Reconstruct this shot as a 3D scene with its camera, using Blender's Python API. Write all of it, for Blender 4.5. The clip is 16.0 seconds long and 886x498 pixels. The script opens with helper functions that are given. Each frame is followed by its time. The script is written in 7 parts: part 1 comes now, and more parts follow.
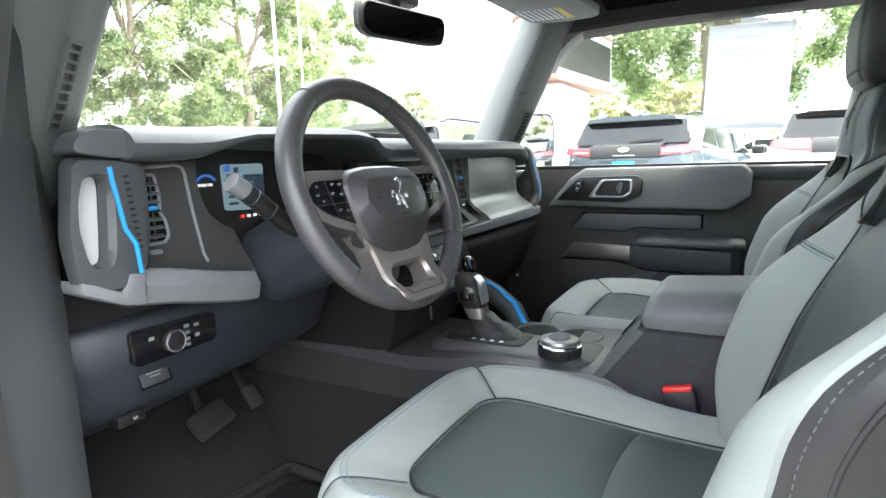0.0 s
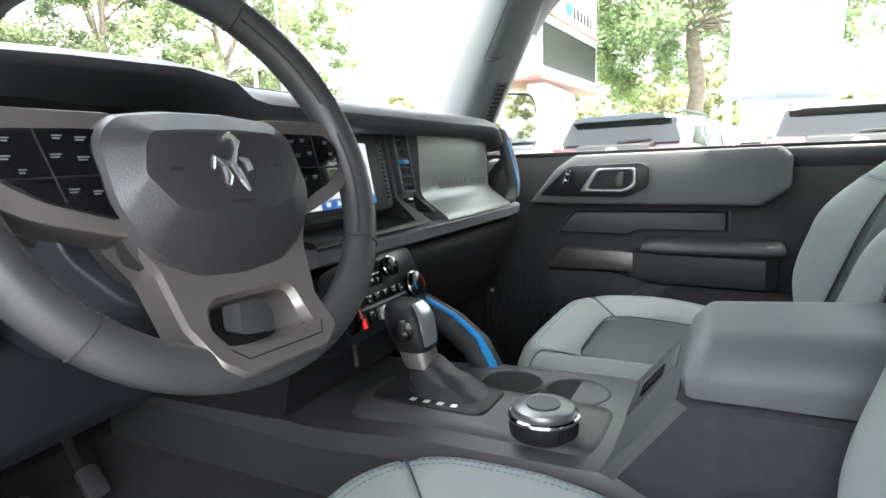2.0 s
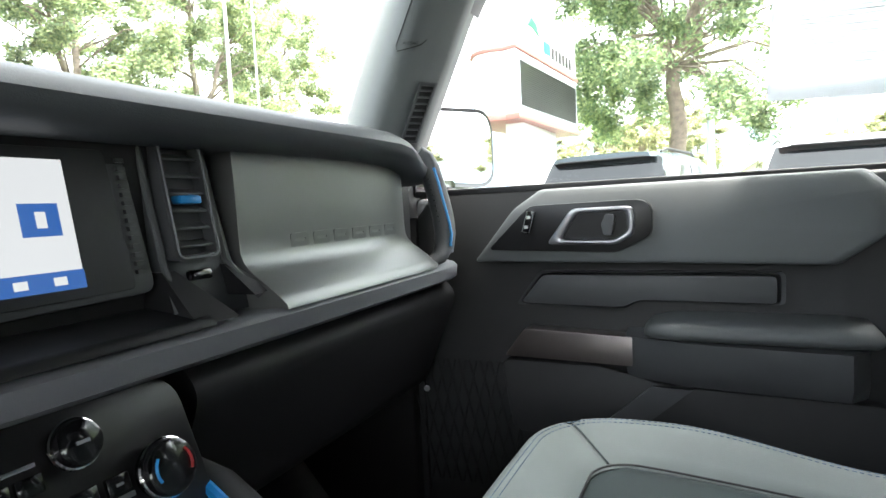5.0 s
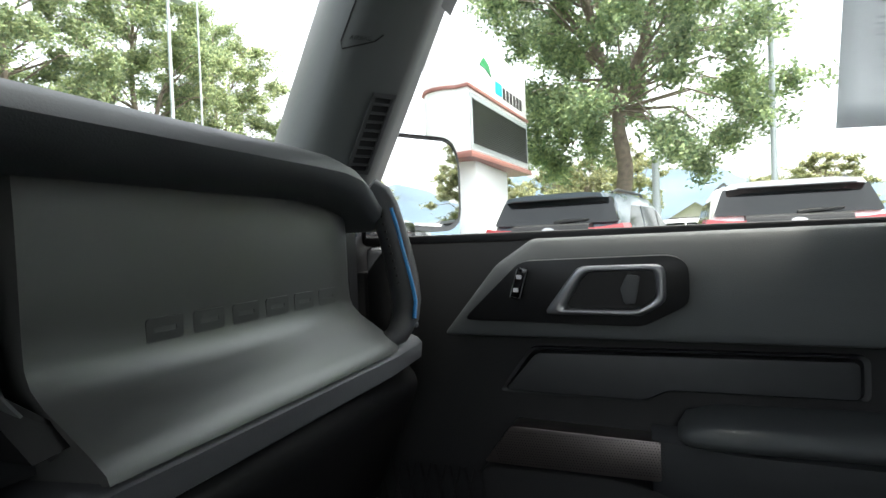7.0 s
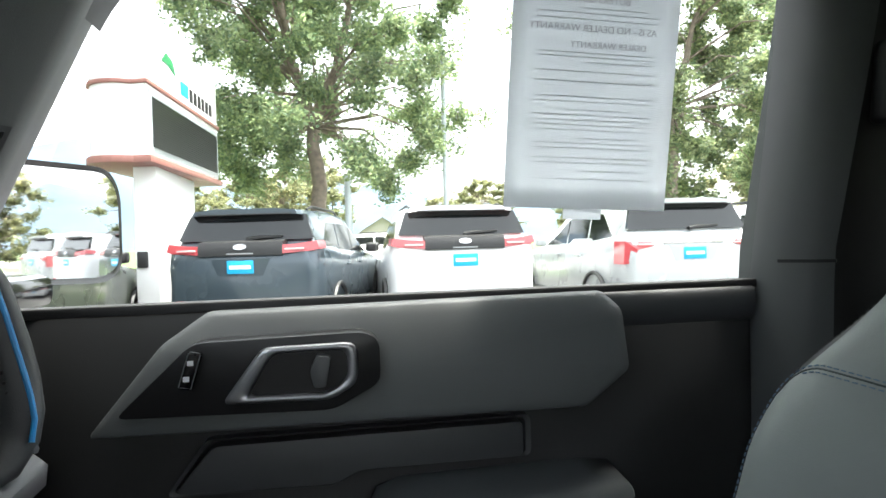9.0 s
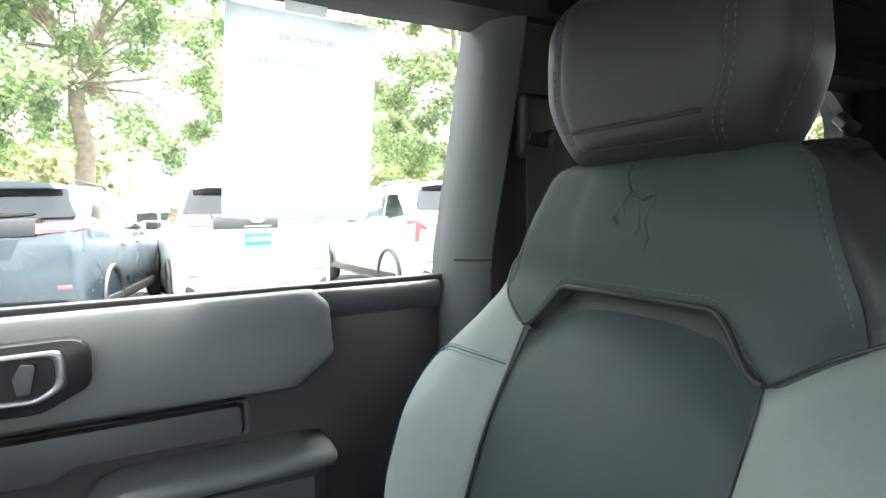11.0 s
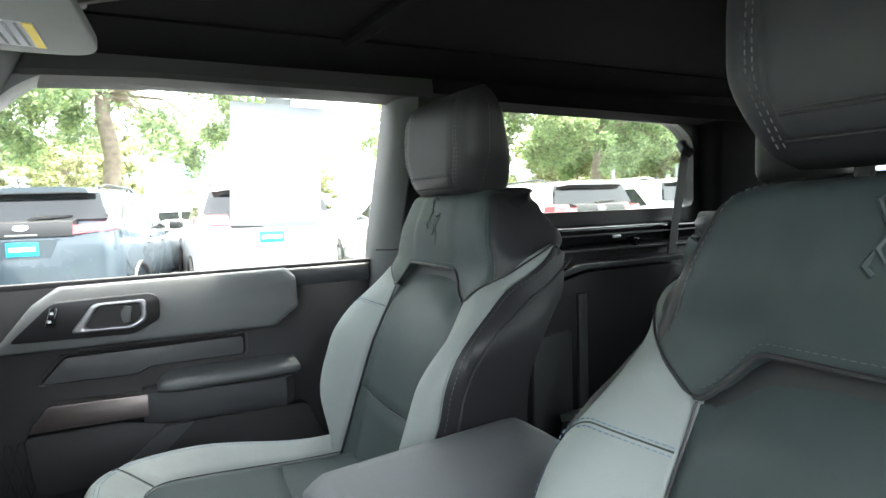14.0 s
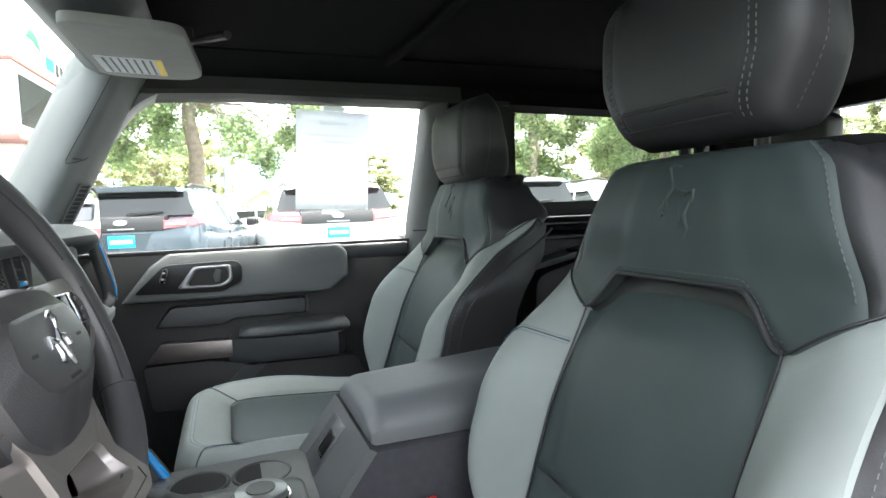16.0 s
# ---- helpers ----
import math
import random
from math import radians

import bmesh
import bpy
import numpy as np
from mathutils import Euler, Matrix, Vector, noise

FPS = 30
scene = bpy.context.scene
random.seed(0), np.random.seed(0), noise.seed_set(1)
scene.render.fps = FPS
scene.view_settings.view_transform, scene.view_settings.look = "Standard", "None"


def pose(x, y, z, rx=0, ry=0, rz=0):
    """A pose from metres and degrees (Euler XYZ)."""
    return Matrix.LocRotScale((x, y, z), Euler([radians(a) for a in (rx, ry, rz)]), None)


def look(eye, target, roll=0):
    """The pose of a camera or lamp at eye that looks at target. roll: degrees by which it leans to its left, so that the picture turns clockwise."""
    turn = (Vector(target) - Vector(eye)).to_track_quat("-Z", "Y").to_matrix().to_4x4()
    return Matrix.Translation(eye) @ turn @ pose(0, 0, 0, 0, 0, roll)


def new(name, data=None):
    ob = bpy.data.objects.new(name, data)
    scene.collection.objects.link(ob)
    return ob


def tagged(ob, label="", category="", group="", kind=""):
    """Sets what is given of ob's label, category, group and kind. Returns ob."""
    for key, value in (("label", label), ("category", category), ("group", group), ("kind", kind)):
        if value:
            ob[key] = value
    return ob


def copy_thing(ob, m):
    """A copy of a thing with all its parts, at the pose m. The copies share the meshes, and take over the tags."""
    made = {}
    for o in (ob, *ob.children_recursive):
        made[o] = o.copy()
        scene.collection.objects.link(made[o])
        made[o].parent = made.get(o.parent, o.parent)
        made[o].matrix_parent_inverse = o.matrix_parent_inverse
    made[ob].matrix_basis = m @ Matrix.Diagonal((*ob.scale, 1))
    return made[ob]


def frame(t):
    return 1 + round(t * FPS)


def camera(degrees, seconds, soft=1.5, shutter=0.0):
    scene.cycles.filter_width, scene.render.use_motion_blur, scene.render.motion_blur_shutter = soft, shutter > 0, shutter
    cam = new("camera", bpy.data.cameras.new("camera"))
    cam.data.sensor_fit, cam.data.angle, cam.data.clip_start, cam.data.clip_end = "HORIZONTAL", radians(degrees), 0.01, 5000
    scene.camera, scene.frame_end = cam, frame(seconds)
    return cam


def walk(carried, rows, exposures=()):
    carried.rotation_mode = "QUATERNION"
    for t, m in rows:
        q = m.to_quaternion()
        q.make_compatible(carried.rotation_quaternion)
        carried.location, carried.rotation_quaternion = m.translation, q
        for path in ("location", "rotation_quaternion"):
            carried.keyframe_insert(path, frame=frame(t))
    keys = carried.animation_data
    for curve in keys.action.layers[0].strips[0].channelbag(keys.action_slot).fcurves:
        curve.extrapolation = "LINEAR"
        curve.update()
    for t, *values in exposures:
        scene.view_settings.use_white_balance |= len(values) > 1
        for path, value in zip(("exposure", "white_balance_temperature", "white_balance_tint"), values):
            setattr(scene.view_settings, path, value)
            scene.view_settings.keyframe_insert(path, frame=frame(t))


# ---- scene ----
cam = camera(75.2, 16.0)
PATH = [
    (0, (-1.097, 0.222, 1.283), (0.644, 1.153, 0.965), -1.8),
    (0.5, (-0.994, 0.238, 1.276), (0.754, 1.157, 0.96), -1.9),
    (1, (-0.9, 0.262, 1.264), (0.855, 1.168, 0.949), -2.0),
    (1.5, (-0.804, 0.297, 1.245), (0.958, 1.191, 0.933), -1.9),
    (2, (-0.703, 0.334, 1.226), (1.062, 1.225, 0.926), -2.1),
    (2.5, (-0.619, 0.371, 1.22), (1.152, 1.258, 0.946), -2.2),
    (3, (-0.525, 0.399, 1.219), (1.253, 1.28, 0.966), -2.4),
    (3.5, (-0.429, 0.409, 1.218), (1.354, 1.287, 0.988), -2.4),
    (4, (-0.341, 0.414, 1.212), (1.448, 1.285, 1.011), -2.5),
    (4.2, (-0.307, 0.416, 1.209), (1.487, 1.281, 1.026), -2.7),
    (6.3, (-0.007, 0.501, 1.218), (1.82, 1.308, 1.127), -2.1),
    (6.5, (0.013, 0.521, 1.219), (1.854, 1.299, 1.153), -2.2),
    (7, (0.055, 0.55, 1.233), (1.932, 1.239, 1.201), -2.2),
    (7.5, (0.087, 0.569, 1.252), (2.014, 1.103, 1.239), -2.1),
    (8, (0.111, 0.569, 1.27), (2.086, 0.885, 1.269), -2.1),
    (8.5, (0.121, 0.565, 1.29), (2.121, 0.582, 1.281), -1.8),
    (9, (0.129, 0.547, 1.301), (2.101, 0.215, 1.273), -1.6),
    (9.5, (0.143, 0.52, 1.304), (2.02, -0.168, 1.23), -1.2),
    (10, (0.123, 0.49, 1.316), (1.894, -0.432, 1.201), -1.2),
    (10.2, (0.099, 0.479, 1.321), (1.847, -0.485, 1.199), -1.1),
    (12.3, (-0.275, 0.467, 1.365), (1.483, -0.476, 1.226), -1.8),
    (12.5, (-0.314, 0.47, 1.364), (1.445, -0.472, 1.227), -1.8),
    (13, (-0.414, 0.478, 1.366), (1.346, -0.463, 1.229), -1.9),
    (13.5, (-0.518, 0.496, 1.369), (1.247, -0.434, 1.228), -2.0),
    (14, (-0.612, 0.526, 1.367), (1.164, -0.381, 1.222), -2.0),
    (14.5, (-0.677, 0.55, 1.352), (1.127, -0.3, 1.201), -1.9),
    (15, (-0.744, 0.551, 1.342), (1.091, -0.23, 1.193), -1.9),
    (15.5, (-0.824, 0.543, 1.338), (1.035, -0.18, 1.184), -2.0),
    (16, (-0.915, 0.546, 1.325), (0.954, -0.153, 1.188), -2.0),
]
walk(cam, [(t, look(eye, target, roll)) for t, eye, target, roll in PATH],
     [(t, 4.25 + e, 6600, 8) for t, e in ((0, 0.0), (4, 0.1), (6.3, -1.0), (7.0, -1.62), (8.4, -1.72), (8.8, -1.45), (9.1, -1.15), (9.6, -0.82), (10.2, -0.3), (12.3, 0.58), (13, 0.50), (14, 0.28), (15, 0.05), (16, -0.1))])

# ---- light ----
world = bpy.data.worlds.new("sky")
scene.world = world
world.use_nodes = True
wn = world.node_tree
sky = wn.nodes.new("ShaderNodeTexSky")
sky.sky_type, sky.sun_disc = "NISHITA", False
sky.sun_elevation, sky.sun_rotation = radians(76), radians(169)
sky.air_density, sky.dust_density, sky.ozone_density = 0.8, 5.0, 0.6
cloud = wn.nodes.new("ShaderNodeHueSaturation")  # thin overcast: little colour left in the sky
cloud.inputs["Saturation"].default_value = 0.3
wn.links.new(sky.outputs[0], cloud.inputs["Color"])
wn.links.new(cloud.outputs[0], wn.nodes["Background"].inputs[0])
wn.nodes["Background"].inputs[1].default_value = 0.15
sun = new("sun", bpy.data.lights.new("sun", "SUN"))
sun.data.energy, sun.data.angle, sun.data.color = 2.3, radians(12), (1.0, 0.96, 0.9)
sun.matrix_world = look((0.4, -2.2, 9), (0, 0, 0))
scene.view_settings.exposure = 0.0

# ---- materials ----


def mat(name, color, rough=0.5, metal=0.0, vary=0.12, scale=6.0, grain=0.0, grain_scale=900.0, coat=0.0, emit=0.0, spec=0.5):
    m = bpy.data.materials.new(name)
    m.use_nodes = True
    nt = m.node_tree
    b = nt.nodes["Principled BSDF"]
    b.inputs["Roughness"].default_value, b.inputs["Metallic"].default_value = rough, metal
    b.inputs["Coat Weight"].default_value, b.inputs["Coat Roughness"].default_value = coat, 0.08
    b.inputs["Specular IOR Level"].default_value = spec
    co = nt.nodes.new("ShaderNodeTexCoord")
    if vary:
        n = nt.nodes.new("ShaderNodeTexNoise")
        n.inputs["Scale"].default_value, n.inputs["Detail"].default_value = scale, 6
        nt.links.new(co.outputs["Object"], n.inputs["Vector"])
        r = nt.nodes.new("ShaderNodeValToRGB")
        r.color_ramp.elements[0].position, r.color_ramp.elements[1].position = 0.3, 0.72
        r.color_ramp.elements[0].color = (*[c * (1 - vary) for c in color], 1)
        r.color_ramp.elements[1].color = (*[min(1, c * (1 + vary)) for c in color], 1)
        nt.links.new(n.outputs[0], r.inputs[0])
        nt.links.new(r.outputs[0], b.inputs["Base Color"])
        mr = nt.nodes.new("ShaderNodeMapRange")
        mr.inputs["To Min"].default_value, mr.inputs["To Max"].default_value = max(0.02, rough - 0.08), min(1, rough + 0.08)
        nt.links.new(n.outputs[0], mr.inputs["Value"])
        nt.links.new(mr.outputs[0], b.inputs["Roughness"])
    else:
        b.inputs["Base Color"].default_value = (*color, 1)
    if grain:
        v = nt.nodes.new("ShaderNodeTexNoise")
        v.inputs["Scale"].default_value, v.inputs["Detail"].default_value = grain_scale, 3
        nt.links.new(co.outputs["Object"], v.inputs["Vector"])
        bp = nt.nodes.new("ShaderNodeBump")
        bp.inputs["Strength"].default_value, bp.inputs["Distance"].default_value = grain, 0.0006
        nt.links.new(v.outputs[0], bp.inputs["Height"])
        nt.links.new(bp.outputs[0], b.inputs["Normal"])
    if emit:
        b.inputs["Base Color"].default_value = (0.02, 0.02, 0.022, 1)
        b.inputs["Emission Color"].default_value = (*color, 1)
        b.inputs["Emission Strength"].default_value = emit
    return m


def glass_mat(name, tint, gloss=1.0):
    m = bpy.data.materials.new(name)
    m.use_nodes = True
    nt = m.node_tree
    nt.nodes.clear()
    out, tr, gl = nt.nodes.new("ShaderNodeOutputMaterial"), nt.nodes.new("ShaderNodeBsdfTransparent"), nt.nodes.new("ShaderNodeBsdfGlossy")
    mx, fr, pw = nt.nodes.new("ShaderNodeMixShader"), nt.nodes.new("ShaderNodeLayerWeight"), nt.nodes.new("ShaderNodeMath")
    tr.inputs[0].default_value = (*tint, 1)
    gl.inputs["Roughness"].default_value = 0.02
    gl.inputs[0].default_value = (gloss, gloss, gloss, 1)
    pw.operation = "POWER"
    pw.inputs[1].default_value = 5.0
    ad = nt.nodes.new("ShaderNodeMath")
    ad.operation = "MULTIPLY_ADD"
    ad.inputs[1].default_value, ad.inputs[2].default_value = 0.4, 0.008
    nt.links.new(fr.outputs["Facing"], pw.inputs[0])
    nt.links.new(pw.outputs[0], ad.inputs[0])
    nt.links.new(ad.outputs[0], mx.inputs[0])
    nt.links.new(tr.outputs[0], mx.inputs[1])
    nt.links.new(gl.outputs[0], mx.inputs[2])
    nt.links.new(mx.outputs[0], out.inputs[0])
    return m


M_LEATHER = mat("leather_grey", (0.182, 0.202, 0.197), 0.52, vary=0.08, scale=9, grain=0.30, grain_scale=700, spec=0.26)
M_LEATHER_D = mat("leather_dark", (0.036, 0.048, 0.048), 0.50, vary=0.10, scale=9, grain=0.25, grain_scale=900, spec=0.24)
M_LEATHER_S = mat("leather_side", (0.020, 0.0205, 0.022), 0.48, vary=0.10, scale=9, grain=0.3, grain_scale=600, spec=0.35)
M_WHEEL = mat("leather_rim", (0.042, 0.042, 0.044), 0.40, vary=0.12, scale=12, grain=0.3, grain_scale=700)
M_BARS = mat("faint_print", (0.58, 0.60, 0.63), 0.8, vary=0)
M_STITCH = mat("stitch_blue", (0.095, 0.145, 0.205), 0.8, vary=0)
M_STITCH_G = mat("stitch_grey", (0.15, 0.16, 0.165), 0.8, vary=0)
M_PLASTIC = mat("plastic_charcoal", (0.046, 0.049, 0.052), 0.47, vary=0.15, scale=5, grain=0.35, grain_scale=1100)
M_PLASTIC_N = mat("plastic_navy", (0.022, 0.025, 0.033), 0.50, vary=0.12, scale=5, grain=0.35, grain_scale=1100)
M_PLASTIC_B = mat("plastic_black", (0.012, 0.012, 0.013), 0.48, vary=0.15, scale=8, grain=0.2, grain_scale=1200, spec=0.3)
M_PIANO = mat("gloss_black", (0.006, 0.006, 0.007), 0.12, vary=0.1, scale=4, coat=0.4)
M_HUB = mat("hub_black", (0.034, 0.033, 0.035), 0.34, vary=0.15, scale=6, grain=0.4, grain_scale=700)
M_BEZEL = mat("bezel_black", (0.008, 0.008, 0.009), 0.36, vary=0.1, scale=6, spec=0.4)
M_REDMARK = mat("mark_red", (0.35, 0.02, 0.02), 0.4, vary=0)
M_SOFT = mat("soft_touch_grey", (0.070, 0.077, 0.079), 0.55, vary=0.08, scale=5, grain=0.4, grain_scale=900)
M_PAD = mat("dash_pad_grey", (0.060, 0.066, 0.070), 0.50, vary=0.10, scale=4, grain=0.4, grain_scale=800)
M_PANEL = mat("dash_panel_grey", (0.152, 0.159, 0.154), 0.36, 0.45, vary=0.06, scale=4, grain=0.08, grain_scale=1500)
M_TRIM = mat("trim_grey", (0.125, 0.13, 0.14), 0.5, vary=0.06, scale=5, grain=0.3, grain_scale=900)
M_BRONZE = mat("trim_bronze", (0.212, 0.194, 0.188), 0.36, 0.65, vary=0.06, scale=5, grain=0.05)
M_SILVER = mat("silver_satin", (0.42, 0.43, 0.45), 0.30, 0.85, vary=0.06, scale=10)
M_CHROME = mat("chrome", (0.75, 0.75, 0.76), 0.08, 1.0, vary=0.05, scale=10)
M_BLUE = mat("accent_blue", (0.008, 0.205, 0.50), 0.40, vary=0.06, scale=9)
M_RUBBER = mat("rubber", (0.016, 0.016, 0.017), 0.7, vary=0.2, scale=12, grain=0.4)
M_CARPET = mat("carpet", (0.011, 0.011, 0.012), 0.95, vary=0.35, scale=60, grain=1.0, grain_scale=1500)
M_LINER = mat("headliner_black", (0.0062, 0.0062, 0.0066), 0.95, vary=0.2, scale=20, grain=0.5, grain_scale=700, spec=0.03)
M_PILLAR = mat("pillar_grey", (0.056, 0.063, 0.065), 0.55, vary=0.06, scale=4, grain=0.35, grain_scale=900)
M_VISOR = mat("visor_cloth", (0.155, 0.163, 0.158), 0.85, vary=0.06, scale=30, grain=0.4)
M_RED = mat("buckle_red", (0.55, 0.02, 0.02), 0.35, vary=0.05)
M_WHITE = mat("white_print", (0.75, 0.75, 0.75), 0.6, vary=0)
M_PRINT = mat("ink_grey", (0.40, 0.41, 0.44), 0.8, vary=0)
M_PILLAR_A = mat("pillar_front_grey", (0.069, 0.077, 0.079), 0.50, vary=0.06, scale=4, grain=0.35, grain_scale=900)
M_PILLAR_B = mat("pillar_dark_grey", (0.062, 0.067, 0.068), 0.6, vary=0.06, scale=4, grain=0.35, grain_scale=900)
M_RAIL = mat("rail_dark", (0.026, 0.0275, 0.0275), 0.75, vary=0.1, scale=6, grain=0.3, spec=0.2)
M_PLASTIC_M = mat("plastic_matt", (0.030, 0.031, 0.032), 0.6, vary=0.1, scale=8, grain=0.3, spec=0.3)
M_EMBLEM = mat("emblem_silver", (0.45, 0.46, 0.48), 0.25, 0.85, vary=0.05, scale=20)
M_PAPER = mat("paper", (0.74, 0.76, 0.79), 0.8, vary=0.03, scale=15)


def translucent(m, amount):
    nt = m.node_tree
    b = nt.nodes["Principled BSDF"]
    tl, mx = nt.nodes.new("ShaderNodeBsdfTranslucent"), nt.nodes.new("ShaderNodeMixShader")
    src = b.inputs["Base Color"]
    if src.is_linked:
        nt.links.new(src.links[0].from_socket, tl.inputs[0])
    mx.inputs[0].default_value = amount
    nt.links.new(b.outputs[0], mx.inputs[1])
    nt.links.new(tl.outputs[0], mx.inputs[2])
    nt.links.new(mx.outputs[0], nt.nodes["Material Output"].inputs[0])


translucent(M_PAPER, 0.62)
# near-black that stands in for the shade inside recesses and gaps
M_RECESS_SHADE = mat("recess_shade", (0.003, 0.003, 0.003), 0.6, vary=0, spec=0.1)
M_SCREEN = mat("screen_white", (0.85, 0.88, 0.92), 0.25, vary=0, emit=0.050)
M_SCREEN_B = mat("screen_blue", (0.02, 0.09, 0.32), 0.25, vary=0, emit=0.075)
M_SCREEN_C = mat("screen_cyan", (0.34, 0.52, 0.62), 0.25, vary=0, emit=0.026)
M_SCREEN_D = mat("screen_dark", (0.03, 0.06, 0.10), 0.2, vary=0, emit=0.03)
M_PEDAL = mat("pedal_rubber", (0.032, 0.032, 0.033), 0.6, vary=0.15, scale=20)
M_STITCH_H = mat("stitch_charcoal", (0.075, 0.078, 0.080), 0.8, vary=0)
M_CONSOLE = mat("console_satin", (0.040, 0.040, 0.042), 0.40, vary=0.12, scale=6, grain=0.25, grain_scale=1100)
M_LAMP_R = mat("lamp_red", (0.9, 0.03, 0.02), 0.3, vary=0, emit=0.09)
M_LAMP_O = mat("lamp_orange", (0.9, 0.25, 0.02), 0.3, vary=0, emit=0.08)
M_BELT = mat("belt_webbing", (0.020, 0.020, 0.022), 0.8, vary=0.2, scale=80, grain=0.6, grain_scale=500)
M_GLASS = glass_mat("window_glass", (0.93, 0.95, 0.94))
M_GLASS_D = glass_mat("privacy_glass", (0.80, 0.83, 0.81))
M_MIRROR = mat("mirror_glass", (0.85, 0.86, 0.87), 0.02, 1.0, vary=0)

# ---- mesh helpers ----


def finish(bm, angle=35):
    bmesh.ops.recalc_face_normals(bm, faces=bm.faces)
    lim = radians(angle)
    for f in bm.faces:
        f.smooth = True
    for e in bm.edges:
        if len(e.link_faces) == 2 and e.calc_face_angle(0) > lim:
            e.smooth = False
    return bm


def link(name, bm, material, angle=35):
    finish(bm, angle)
    me = bpy.data.meshes.new(name)
    bm.to_mesh(me)
    bm.free()
    me.materials.append(material)
    return new(name, me)


def part(name, bm, material, parent, label="", angle=35):
    ob = link(name, bm, material, angle)
    ob.parent = parent
    if label:
        ob["label"] = label
    return ob


def thing(name, label, category, group="", at=(0, 0, 0), kind=""):
    ob = new(name)
    ob.location = at
    ob.empty_display_size = 0.05
    return tagged(ob, label, category, group, kind)


def loft(rings, closed=True, caps=True, loop=False):
    bm = bmesh.new()
    vs = [[bm.verts.new(p) for p in r] for r in rings]
    n = len(rings[0])
    pairs = list(zip(vs, vs[1:])) + ([(vs[-1], vs[0])] if loop else [])
    for a, b in pairs:
        for i in range(n if closed else n - 1):
            j = (i + 1) % n
            bm.faces.new((a[i], a[j], b[j], b[i]))
    if caps and closed and not loop:
        bm.faces.new(vs[0][::-1])
        bm.faces.new(vs[-1])
    return bm


def prism(pts, a, b, plane="x", bevel=0.0, segs=2):
    """A flat outline, pushed from a to b along the axis plane; outline in the two other axes in their order."""
    put = {"x": lambda p, h: (h, p[0], p[1]), "y": lambda p, h: (p[0], h, p[1]), "z": lambda p, h: (p[0], p[1], h)}[plane]
    bm = loft([[put(p, a) for p in pts], [put(p, b) for p in pts]])
    if bevel:
        bmesh.ops.recalc_face_normals(bm, faces=bm.faces)
        bmesh.ops.bevel(bm, geom=list(bm.edges), offset=bevel, offset_type="OFFSET", segments=segs, profile=0.5, affect="EDGES", clamp_overlap=True)
    return bm


def box(x0, x1, y0, y1, z0, z1, bevel=0.0, segs=2):
    return prism([(x0, y0), (x1, y0), (x1, y1), (x0, y1)], z0, z1, "z", bevel, segs)


def tube(pts, r, n=10, caps=True, loop=False, flat=1.0, up=None):
    pts = [Vector(p) for p in pts]
    rs = r if isinstance(r, (list, tuple)) else [r] * len(pts)
    rings = []
    prev = Vector(up) if up else None
    for i, p in enumerate(pts):
        if loop:
            d = (pts[(i + 1) % len(pts)] - pts[i - 1])
        else:
            d = pts[min(i + 1, len(pts) - 1)] - pts[max(i - 1, 0)]
        d.normalize()
        if prev is None:
            prev = Vector((0, 0, 1)) if abs(d.z) < 0.9 else Vector((1, 0, 0))
        a = (prev - d * prev.dot(d)).normalized()
        b = d.cross(a)
        if not up:
            prev = a
        rings.append([p + (a * math.cos(t) * flat + b * math.sin(t)) * rs[i] for t in [2 * math.pi * k / n for k in range(n)]])
    return loft(rings, True, caps, loop)


def merge(*bms):
    out = bmesh.new()
    for b in bms:
        me = bpy.data.meshes.new("tmp")
        b.to_mesh(me)
        b.free()
        out.from_mesh(me)
        bpy.data.meshes.remove(me)
    return out


def moved(bm, m):
    bm.transform(m)
    return bm


def disc(c, axis, r, h, n=24, bevel=0.0):
    """A round plate of radius r and height h, from c along axis."""
    bm = loft([[(r * math.cos(2 * math.pi * k / n), r * math.sin(2 * math.pi * k / n), z) for k in range(n)] for z in (0, h)])
    if bevel:
        bmesh.ops.recalc_face_normals(bm, faces=bm.faces)
        es = [e for e in bm.edges if abs(e.verts[0].co.z - e.verts[1].co.z) < 1e-6]
        bmesh.ops.bevel(bm, geom=es, offset=bevel, segments=2, profile=0.5, affect="EDGES")
    q = Vector((0, 0, 1)).rotation_difference(Vector(axis).normalized()).to_matrix().to_4x4()
    bm.transform(Matrix.Translation(c) @ q)
    return bm


def ring(c, axis, r, t, n=28, k=8):
    pts = [(r * math.cos(2 * math.pi * i / n), r * math.sin(2 * math.pi * i / n), 0) for i in range(n)]
    bm = tube(pts, t, k, False, True)
    q = Vector((0, 0, 1)).rotation_difference(Vector(axis).normalized()).to_matrix().to_4x4()
    bm.transform(Matrix.Translation(c) @ q)
    return bm


def rounded(pts, r=0.01, n=4):
    """The outline with its corners rounded."""
    out = []
    m = len(pts)
    for i in range(m):
        p, a, b = Vector(pts[i]), Vector(pts[i - 1]), Vector(pts[(i + 1) % m])
        ra = min(r, (a - p).length * 0.45)
        rb = min(r, (b - p).length * 0.45)
        s, e = p + (a - p).normalized() * ra, p + (b - p).normalized() * rb
        for k in range(n + 1):
            t = k / n
            out.append(tuple(s * (1 - t) ** 2 + p * 2 * t * (1 - t) + e * t * t))
    return out


def sm(a, b, x):
    t = max(0.0, min(1.0, (x - a) / (b - a)))
    return t * t * (3 - 2 * t)


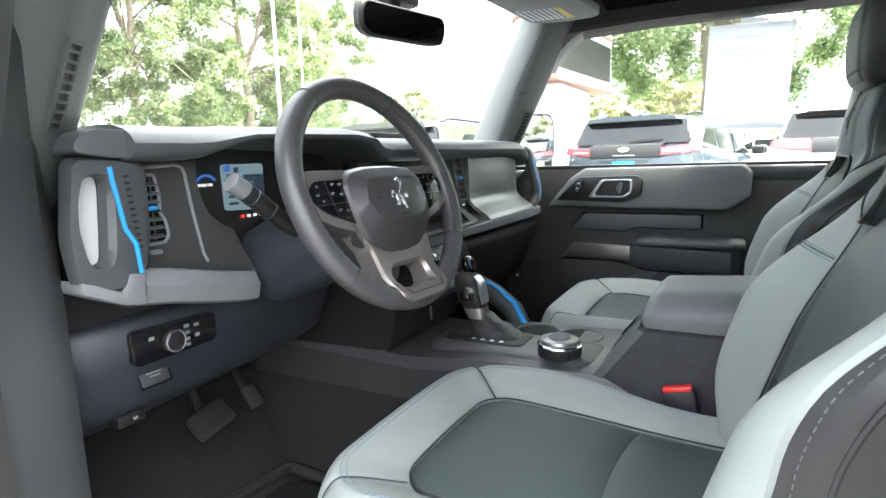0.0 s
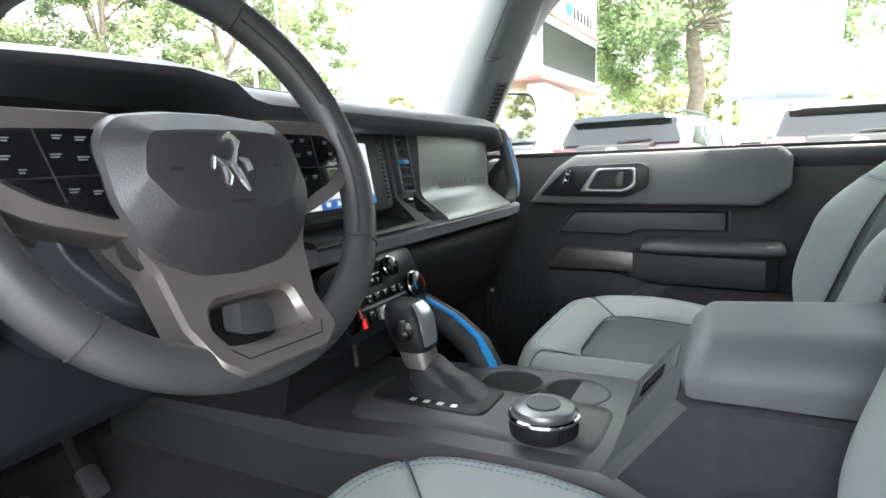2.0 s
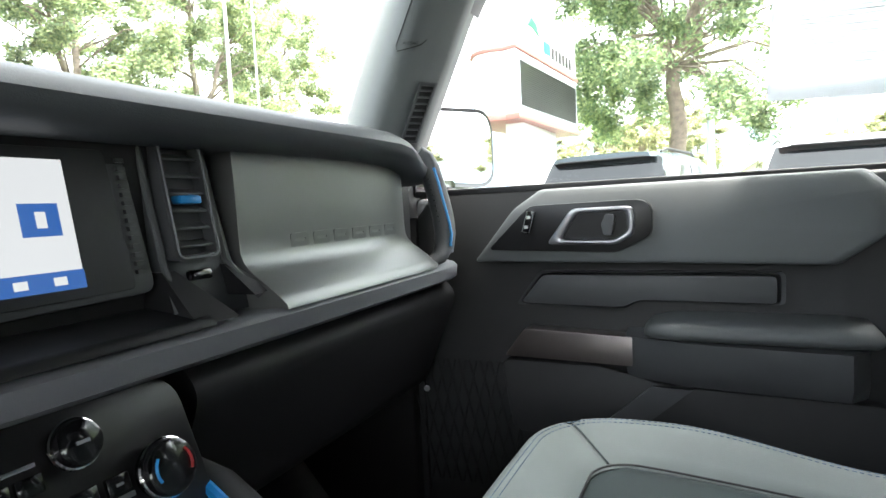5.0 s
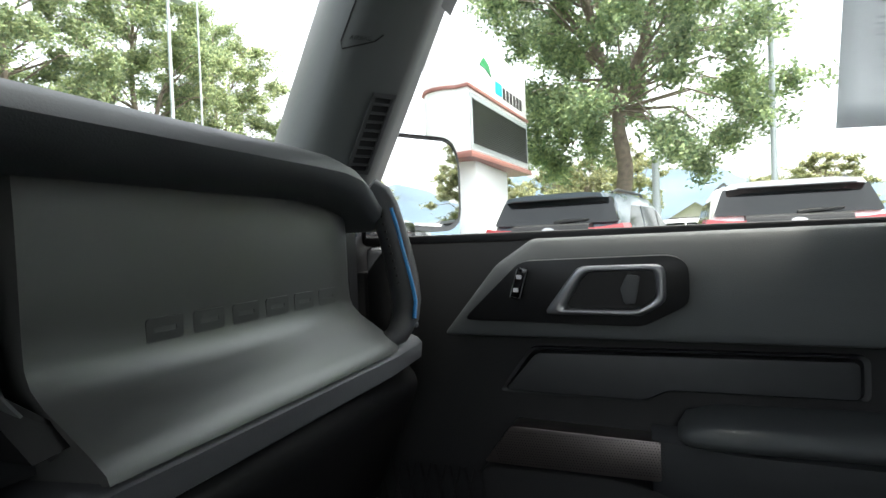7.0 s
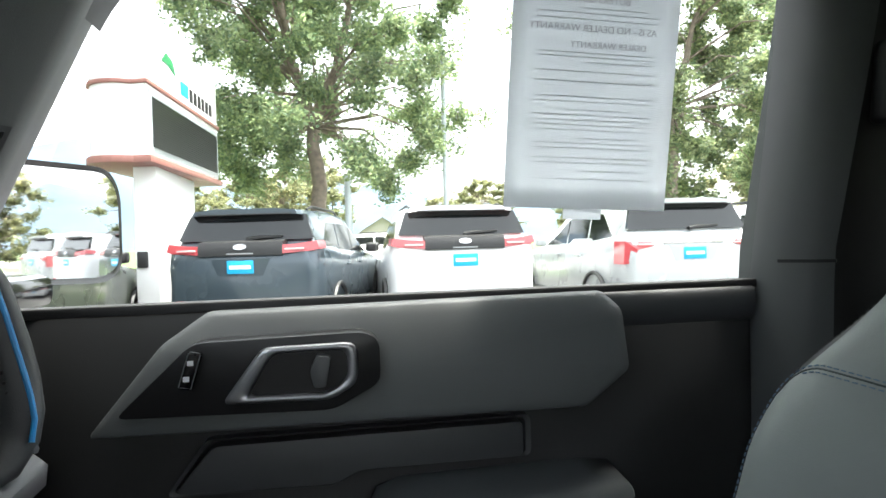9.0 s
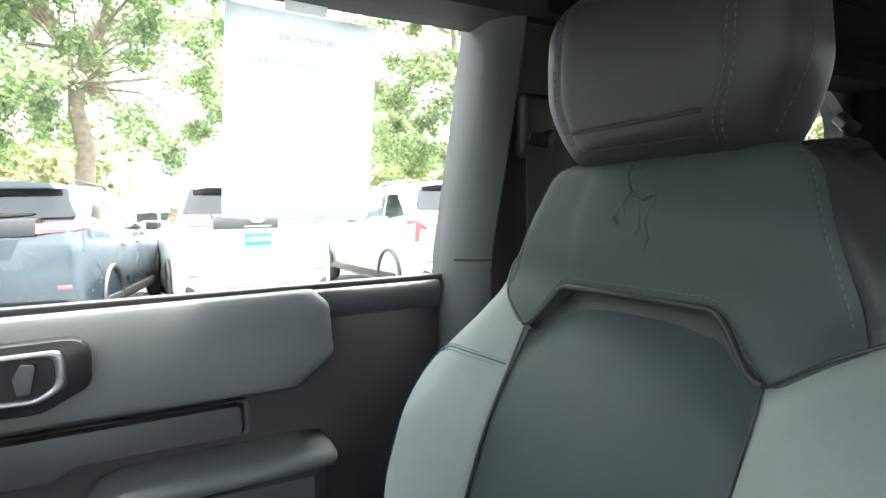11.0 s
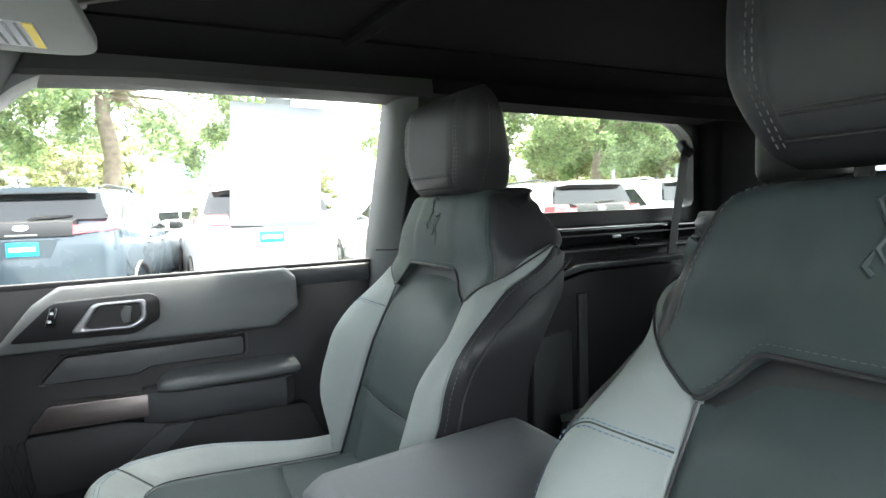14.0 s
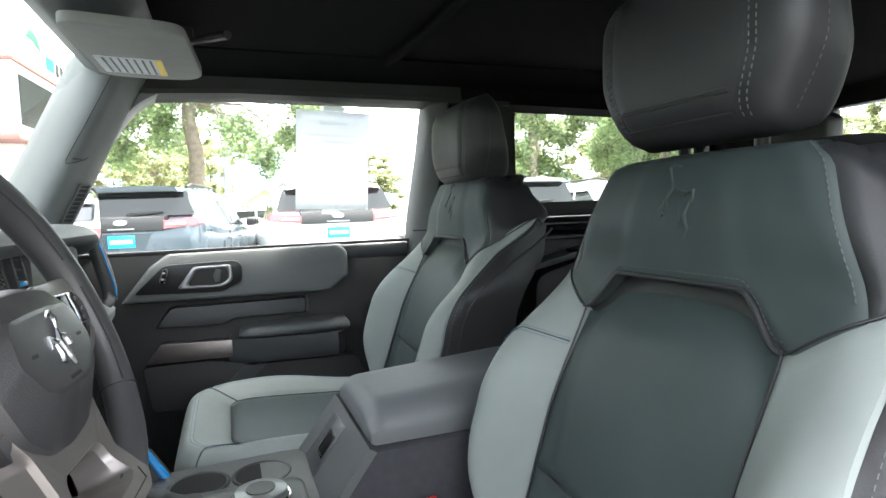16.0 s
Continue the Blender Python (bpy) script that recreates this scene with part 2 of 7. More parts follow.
def block(P, nu, nv, groove=0.006, width=0.014, skirt=0.02, out=(0, 0.6, 0.8)):
    """An upholstered panel: the surface P(u, v), u and v from 0 to 1, its edges rolled in towards the seams."""
    g = np.array([[P(i / nu, j / nv) for j in range(nv + 1)] for i in range(nu + 1)], float)
    du, dv = np.gradient(g, axis=0), np.gradient(g, axis=1)
    nrm = np.cross(du, dv)
    nrm /= np.linalg.norm(nrm, axis=2, keepdims=True) + 1e-9
    if (nrm @ np.array(out)).sum() < 0:
        nrm = -nrm
    lu, lv = np.linalg.norm(du, axis=2), np.linalg.norm(dv, axis=2)
    cu = np.cumsum(lu, axis=0) - lu[0]
    cv = np.cumsum(lv, axis=1) - lv[:, :1]
    e = np.minimum(np.minimum(cu, cu[-1:] - cu), np.minimum(cv, cv[:, -1:] - cv))
    k = np.clip(1 - e / width, 0, 1)
    drop = groove * (1 - np.sqrt(np.clip(1 - k * k, 0, 1)))
    g = g - nrm * drop[..., None]
    bm = bmesh.new()
    vs = [[bm.verts.new(g[i, j]) for j in range(nv + 1)] for i in range(nu + 1)]
    for i in range(nu):
        for j in range(nv):
            bm.faces.new((vs[i][j], vs[i + 1][j], vs[i + 1][j + 1], vs[i][j + 1]))
    if skirt:
        loop = [(i, 0) for i in range(nu + 1)] + [(nu, j) for j in range(1, nv + 1)] + [(i, nv) for i in range(nu - 1, -1, -1)] + [(0, j) for j in range(nv - 1, 0, -1)]
        low = [bm.verts.new(g[i, j] - nrm[i, j] * skirt) for i, j in loop]
        for a in range(len(loop)):
            b = (a + 1) % len(loop)
            bm.faces.new((vs[loop[a][0]][loop[a][1]], low[a], low[b], vs[loop[b][0]][loop[b][1]]))
    return bm


def dashes(pts, length=0.005, gap=0.0035, r=0.0009):
    """Single stitches laid along a line."""
    bms = bmesh.new()
    pts = [Vector(p) for p in pts]
    pos = 0.0
    tot = [0.0]
    for a, b in zip(pts, pts[1:]):
        tot.append(tot[-1] + (b - a).length)

    def at(d):
        i = 0
        while i < len(tot) - 2 and tot[i + 1] < d:
            i += 1
        t = (d - tot[i]) / max(1e-6, tot[i + 1] - tot[i])
        return pts[i].lerp(pts[i + 1], t)
    while pos + length < tot[-1]:
        a, b = at(pos), at(pos + length)
        d = (b - a).normalized()
        s = d.cross(Vector((0.3, 0.5, 0.81))).normalized() * r
        t = d.cross(s)
        q = [bms.verts.new(p + o) for p in (a, b) for o in (s, t, -s, -t)]
        for i in range(4):
            j = (i + 1) % 4
            bms.faces.new((q[i], q[j], q[4 + j], q[4 + i]))
        bms.faces.new(q[0:4])
        bms.faces.new(q[7:3:-1])
        pos += length + gap
    return bms


def words(text, size, m, material, name, parent, depth=0.0004, mirror=False, label=""):
    cu = bpy.data.curves.new(name, "FONT")
    cu.body, cu.size, cu.extrude, cu.align_x, cu.align_y = text, size, depth, "CENTER", "CENTER"
    ob = bpy.data.objects.new(name, cu)
    me = bpy.data.meshes.new_from_object(ob)
    bpy.data.objects.remove(ob)
    if mirror:
        me.transform(Matrix.Diagonal((-1, 1, 1, 1)))
    me.transform(m)
    me.materials.clear()
    me.materials.append(material)
    o = new(name, me)
    o.parent = parent
    return o

# ---- the vehicle's shell ----
floor = tagged(part("floor", box(-0.80, 0.82, -1.75, 1.45, 0.50, 0.56), M_CARPET, None), "black carpeted floor of the vehicle cabin", "floor", kind="structure")
part("sill", box(0.805, 0.834, -0.05, 1.30, 0.50, 0.576, 0.004), M_RUBBER, floor)
part("door_seal", box(0.803, 0.834, 0.948, 1.06, 0.56, 1.19, 0.004), M_RUBBER, floor)
tunnel = tagged(link("floor_tunnel", prism(rounded([(-0.19, 0.56), (-0.15, 0.80), (0.15, 0.80), (0.19, 0.56)], 0.03), -1.0, 1.30, "y"), M_CARPET), "carpeted centre tunnel of the cabin floor", "floor", kind="structure")
fire = tagged(link("wall_front", box(-0.80, 0.82, 1.32, 1.40, 0.56, 1.28), M_PLASTIC_B), "dark bulkhead behind the dashboard", "wall", kind="structure")
roof = tagged(link("ceiling", prism(rounded([(0.80, 1.70), (0.74, 1.735), (-1.70, 1.735), (-1.75, 1.70), (-1.75, 1.79), (0.80, 1.79)], 0.02), -0.74, 0.74, "x"), M_LINER), "black fabric headliner under the hard top", "ceiling", kind="structure")


def shell_side(s):
    """Body side: rail over the doors, centre pillar, quarter panel with its window."""
    name = "wall_east" if s > 0 else "wall_west"
    side = thing(name, "dark inner body side behind the front door", "wall", kind="structure")
    # roof rail, a bar with a slanted lower face
    rail = [(0.66, 1.745), (0.716, 1.702), (0.712, 1.653), (0.80, 1.645), (0.83, 1.70), (0.80, 1.79)]
    # two colours for one rail: the light's fall-off toward the rear is painted in
    part("roof_rail", loft([[(s * x, y, z - dz) for x, z in rail] for y, dz in ((-0.14, 0.006), (-1.0, 0.02), (-1.7, 0.03))]), M_LINER, side, "moulded roof rail trim, shade painted in as black")
    part("front_roof_rail", loft([[(s * x, y, z - dz) for x, z in rail] for y, dz in ((0.80, 0.03), (0.70, 0.005), (0.5, 0), (0.0, 0.004), (-0.138, 0.006))]), M_RAIL, side, "moulded rail trim over the door, painted lighter as lit")
    fil = [(0.735, 1.665)] + [((1 - q) ** 2 * 0.800 + 2 * q * (1 - q) * 0.735 + q * q * 0.590, (1 - q) ** 2 * 1.535 + 2 * q * (1 - q) * 1.660 + q * q * 1.660) for q in [w / 12 for w in range(13)]]
    part("corner_fillet", moved(prism(fil, 0.715, 0.80, "x", 0.004), Matrix.Diagonal((s, 1, 1, 1))), M_PILLAR, side, "rounded corner between pillar and roof rail")
    lip = [(0.709, 1.660), (0.711, 1.649), (0.80, 1.641), (0.802, 1.655), (0.716, 1.662)]
    part("rail_lip", loft([[(s * x, y, z - dz) for x, z in lip] for y, dz in ((0.72, 0.008), (0.5, 0), (0.0, 0.004), (-0.30, 0.008))]), M_RAIL, side, "grey lip under the roof rail")
    part("upper_rail", loft([[(s * x, y, z) for x, z in ((0.60, 1.74), (0.665, 1.742), (0.735, 1.70), (0.72, 1.69), (0.655, 1.71), (0.60, 1.73))] for y in (0.62, 0.0, -1.7)]), M_LINER, side)
    # centre pillar
    steps = ((0.56, 0.0, 0.02), (0.90, 0.0, 0.01), (1.24, 0.0, -0.003), (1.28, 0.0, -0.006), (1.50, 0.016, -0.042), (1.645, 0.026, -0.062))
    part("pillar_cover", loft([[(s * x, y, z) for x, y in ((0.775 - k, 0.015 + o), (0.745 - k, -0.008 + o), (0.737 - k, -0.032 + o), (0.746 - k, -0.040 + o), (0.82 - k * 0.6, -0.042 + o), (0.84 - k * 0.6, 0.02 + o))] for z, k, o in steps]), M_PILLAR_B, side, "grey pillar cover")
    part("pillar_inner", loft([[(s * x, y, z) for x, y in ((0.756 - k, -0.042 + o), (0.754 - k, -0.30), (0.83 - k * 0.6, -0.32), (0.84 - k * 0.6, -0.042 + o))] for z, k, o in steps]), M_PLASTIC_B, side, "black pillar trim behind the belt")
    part("pillar_joint", loft([[(s * x, y, z) for x, y in ((0.7745, 0.011), (0.744, -0.013), (0.735, -0.036), (0.738, -0.040), (0.748, -0.019), (0.778, 0.007))] for z in (1.262, 1.266)]), M_PLASTIC_B, side)
    # quarter panel
    z0, z1, y0, y1 = 1.338, 1.650, -1.19, -0.36
    qx = 0.80
    part("quarter_lower", box(min(s * qx, s * 0.86), max(s * qx, s * 0.86), -1.75, -0.32, 0.56, z0 - 0.018, 0.006), M_PLASTIC_B, side)
    part("quarter_ledge", moved(prism(rounded([(0.80, z0 - 0.115), (0.755, z0 - 0.10), (0.75, z0 - 0.05), (0.80, z0 - 0.04)], 0.008), -1.22, -0.32, "y"), Matrix.Diagonal((s, 1, 1, 1))), M_PIANO, side, "glossy black ledge under the quarter window")
    hole = rounded([(y1, z0), (y1, z1), (y0 + 0.08, z1 - 0.02), (y0, z1 - 0.08), (y0, z0)], 0.04, 6)
    outer = []
    for y, z in hole:
        dy, dz = y - (y0 + y1) / 2, z - (z0 + z1) / 2
        k = max(abs(dy) / 0.46, abs(dz) / 0.185)
        outer.append(((y0 + y1) / 2 + dy / k, (z0 + z1) / 2 + dz / k))
    fr = loft([[(s * 0.795, y, z) for y, z in hole], [(s * 0.795, y, z) for y, z in outer], [(s * 0.85, y, z) for y, z in outer], [(s * 0.85, y, z) for y, z in hole]], True, False, True)
    part("window_surround", fr, M_PLASTIC_B, side)
    pane = part("pane", prism(hole, s * 0.822, s * 0.826, "x"), M_GLASS_D, side, "lightly tinted quarter window glass")
    part("rear_pillar", box(min(s * 0.72, s * 0.86), max(s * 0.72, s * 0.86), -1.75, -1.22, 1.29, 1.74, 0.03, 3), M_LINER, side)
    part("header_panel", box(min(s * 0.76, s * 0.86), max(s * 0.76, s * 0.86), -1.24, -0.30, 1.665, 1.74, 0.008), M_LINER, side)
    return side


side_e, side_w = shell_side(1), shell_side(-1)
# rear wheel housings and storage moulding beside the rear seat
side_bin = thing("storage_bin", "black moulded side storage with a cup recess beside the rear seat", "storage bin")
part("panel", prism(rounded([(-0.36, 0.56), (-0.38, 1.10), (-0.62, 1.16), (-1.05, 1.16), (-1.05, 0.56)], 0.05, 5), 0.71, 0.80, "x", 0.01), M_PLASTIC_B, side_bin)
part("ledge", prism(rounded([(-0.37, 1.120), (-0.62, 1.170), (-1.05, 1.170), (-1.05, 1.185), (-0.60, 1.185), (-0.36, 1.135)], 0.004), 0.70, 0.80, "x", 0.004), M_PLASTIC, side_bin)
part("cup_recess", ring((0.742, -0.56, 1.168), (0, -0.2, 1), 0.036, 0.006), M_PIANO, side_bin, "gloss black cup recess rim")
part("upright_rib", box(0.700, 0.715, -0.62, -0.585, 0.62, 1.10, 0.006), M_PLASTIC, side_bin)
part("lower_pocket", prism(rounded([(-0.42, 0.70), (-0.42, 0.98), (-0.56, 1.00), (-0.56, 0.70)], 0.02), 0.702, 0.715, "x", 0.005), M_PLASTIC, side_bin)
for z in (1.215, 1.262):
    part("ledge_line", box(0.752, 0.800, -1.20, -0.34, z, z + 0.008, 0.002), M_PLASTIC, side_bin)
part("socket", disc((0.752, -0.86, 1.238), (-1, 0, 0), 0.014, 0.010, 16, 0.002), M_PIANO, side_bin)
part("hook", box(0.745, 0.800, -0.80, -0.77, 1.252, 1.262, 0.003), M_SILVER, side_bin)
tail = thing("wall_south", "tailgate with its rear window", "wall", kind="structure")
part("gate", box(-0.80, 0.80, -1.72, -1.66, 0.56, 1.30, 0.01), M_PLASTIC_B, tail)
part("gate_frame_left", box(-0.80, -0.66, -1.72, -1.66, 1.30, 1.74, 0.01), M_PLASTIC_B, tail)
part("gate_frame_right", box(0.66, 0.80, -1.72, -1.66, 1.30, 1.74, 0.01), M_PLASTIC_B, tail)
part("gate_frame_top", box(-0.66, 0.66, -1.72, -1.66, 1.66, 1.74, 0.01), M_PLASTIC_B, tail)
p = part("pane", box(-0.66, 0.66, -1.694, -1.69, 1.30, 1.66), M_GLASS_D, tail)


def front_pillar(s):
    side = thing("pillar_east" if s > 0 else "pillar_west", "grey windscreen pillar trim with a narrow air vent", "pillar", kind="structure")
    lean = 0.53

    def sec(z):
        k = z - 1.30
        i, oy = 0.10 * k, -lean * k
        arc = [((1 - q) ** 2 * 0.726 + 2 * q * (1 - q) * 0.628 + q * q * 0.704, (1 - q) ** 2 * 1.070 + 2 * q * (1 - q) * 0.976 + q * q * 0.940) for q in [w / 10 for w in range(11)]]
        return [(s * (x - i), y + oy, z) for x, y in ((0.752, 1.095), *arc, (0.712, 0.934), (0.738, 0.915), (0.748, 0.912), (0.775, 0.920), (0.84, 0.945), (0.84, 1.11))]
    part("pillar_trim", loft([sec(z) for z in (0.95, 1.10, 1.20, 1.30, 1.45, 1.60, 1.72)]), M_PILLAR_A, side, "", 50)
    # air vent strip with its slats, on the face toward the door
    def on(u, z, out):
        k = z - 1.30
        i, oy = 0.10 * k, -lean * k
        a, b = Vector((0.712 - i, 0.934 + oy, z)), Vector((0.738 - i, 0.915 + oy, z))
        p = a.lerp(b, u)
        nn = Vector((-0.58, -0.81, 0))
        p = p + nn * out
        return (s * p.x, p.y, p.z)
    fr = []
    for a, b in ((0.0, 0.14), (0.86, 1.0)):
        fr.append(loft([[on(a, z, -0.002), on(b, z, -0.002), on(b, z, 0.004), on(a, z, 0.004)] for z in (1.325, 1.37, 1.415)]))
    for z0, z1 in ((1.322, 1.327), (1.413, 1.418)):
        fr.append(loft([[on(0, z, -0.002), on(1, z, -0.002), on(1, z, 0.004), on(0, z, 0.004)] for z in (z0, z1)]))
    vent = part("air_vent", merge(*fr), M_PLASTIC, side, "dark slatted air vent")
    part("backing", loft([[on(0.1, z, 0.0004), on(0.9, z, 0.0004), on(0.9, z, 0.001), on(0.1, z, 0.001)] for z in (1.327, 1.414)]), M_PLASTIC_B, vent)
    for k in range(8):
        z = 1.333 + k * 0.0102
        part("slat", loft([[on(0.12, z + d, 0.001), on(0.88, z + d, 0.001), on(0.88, z + d, 0.004), on(0.12, z + d, 0.004)] for d in (0, 0.0028)]), M_PLASTIC, vent)
    def face_at(q, z):
        k = z - 1.30
        x = (1 - q) ** 2 * 0.726 + 2 * q * (1 - q) * 0.628 + q * q * 0.704
        y = (1 - q) ** 2 * 1.070 + 2 * q * (1 - q) * 0.976 + q * q * 0.940
        return (s * (x - 0.10 * k - 0.0004), y - lean * k - 0.0005, z)
    seam = [face_at(0.66, 1.70), face_at(0.64, 1.60), face_at(0.61, 1.50), face_at(0.60, 1.470), face_at(0.64, 1.462), face_at(0.80, 1.466), face_at(0.93, 1.472), face_at(0.98, 1.480)]
    part("airbag_seam", tube(seam, 0.0009, 6), M_PLASTIC_B, side, "thin dark seam line")
    if s > 0:
        ax = (Vector(face_at(0.88, 1.474)) - Vector(face_at(0.68, 1.474))).normalized()
        up = (Vector(face_at(0.78, 1.49)) - Vector(face_at(0.78, 1.46))).normalized()
        nn_ = ax.cross(up).normalized()
        at_ = Vector(face_at(0.79, 1.473)) + nn_ * 0.0008
        words("AIRBAG", 0.0075, Matrix(((ax.x, up.x, nn_.x, at_.x), (ax.y, up.y, nn_.y, at_.y), (ax.z, up.z, nn_.z, at_.z), (0, 0, 0, 1))), M_PLASTIC_B, "lettering", side)
    return side


pil_e, pil_w = front_pillar(1), front_pillar(-1)
header = tagged(link("trim_windscreen_header", prism(rounded([(0.66, 1.735), (0.70, 1.70), (0.80, 1.665), (0.84, 1.69), (0.80, 1.79)], 0.01), -0.70, 0.70, "x"), M_PILLAR), "grey trim over the windscreen", "trim", kind="structure")
wind = tagged(link("window_1", prism([(1.36, 1.275), (1.366, 1.275), (0.812, 1.705), (0.806, 1.705)], -0.68, 0.68, "x"), M_GLASS), "clear windscreen glass", "window", kind="structure")
wind.visible_shadow = False
cowl = tagged(link("vehicle_body", box(-0.80, 0.80, 1.34, 2.75, 1.02, 1.17, 0.06, 4), mat("paint_dark", (0.05, 0.055, 0.06), 0.25, vary=0.05, coat=0.6)), "dark painted hood of the vehicle", "vehicle")
sill = tagged(link("door_sill", prism(rounded([(-0.80, 0.40), (-0.92, 0.42), (-0.93, 0.58), (-0.84, 0.60), (-0.78, 0.575)], 0.01), -0.05, 0.95, "y"), M_PLASTIC_B), "black door sill of the open driver's doorway", "sill")
hinge_post = tagged(link("door_seal", loft([[(x, y - 0.46 * max(0, z - 1.2), z) for x, y in ((-0.86, 0.90), (-0.845, 0.87), (-0.825, 0.872), (-0.82, 0.90), (-0.84, 0.93))] for z in (0.45, 0.8, 1.2, 1.45, 1.66)]), M_RUBBER), "black rubber door seal on the driver's doorway", "seal")
body_post = tagged(link("hinge_pillar", loft([[(x, y - 0.46 * max(0, z - 1.2), z) for x, y in ((-0.93, 0.93), (-0.86, 0.905), (-0.80, 0.905), (-0.745 - max(0, z - 1.2) * 0.1, 0.918 + max(0, z - 1.2) * 0.2), (-0.720 - max(0, z - 1.2) * 0.2, 0.938 + max(0, z - 1.2) * 0.2), (-0.722 - max(0, z - 1.2) * 0.2, 1.2), (-0.93, 1.2))] for z in (0.45, 0.8, 1.0, 1.06, 1.2, 1.45, 1.62)]), M_PLASTIC), "dark inner pillar of the driver's doorway", "pillar")

for s, nm in ((1, "kick_panel"), (-1, "kick_panel")):
    tagged(link(nm, box(min(s * 0.78, s * 0.86), max(s * 0.78, s * 0.86), 0.96, 1.42, 0.54, 1.27, 0.01), M_PLASTIC_B), "dark kick panel beside the footwell", "panel", kind="structure")

# ---- dashboard ----
dash = thing("dashboard", "grey soft-topped dashboard with metallic panel over the glove box", "dashboard")


def brow(x):
    """Upper pad profile at x, with the hood over the instruments."""
    h = sm(-0.56, -0.47, x) * (1 - sm(-0.265, -0.19, x))
    e = sm(0.47, 0.69, x)
    l = sm(-0.30, -0.55, x)
    z = 1.318 + 0.014 * h - 0.030 * e * e + 0.012 * l * (1 - h)
    f = 0.800 + 0.036 * e * e + 0.10 * sm(0.688, 0.725, x) + 0.012 * (1 - h) + 0.055 * l
    k = 1 - 0.55 * h
    return [(x, 1.39, 1.285), (x, 1.15, 1.305 - 0.02 * e), (x, max(0.98, f + 0.09), z + 0.004), (x, f + 0.070, z + 0.005), (x, f + 0.040, z + 0.003), (x, f + 0.020, z - 0.002), (x, f + 0.007, z - 0.010), (x, f, z - 0.020 * k), (x, f + 0.003, z - 0.030 * k), (x, f + 0.014, z - 0.038 * k), (x, f + 0.035, z - 0.042 * k), (x, f + 0.075, z - 0.042 * k), (x, 1.10, 1.262), (x, 1.38, 1.25)]


xs = [-0.655, -0.65, -0.64, -0.60, -0.57, -0.54, -0.51, -0.48, -0.40, -0.30, -0.24, -0.21, -0.18, -0.15, 0.0, 0.2, 0.4, 0.47, 0.52, 0.56, 0.60, 0.63, 0.655, 0.675, 0.688, 0.70, 0.712, 0.725]
part("upper_pad", loft([brow(x) for x in xs]), M_PAD, dash, "soft grey dash pad", 50)
part("defroster_grille", box(-0.16, 0.16, 1.04, 1.13, 1.315, 1.328, 0.005), M_PLASTIC_B, dash)
part("dash_tray", prism(rounded([(-0.13, 0.93), (0.17, 0.93), (0.19, 1.02), (-0.15, 1.02)], 0.02), 1.318, 1.338, "z", 0.005), M_PLASTIC_B, dash, "black tray on top of the dash")
# glove box face with rolled ledge below
panel = [(0.868, 1.287), (0.866, 1.25), (0.865, 1.19), (0.864, 1.172), (0.860, 1.162), (0.850, 1.152), (0.835, 1.142), (0.818, 1.130), (0.808, 1.122), (0.806, 1.117), (0.90, 1.110), (0.92, 1.28)]
part("glove_panel", loft([[(x, y + d, z) for y, z in panel] for x, d in ((0.262, 0.0), (0.30, 0), (0.45, 0.0), (0.58, 0.0), (0.61, 0.003), (0.63, 0.012))]), M_PANEL, dash, "satin metallic grey glove box panel", 50)
for k in range(6):
    x = 0.338 + k * 0.0415
    o = rounded([(x + 0.002, 1.1715), (x + 0.033, 1.1715), (x + 0.035, 1.1740), (x + 0.035, 1.1885), (x + 0.004, 1.1885), (x + 0.002, 1.1860)], 0.0015)
    i = [(x + 0.0185 + (a - x - 0.0185) * 0.58, 1.180 + (b - 1.180) * 0.20) for a, b in o]
    e = [(x + 0.0185 + (a - x - 0.0185) * 0.97, 1.180 + (b - 1.180) * 0.94) for a, b in o]
    part("raised_mark", loft([[(a, 0.8665, b) for a, b in o], [(a, 0.8640, b) for a, b in e], [(a, 0.8640, b) for a, b in i], [(a, 0.8665, b) for a, b in i]], True, False, True), M_PANEL, dash)
part("small_mark", box(0.575, 0.598, 0.864, 0.868, 1.274, 1.2765), M_PLASTIC, dash)
# trim band under the face, the whole width
band = [(0.812, 1.118), (0.806, 1.112), (0.808, 1.094), (0.818, 1.088), (0.90, 1.080), (0.92, 1.110)]
part("lower_trim", loft([[(x, y + d, z) for y, z in band] for x, d in ((-0.10, 0.02), (0.02, 0.006), (0.3, 0.0), (0.60, 0.0), (0.69, 0.008), (0.715, 0.03))]), M_TRIM, dash, "lighter grey trim band", 50)
band2 = [(0.004, 1.150), (0.0, 1.151), (-0.011, 1.130), (-0.004, 1.107), (0.010, 1.102), (0.10, 1.100), (0.10, 1.146)]
part("lower_trim", loft([[(x, y + d, z - e) for y, z in band2] for x, d, e in ((-0.648, 0.930, -0.002), (-0.640, 0.908, -0.001), (-0.60, 0.904, 0.006), (-0.54, 0.902, 0.020), (-0.48, 0.901, 0.032), (-0.450, 0.906, 0.036), (-0.444, 0.93, 0.036))]), M_TRIM, dash, "lighter grey trim band", 30)
part("lower_trim_end", prism([(-0.663, 1.152), (-0.643, 1.149), (-0.645, 1.108), (-0.672, 1.113), (-0.722, 1.137), (-0.722, 1.152), (-0.706, 1.146), (-0.672, 1.129)], 0.893, 0.96, "y", 0.003), M_TRIM, dash)
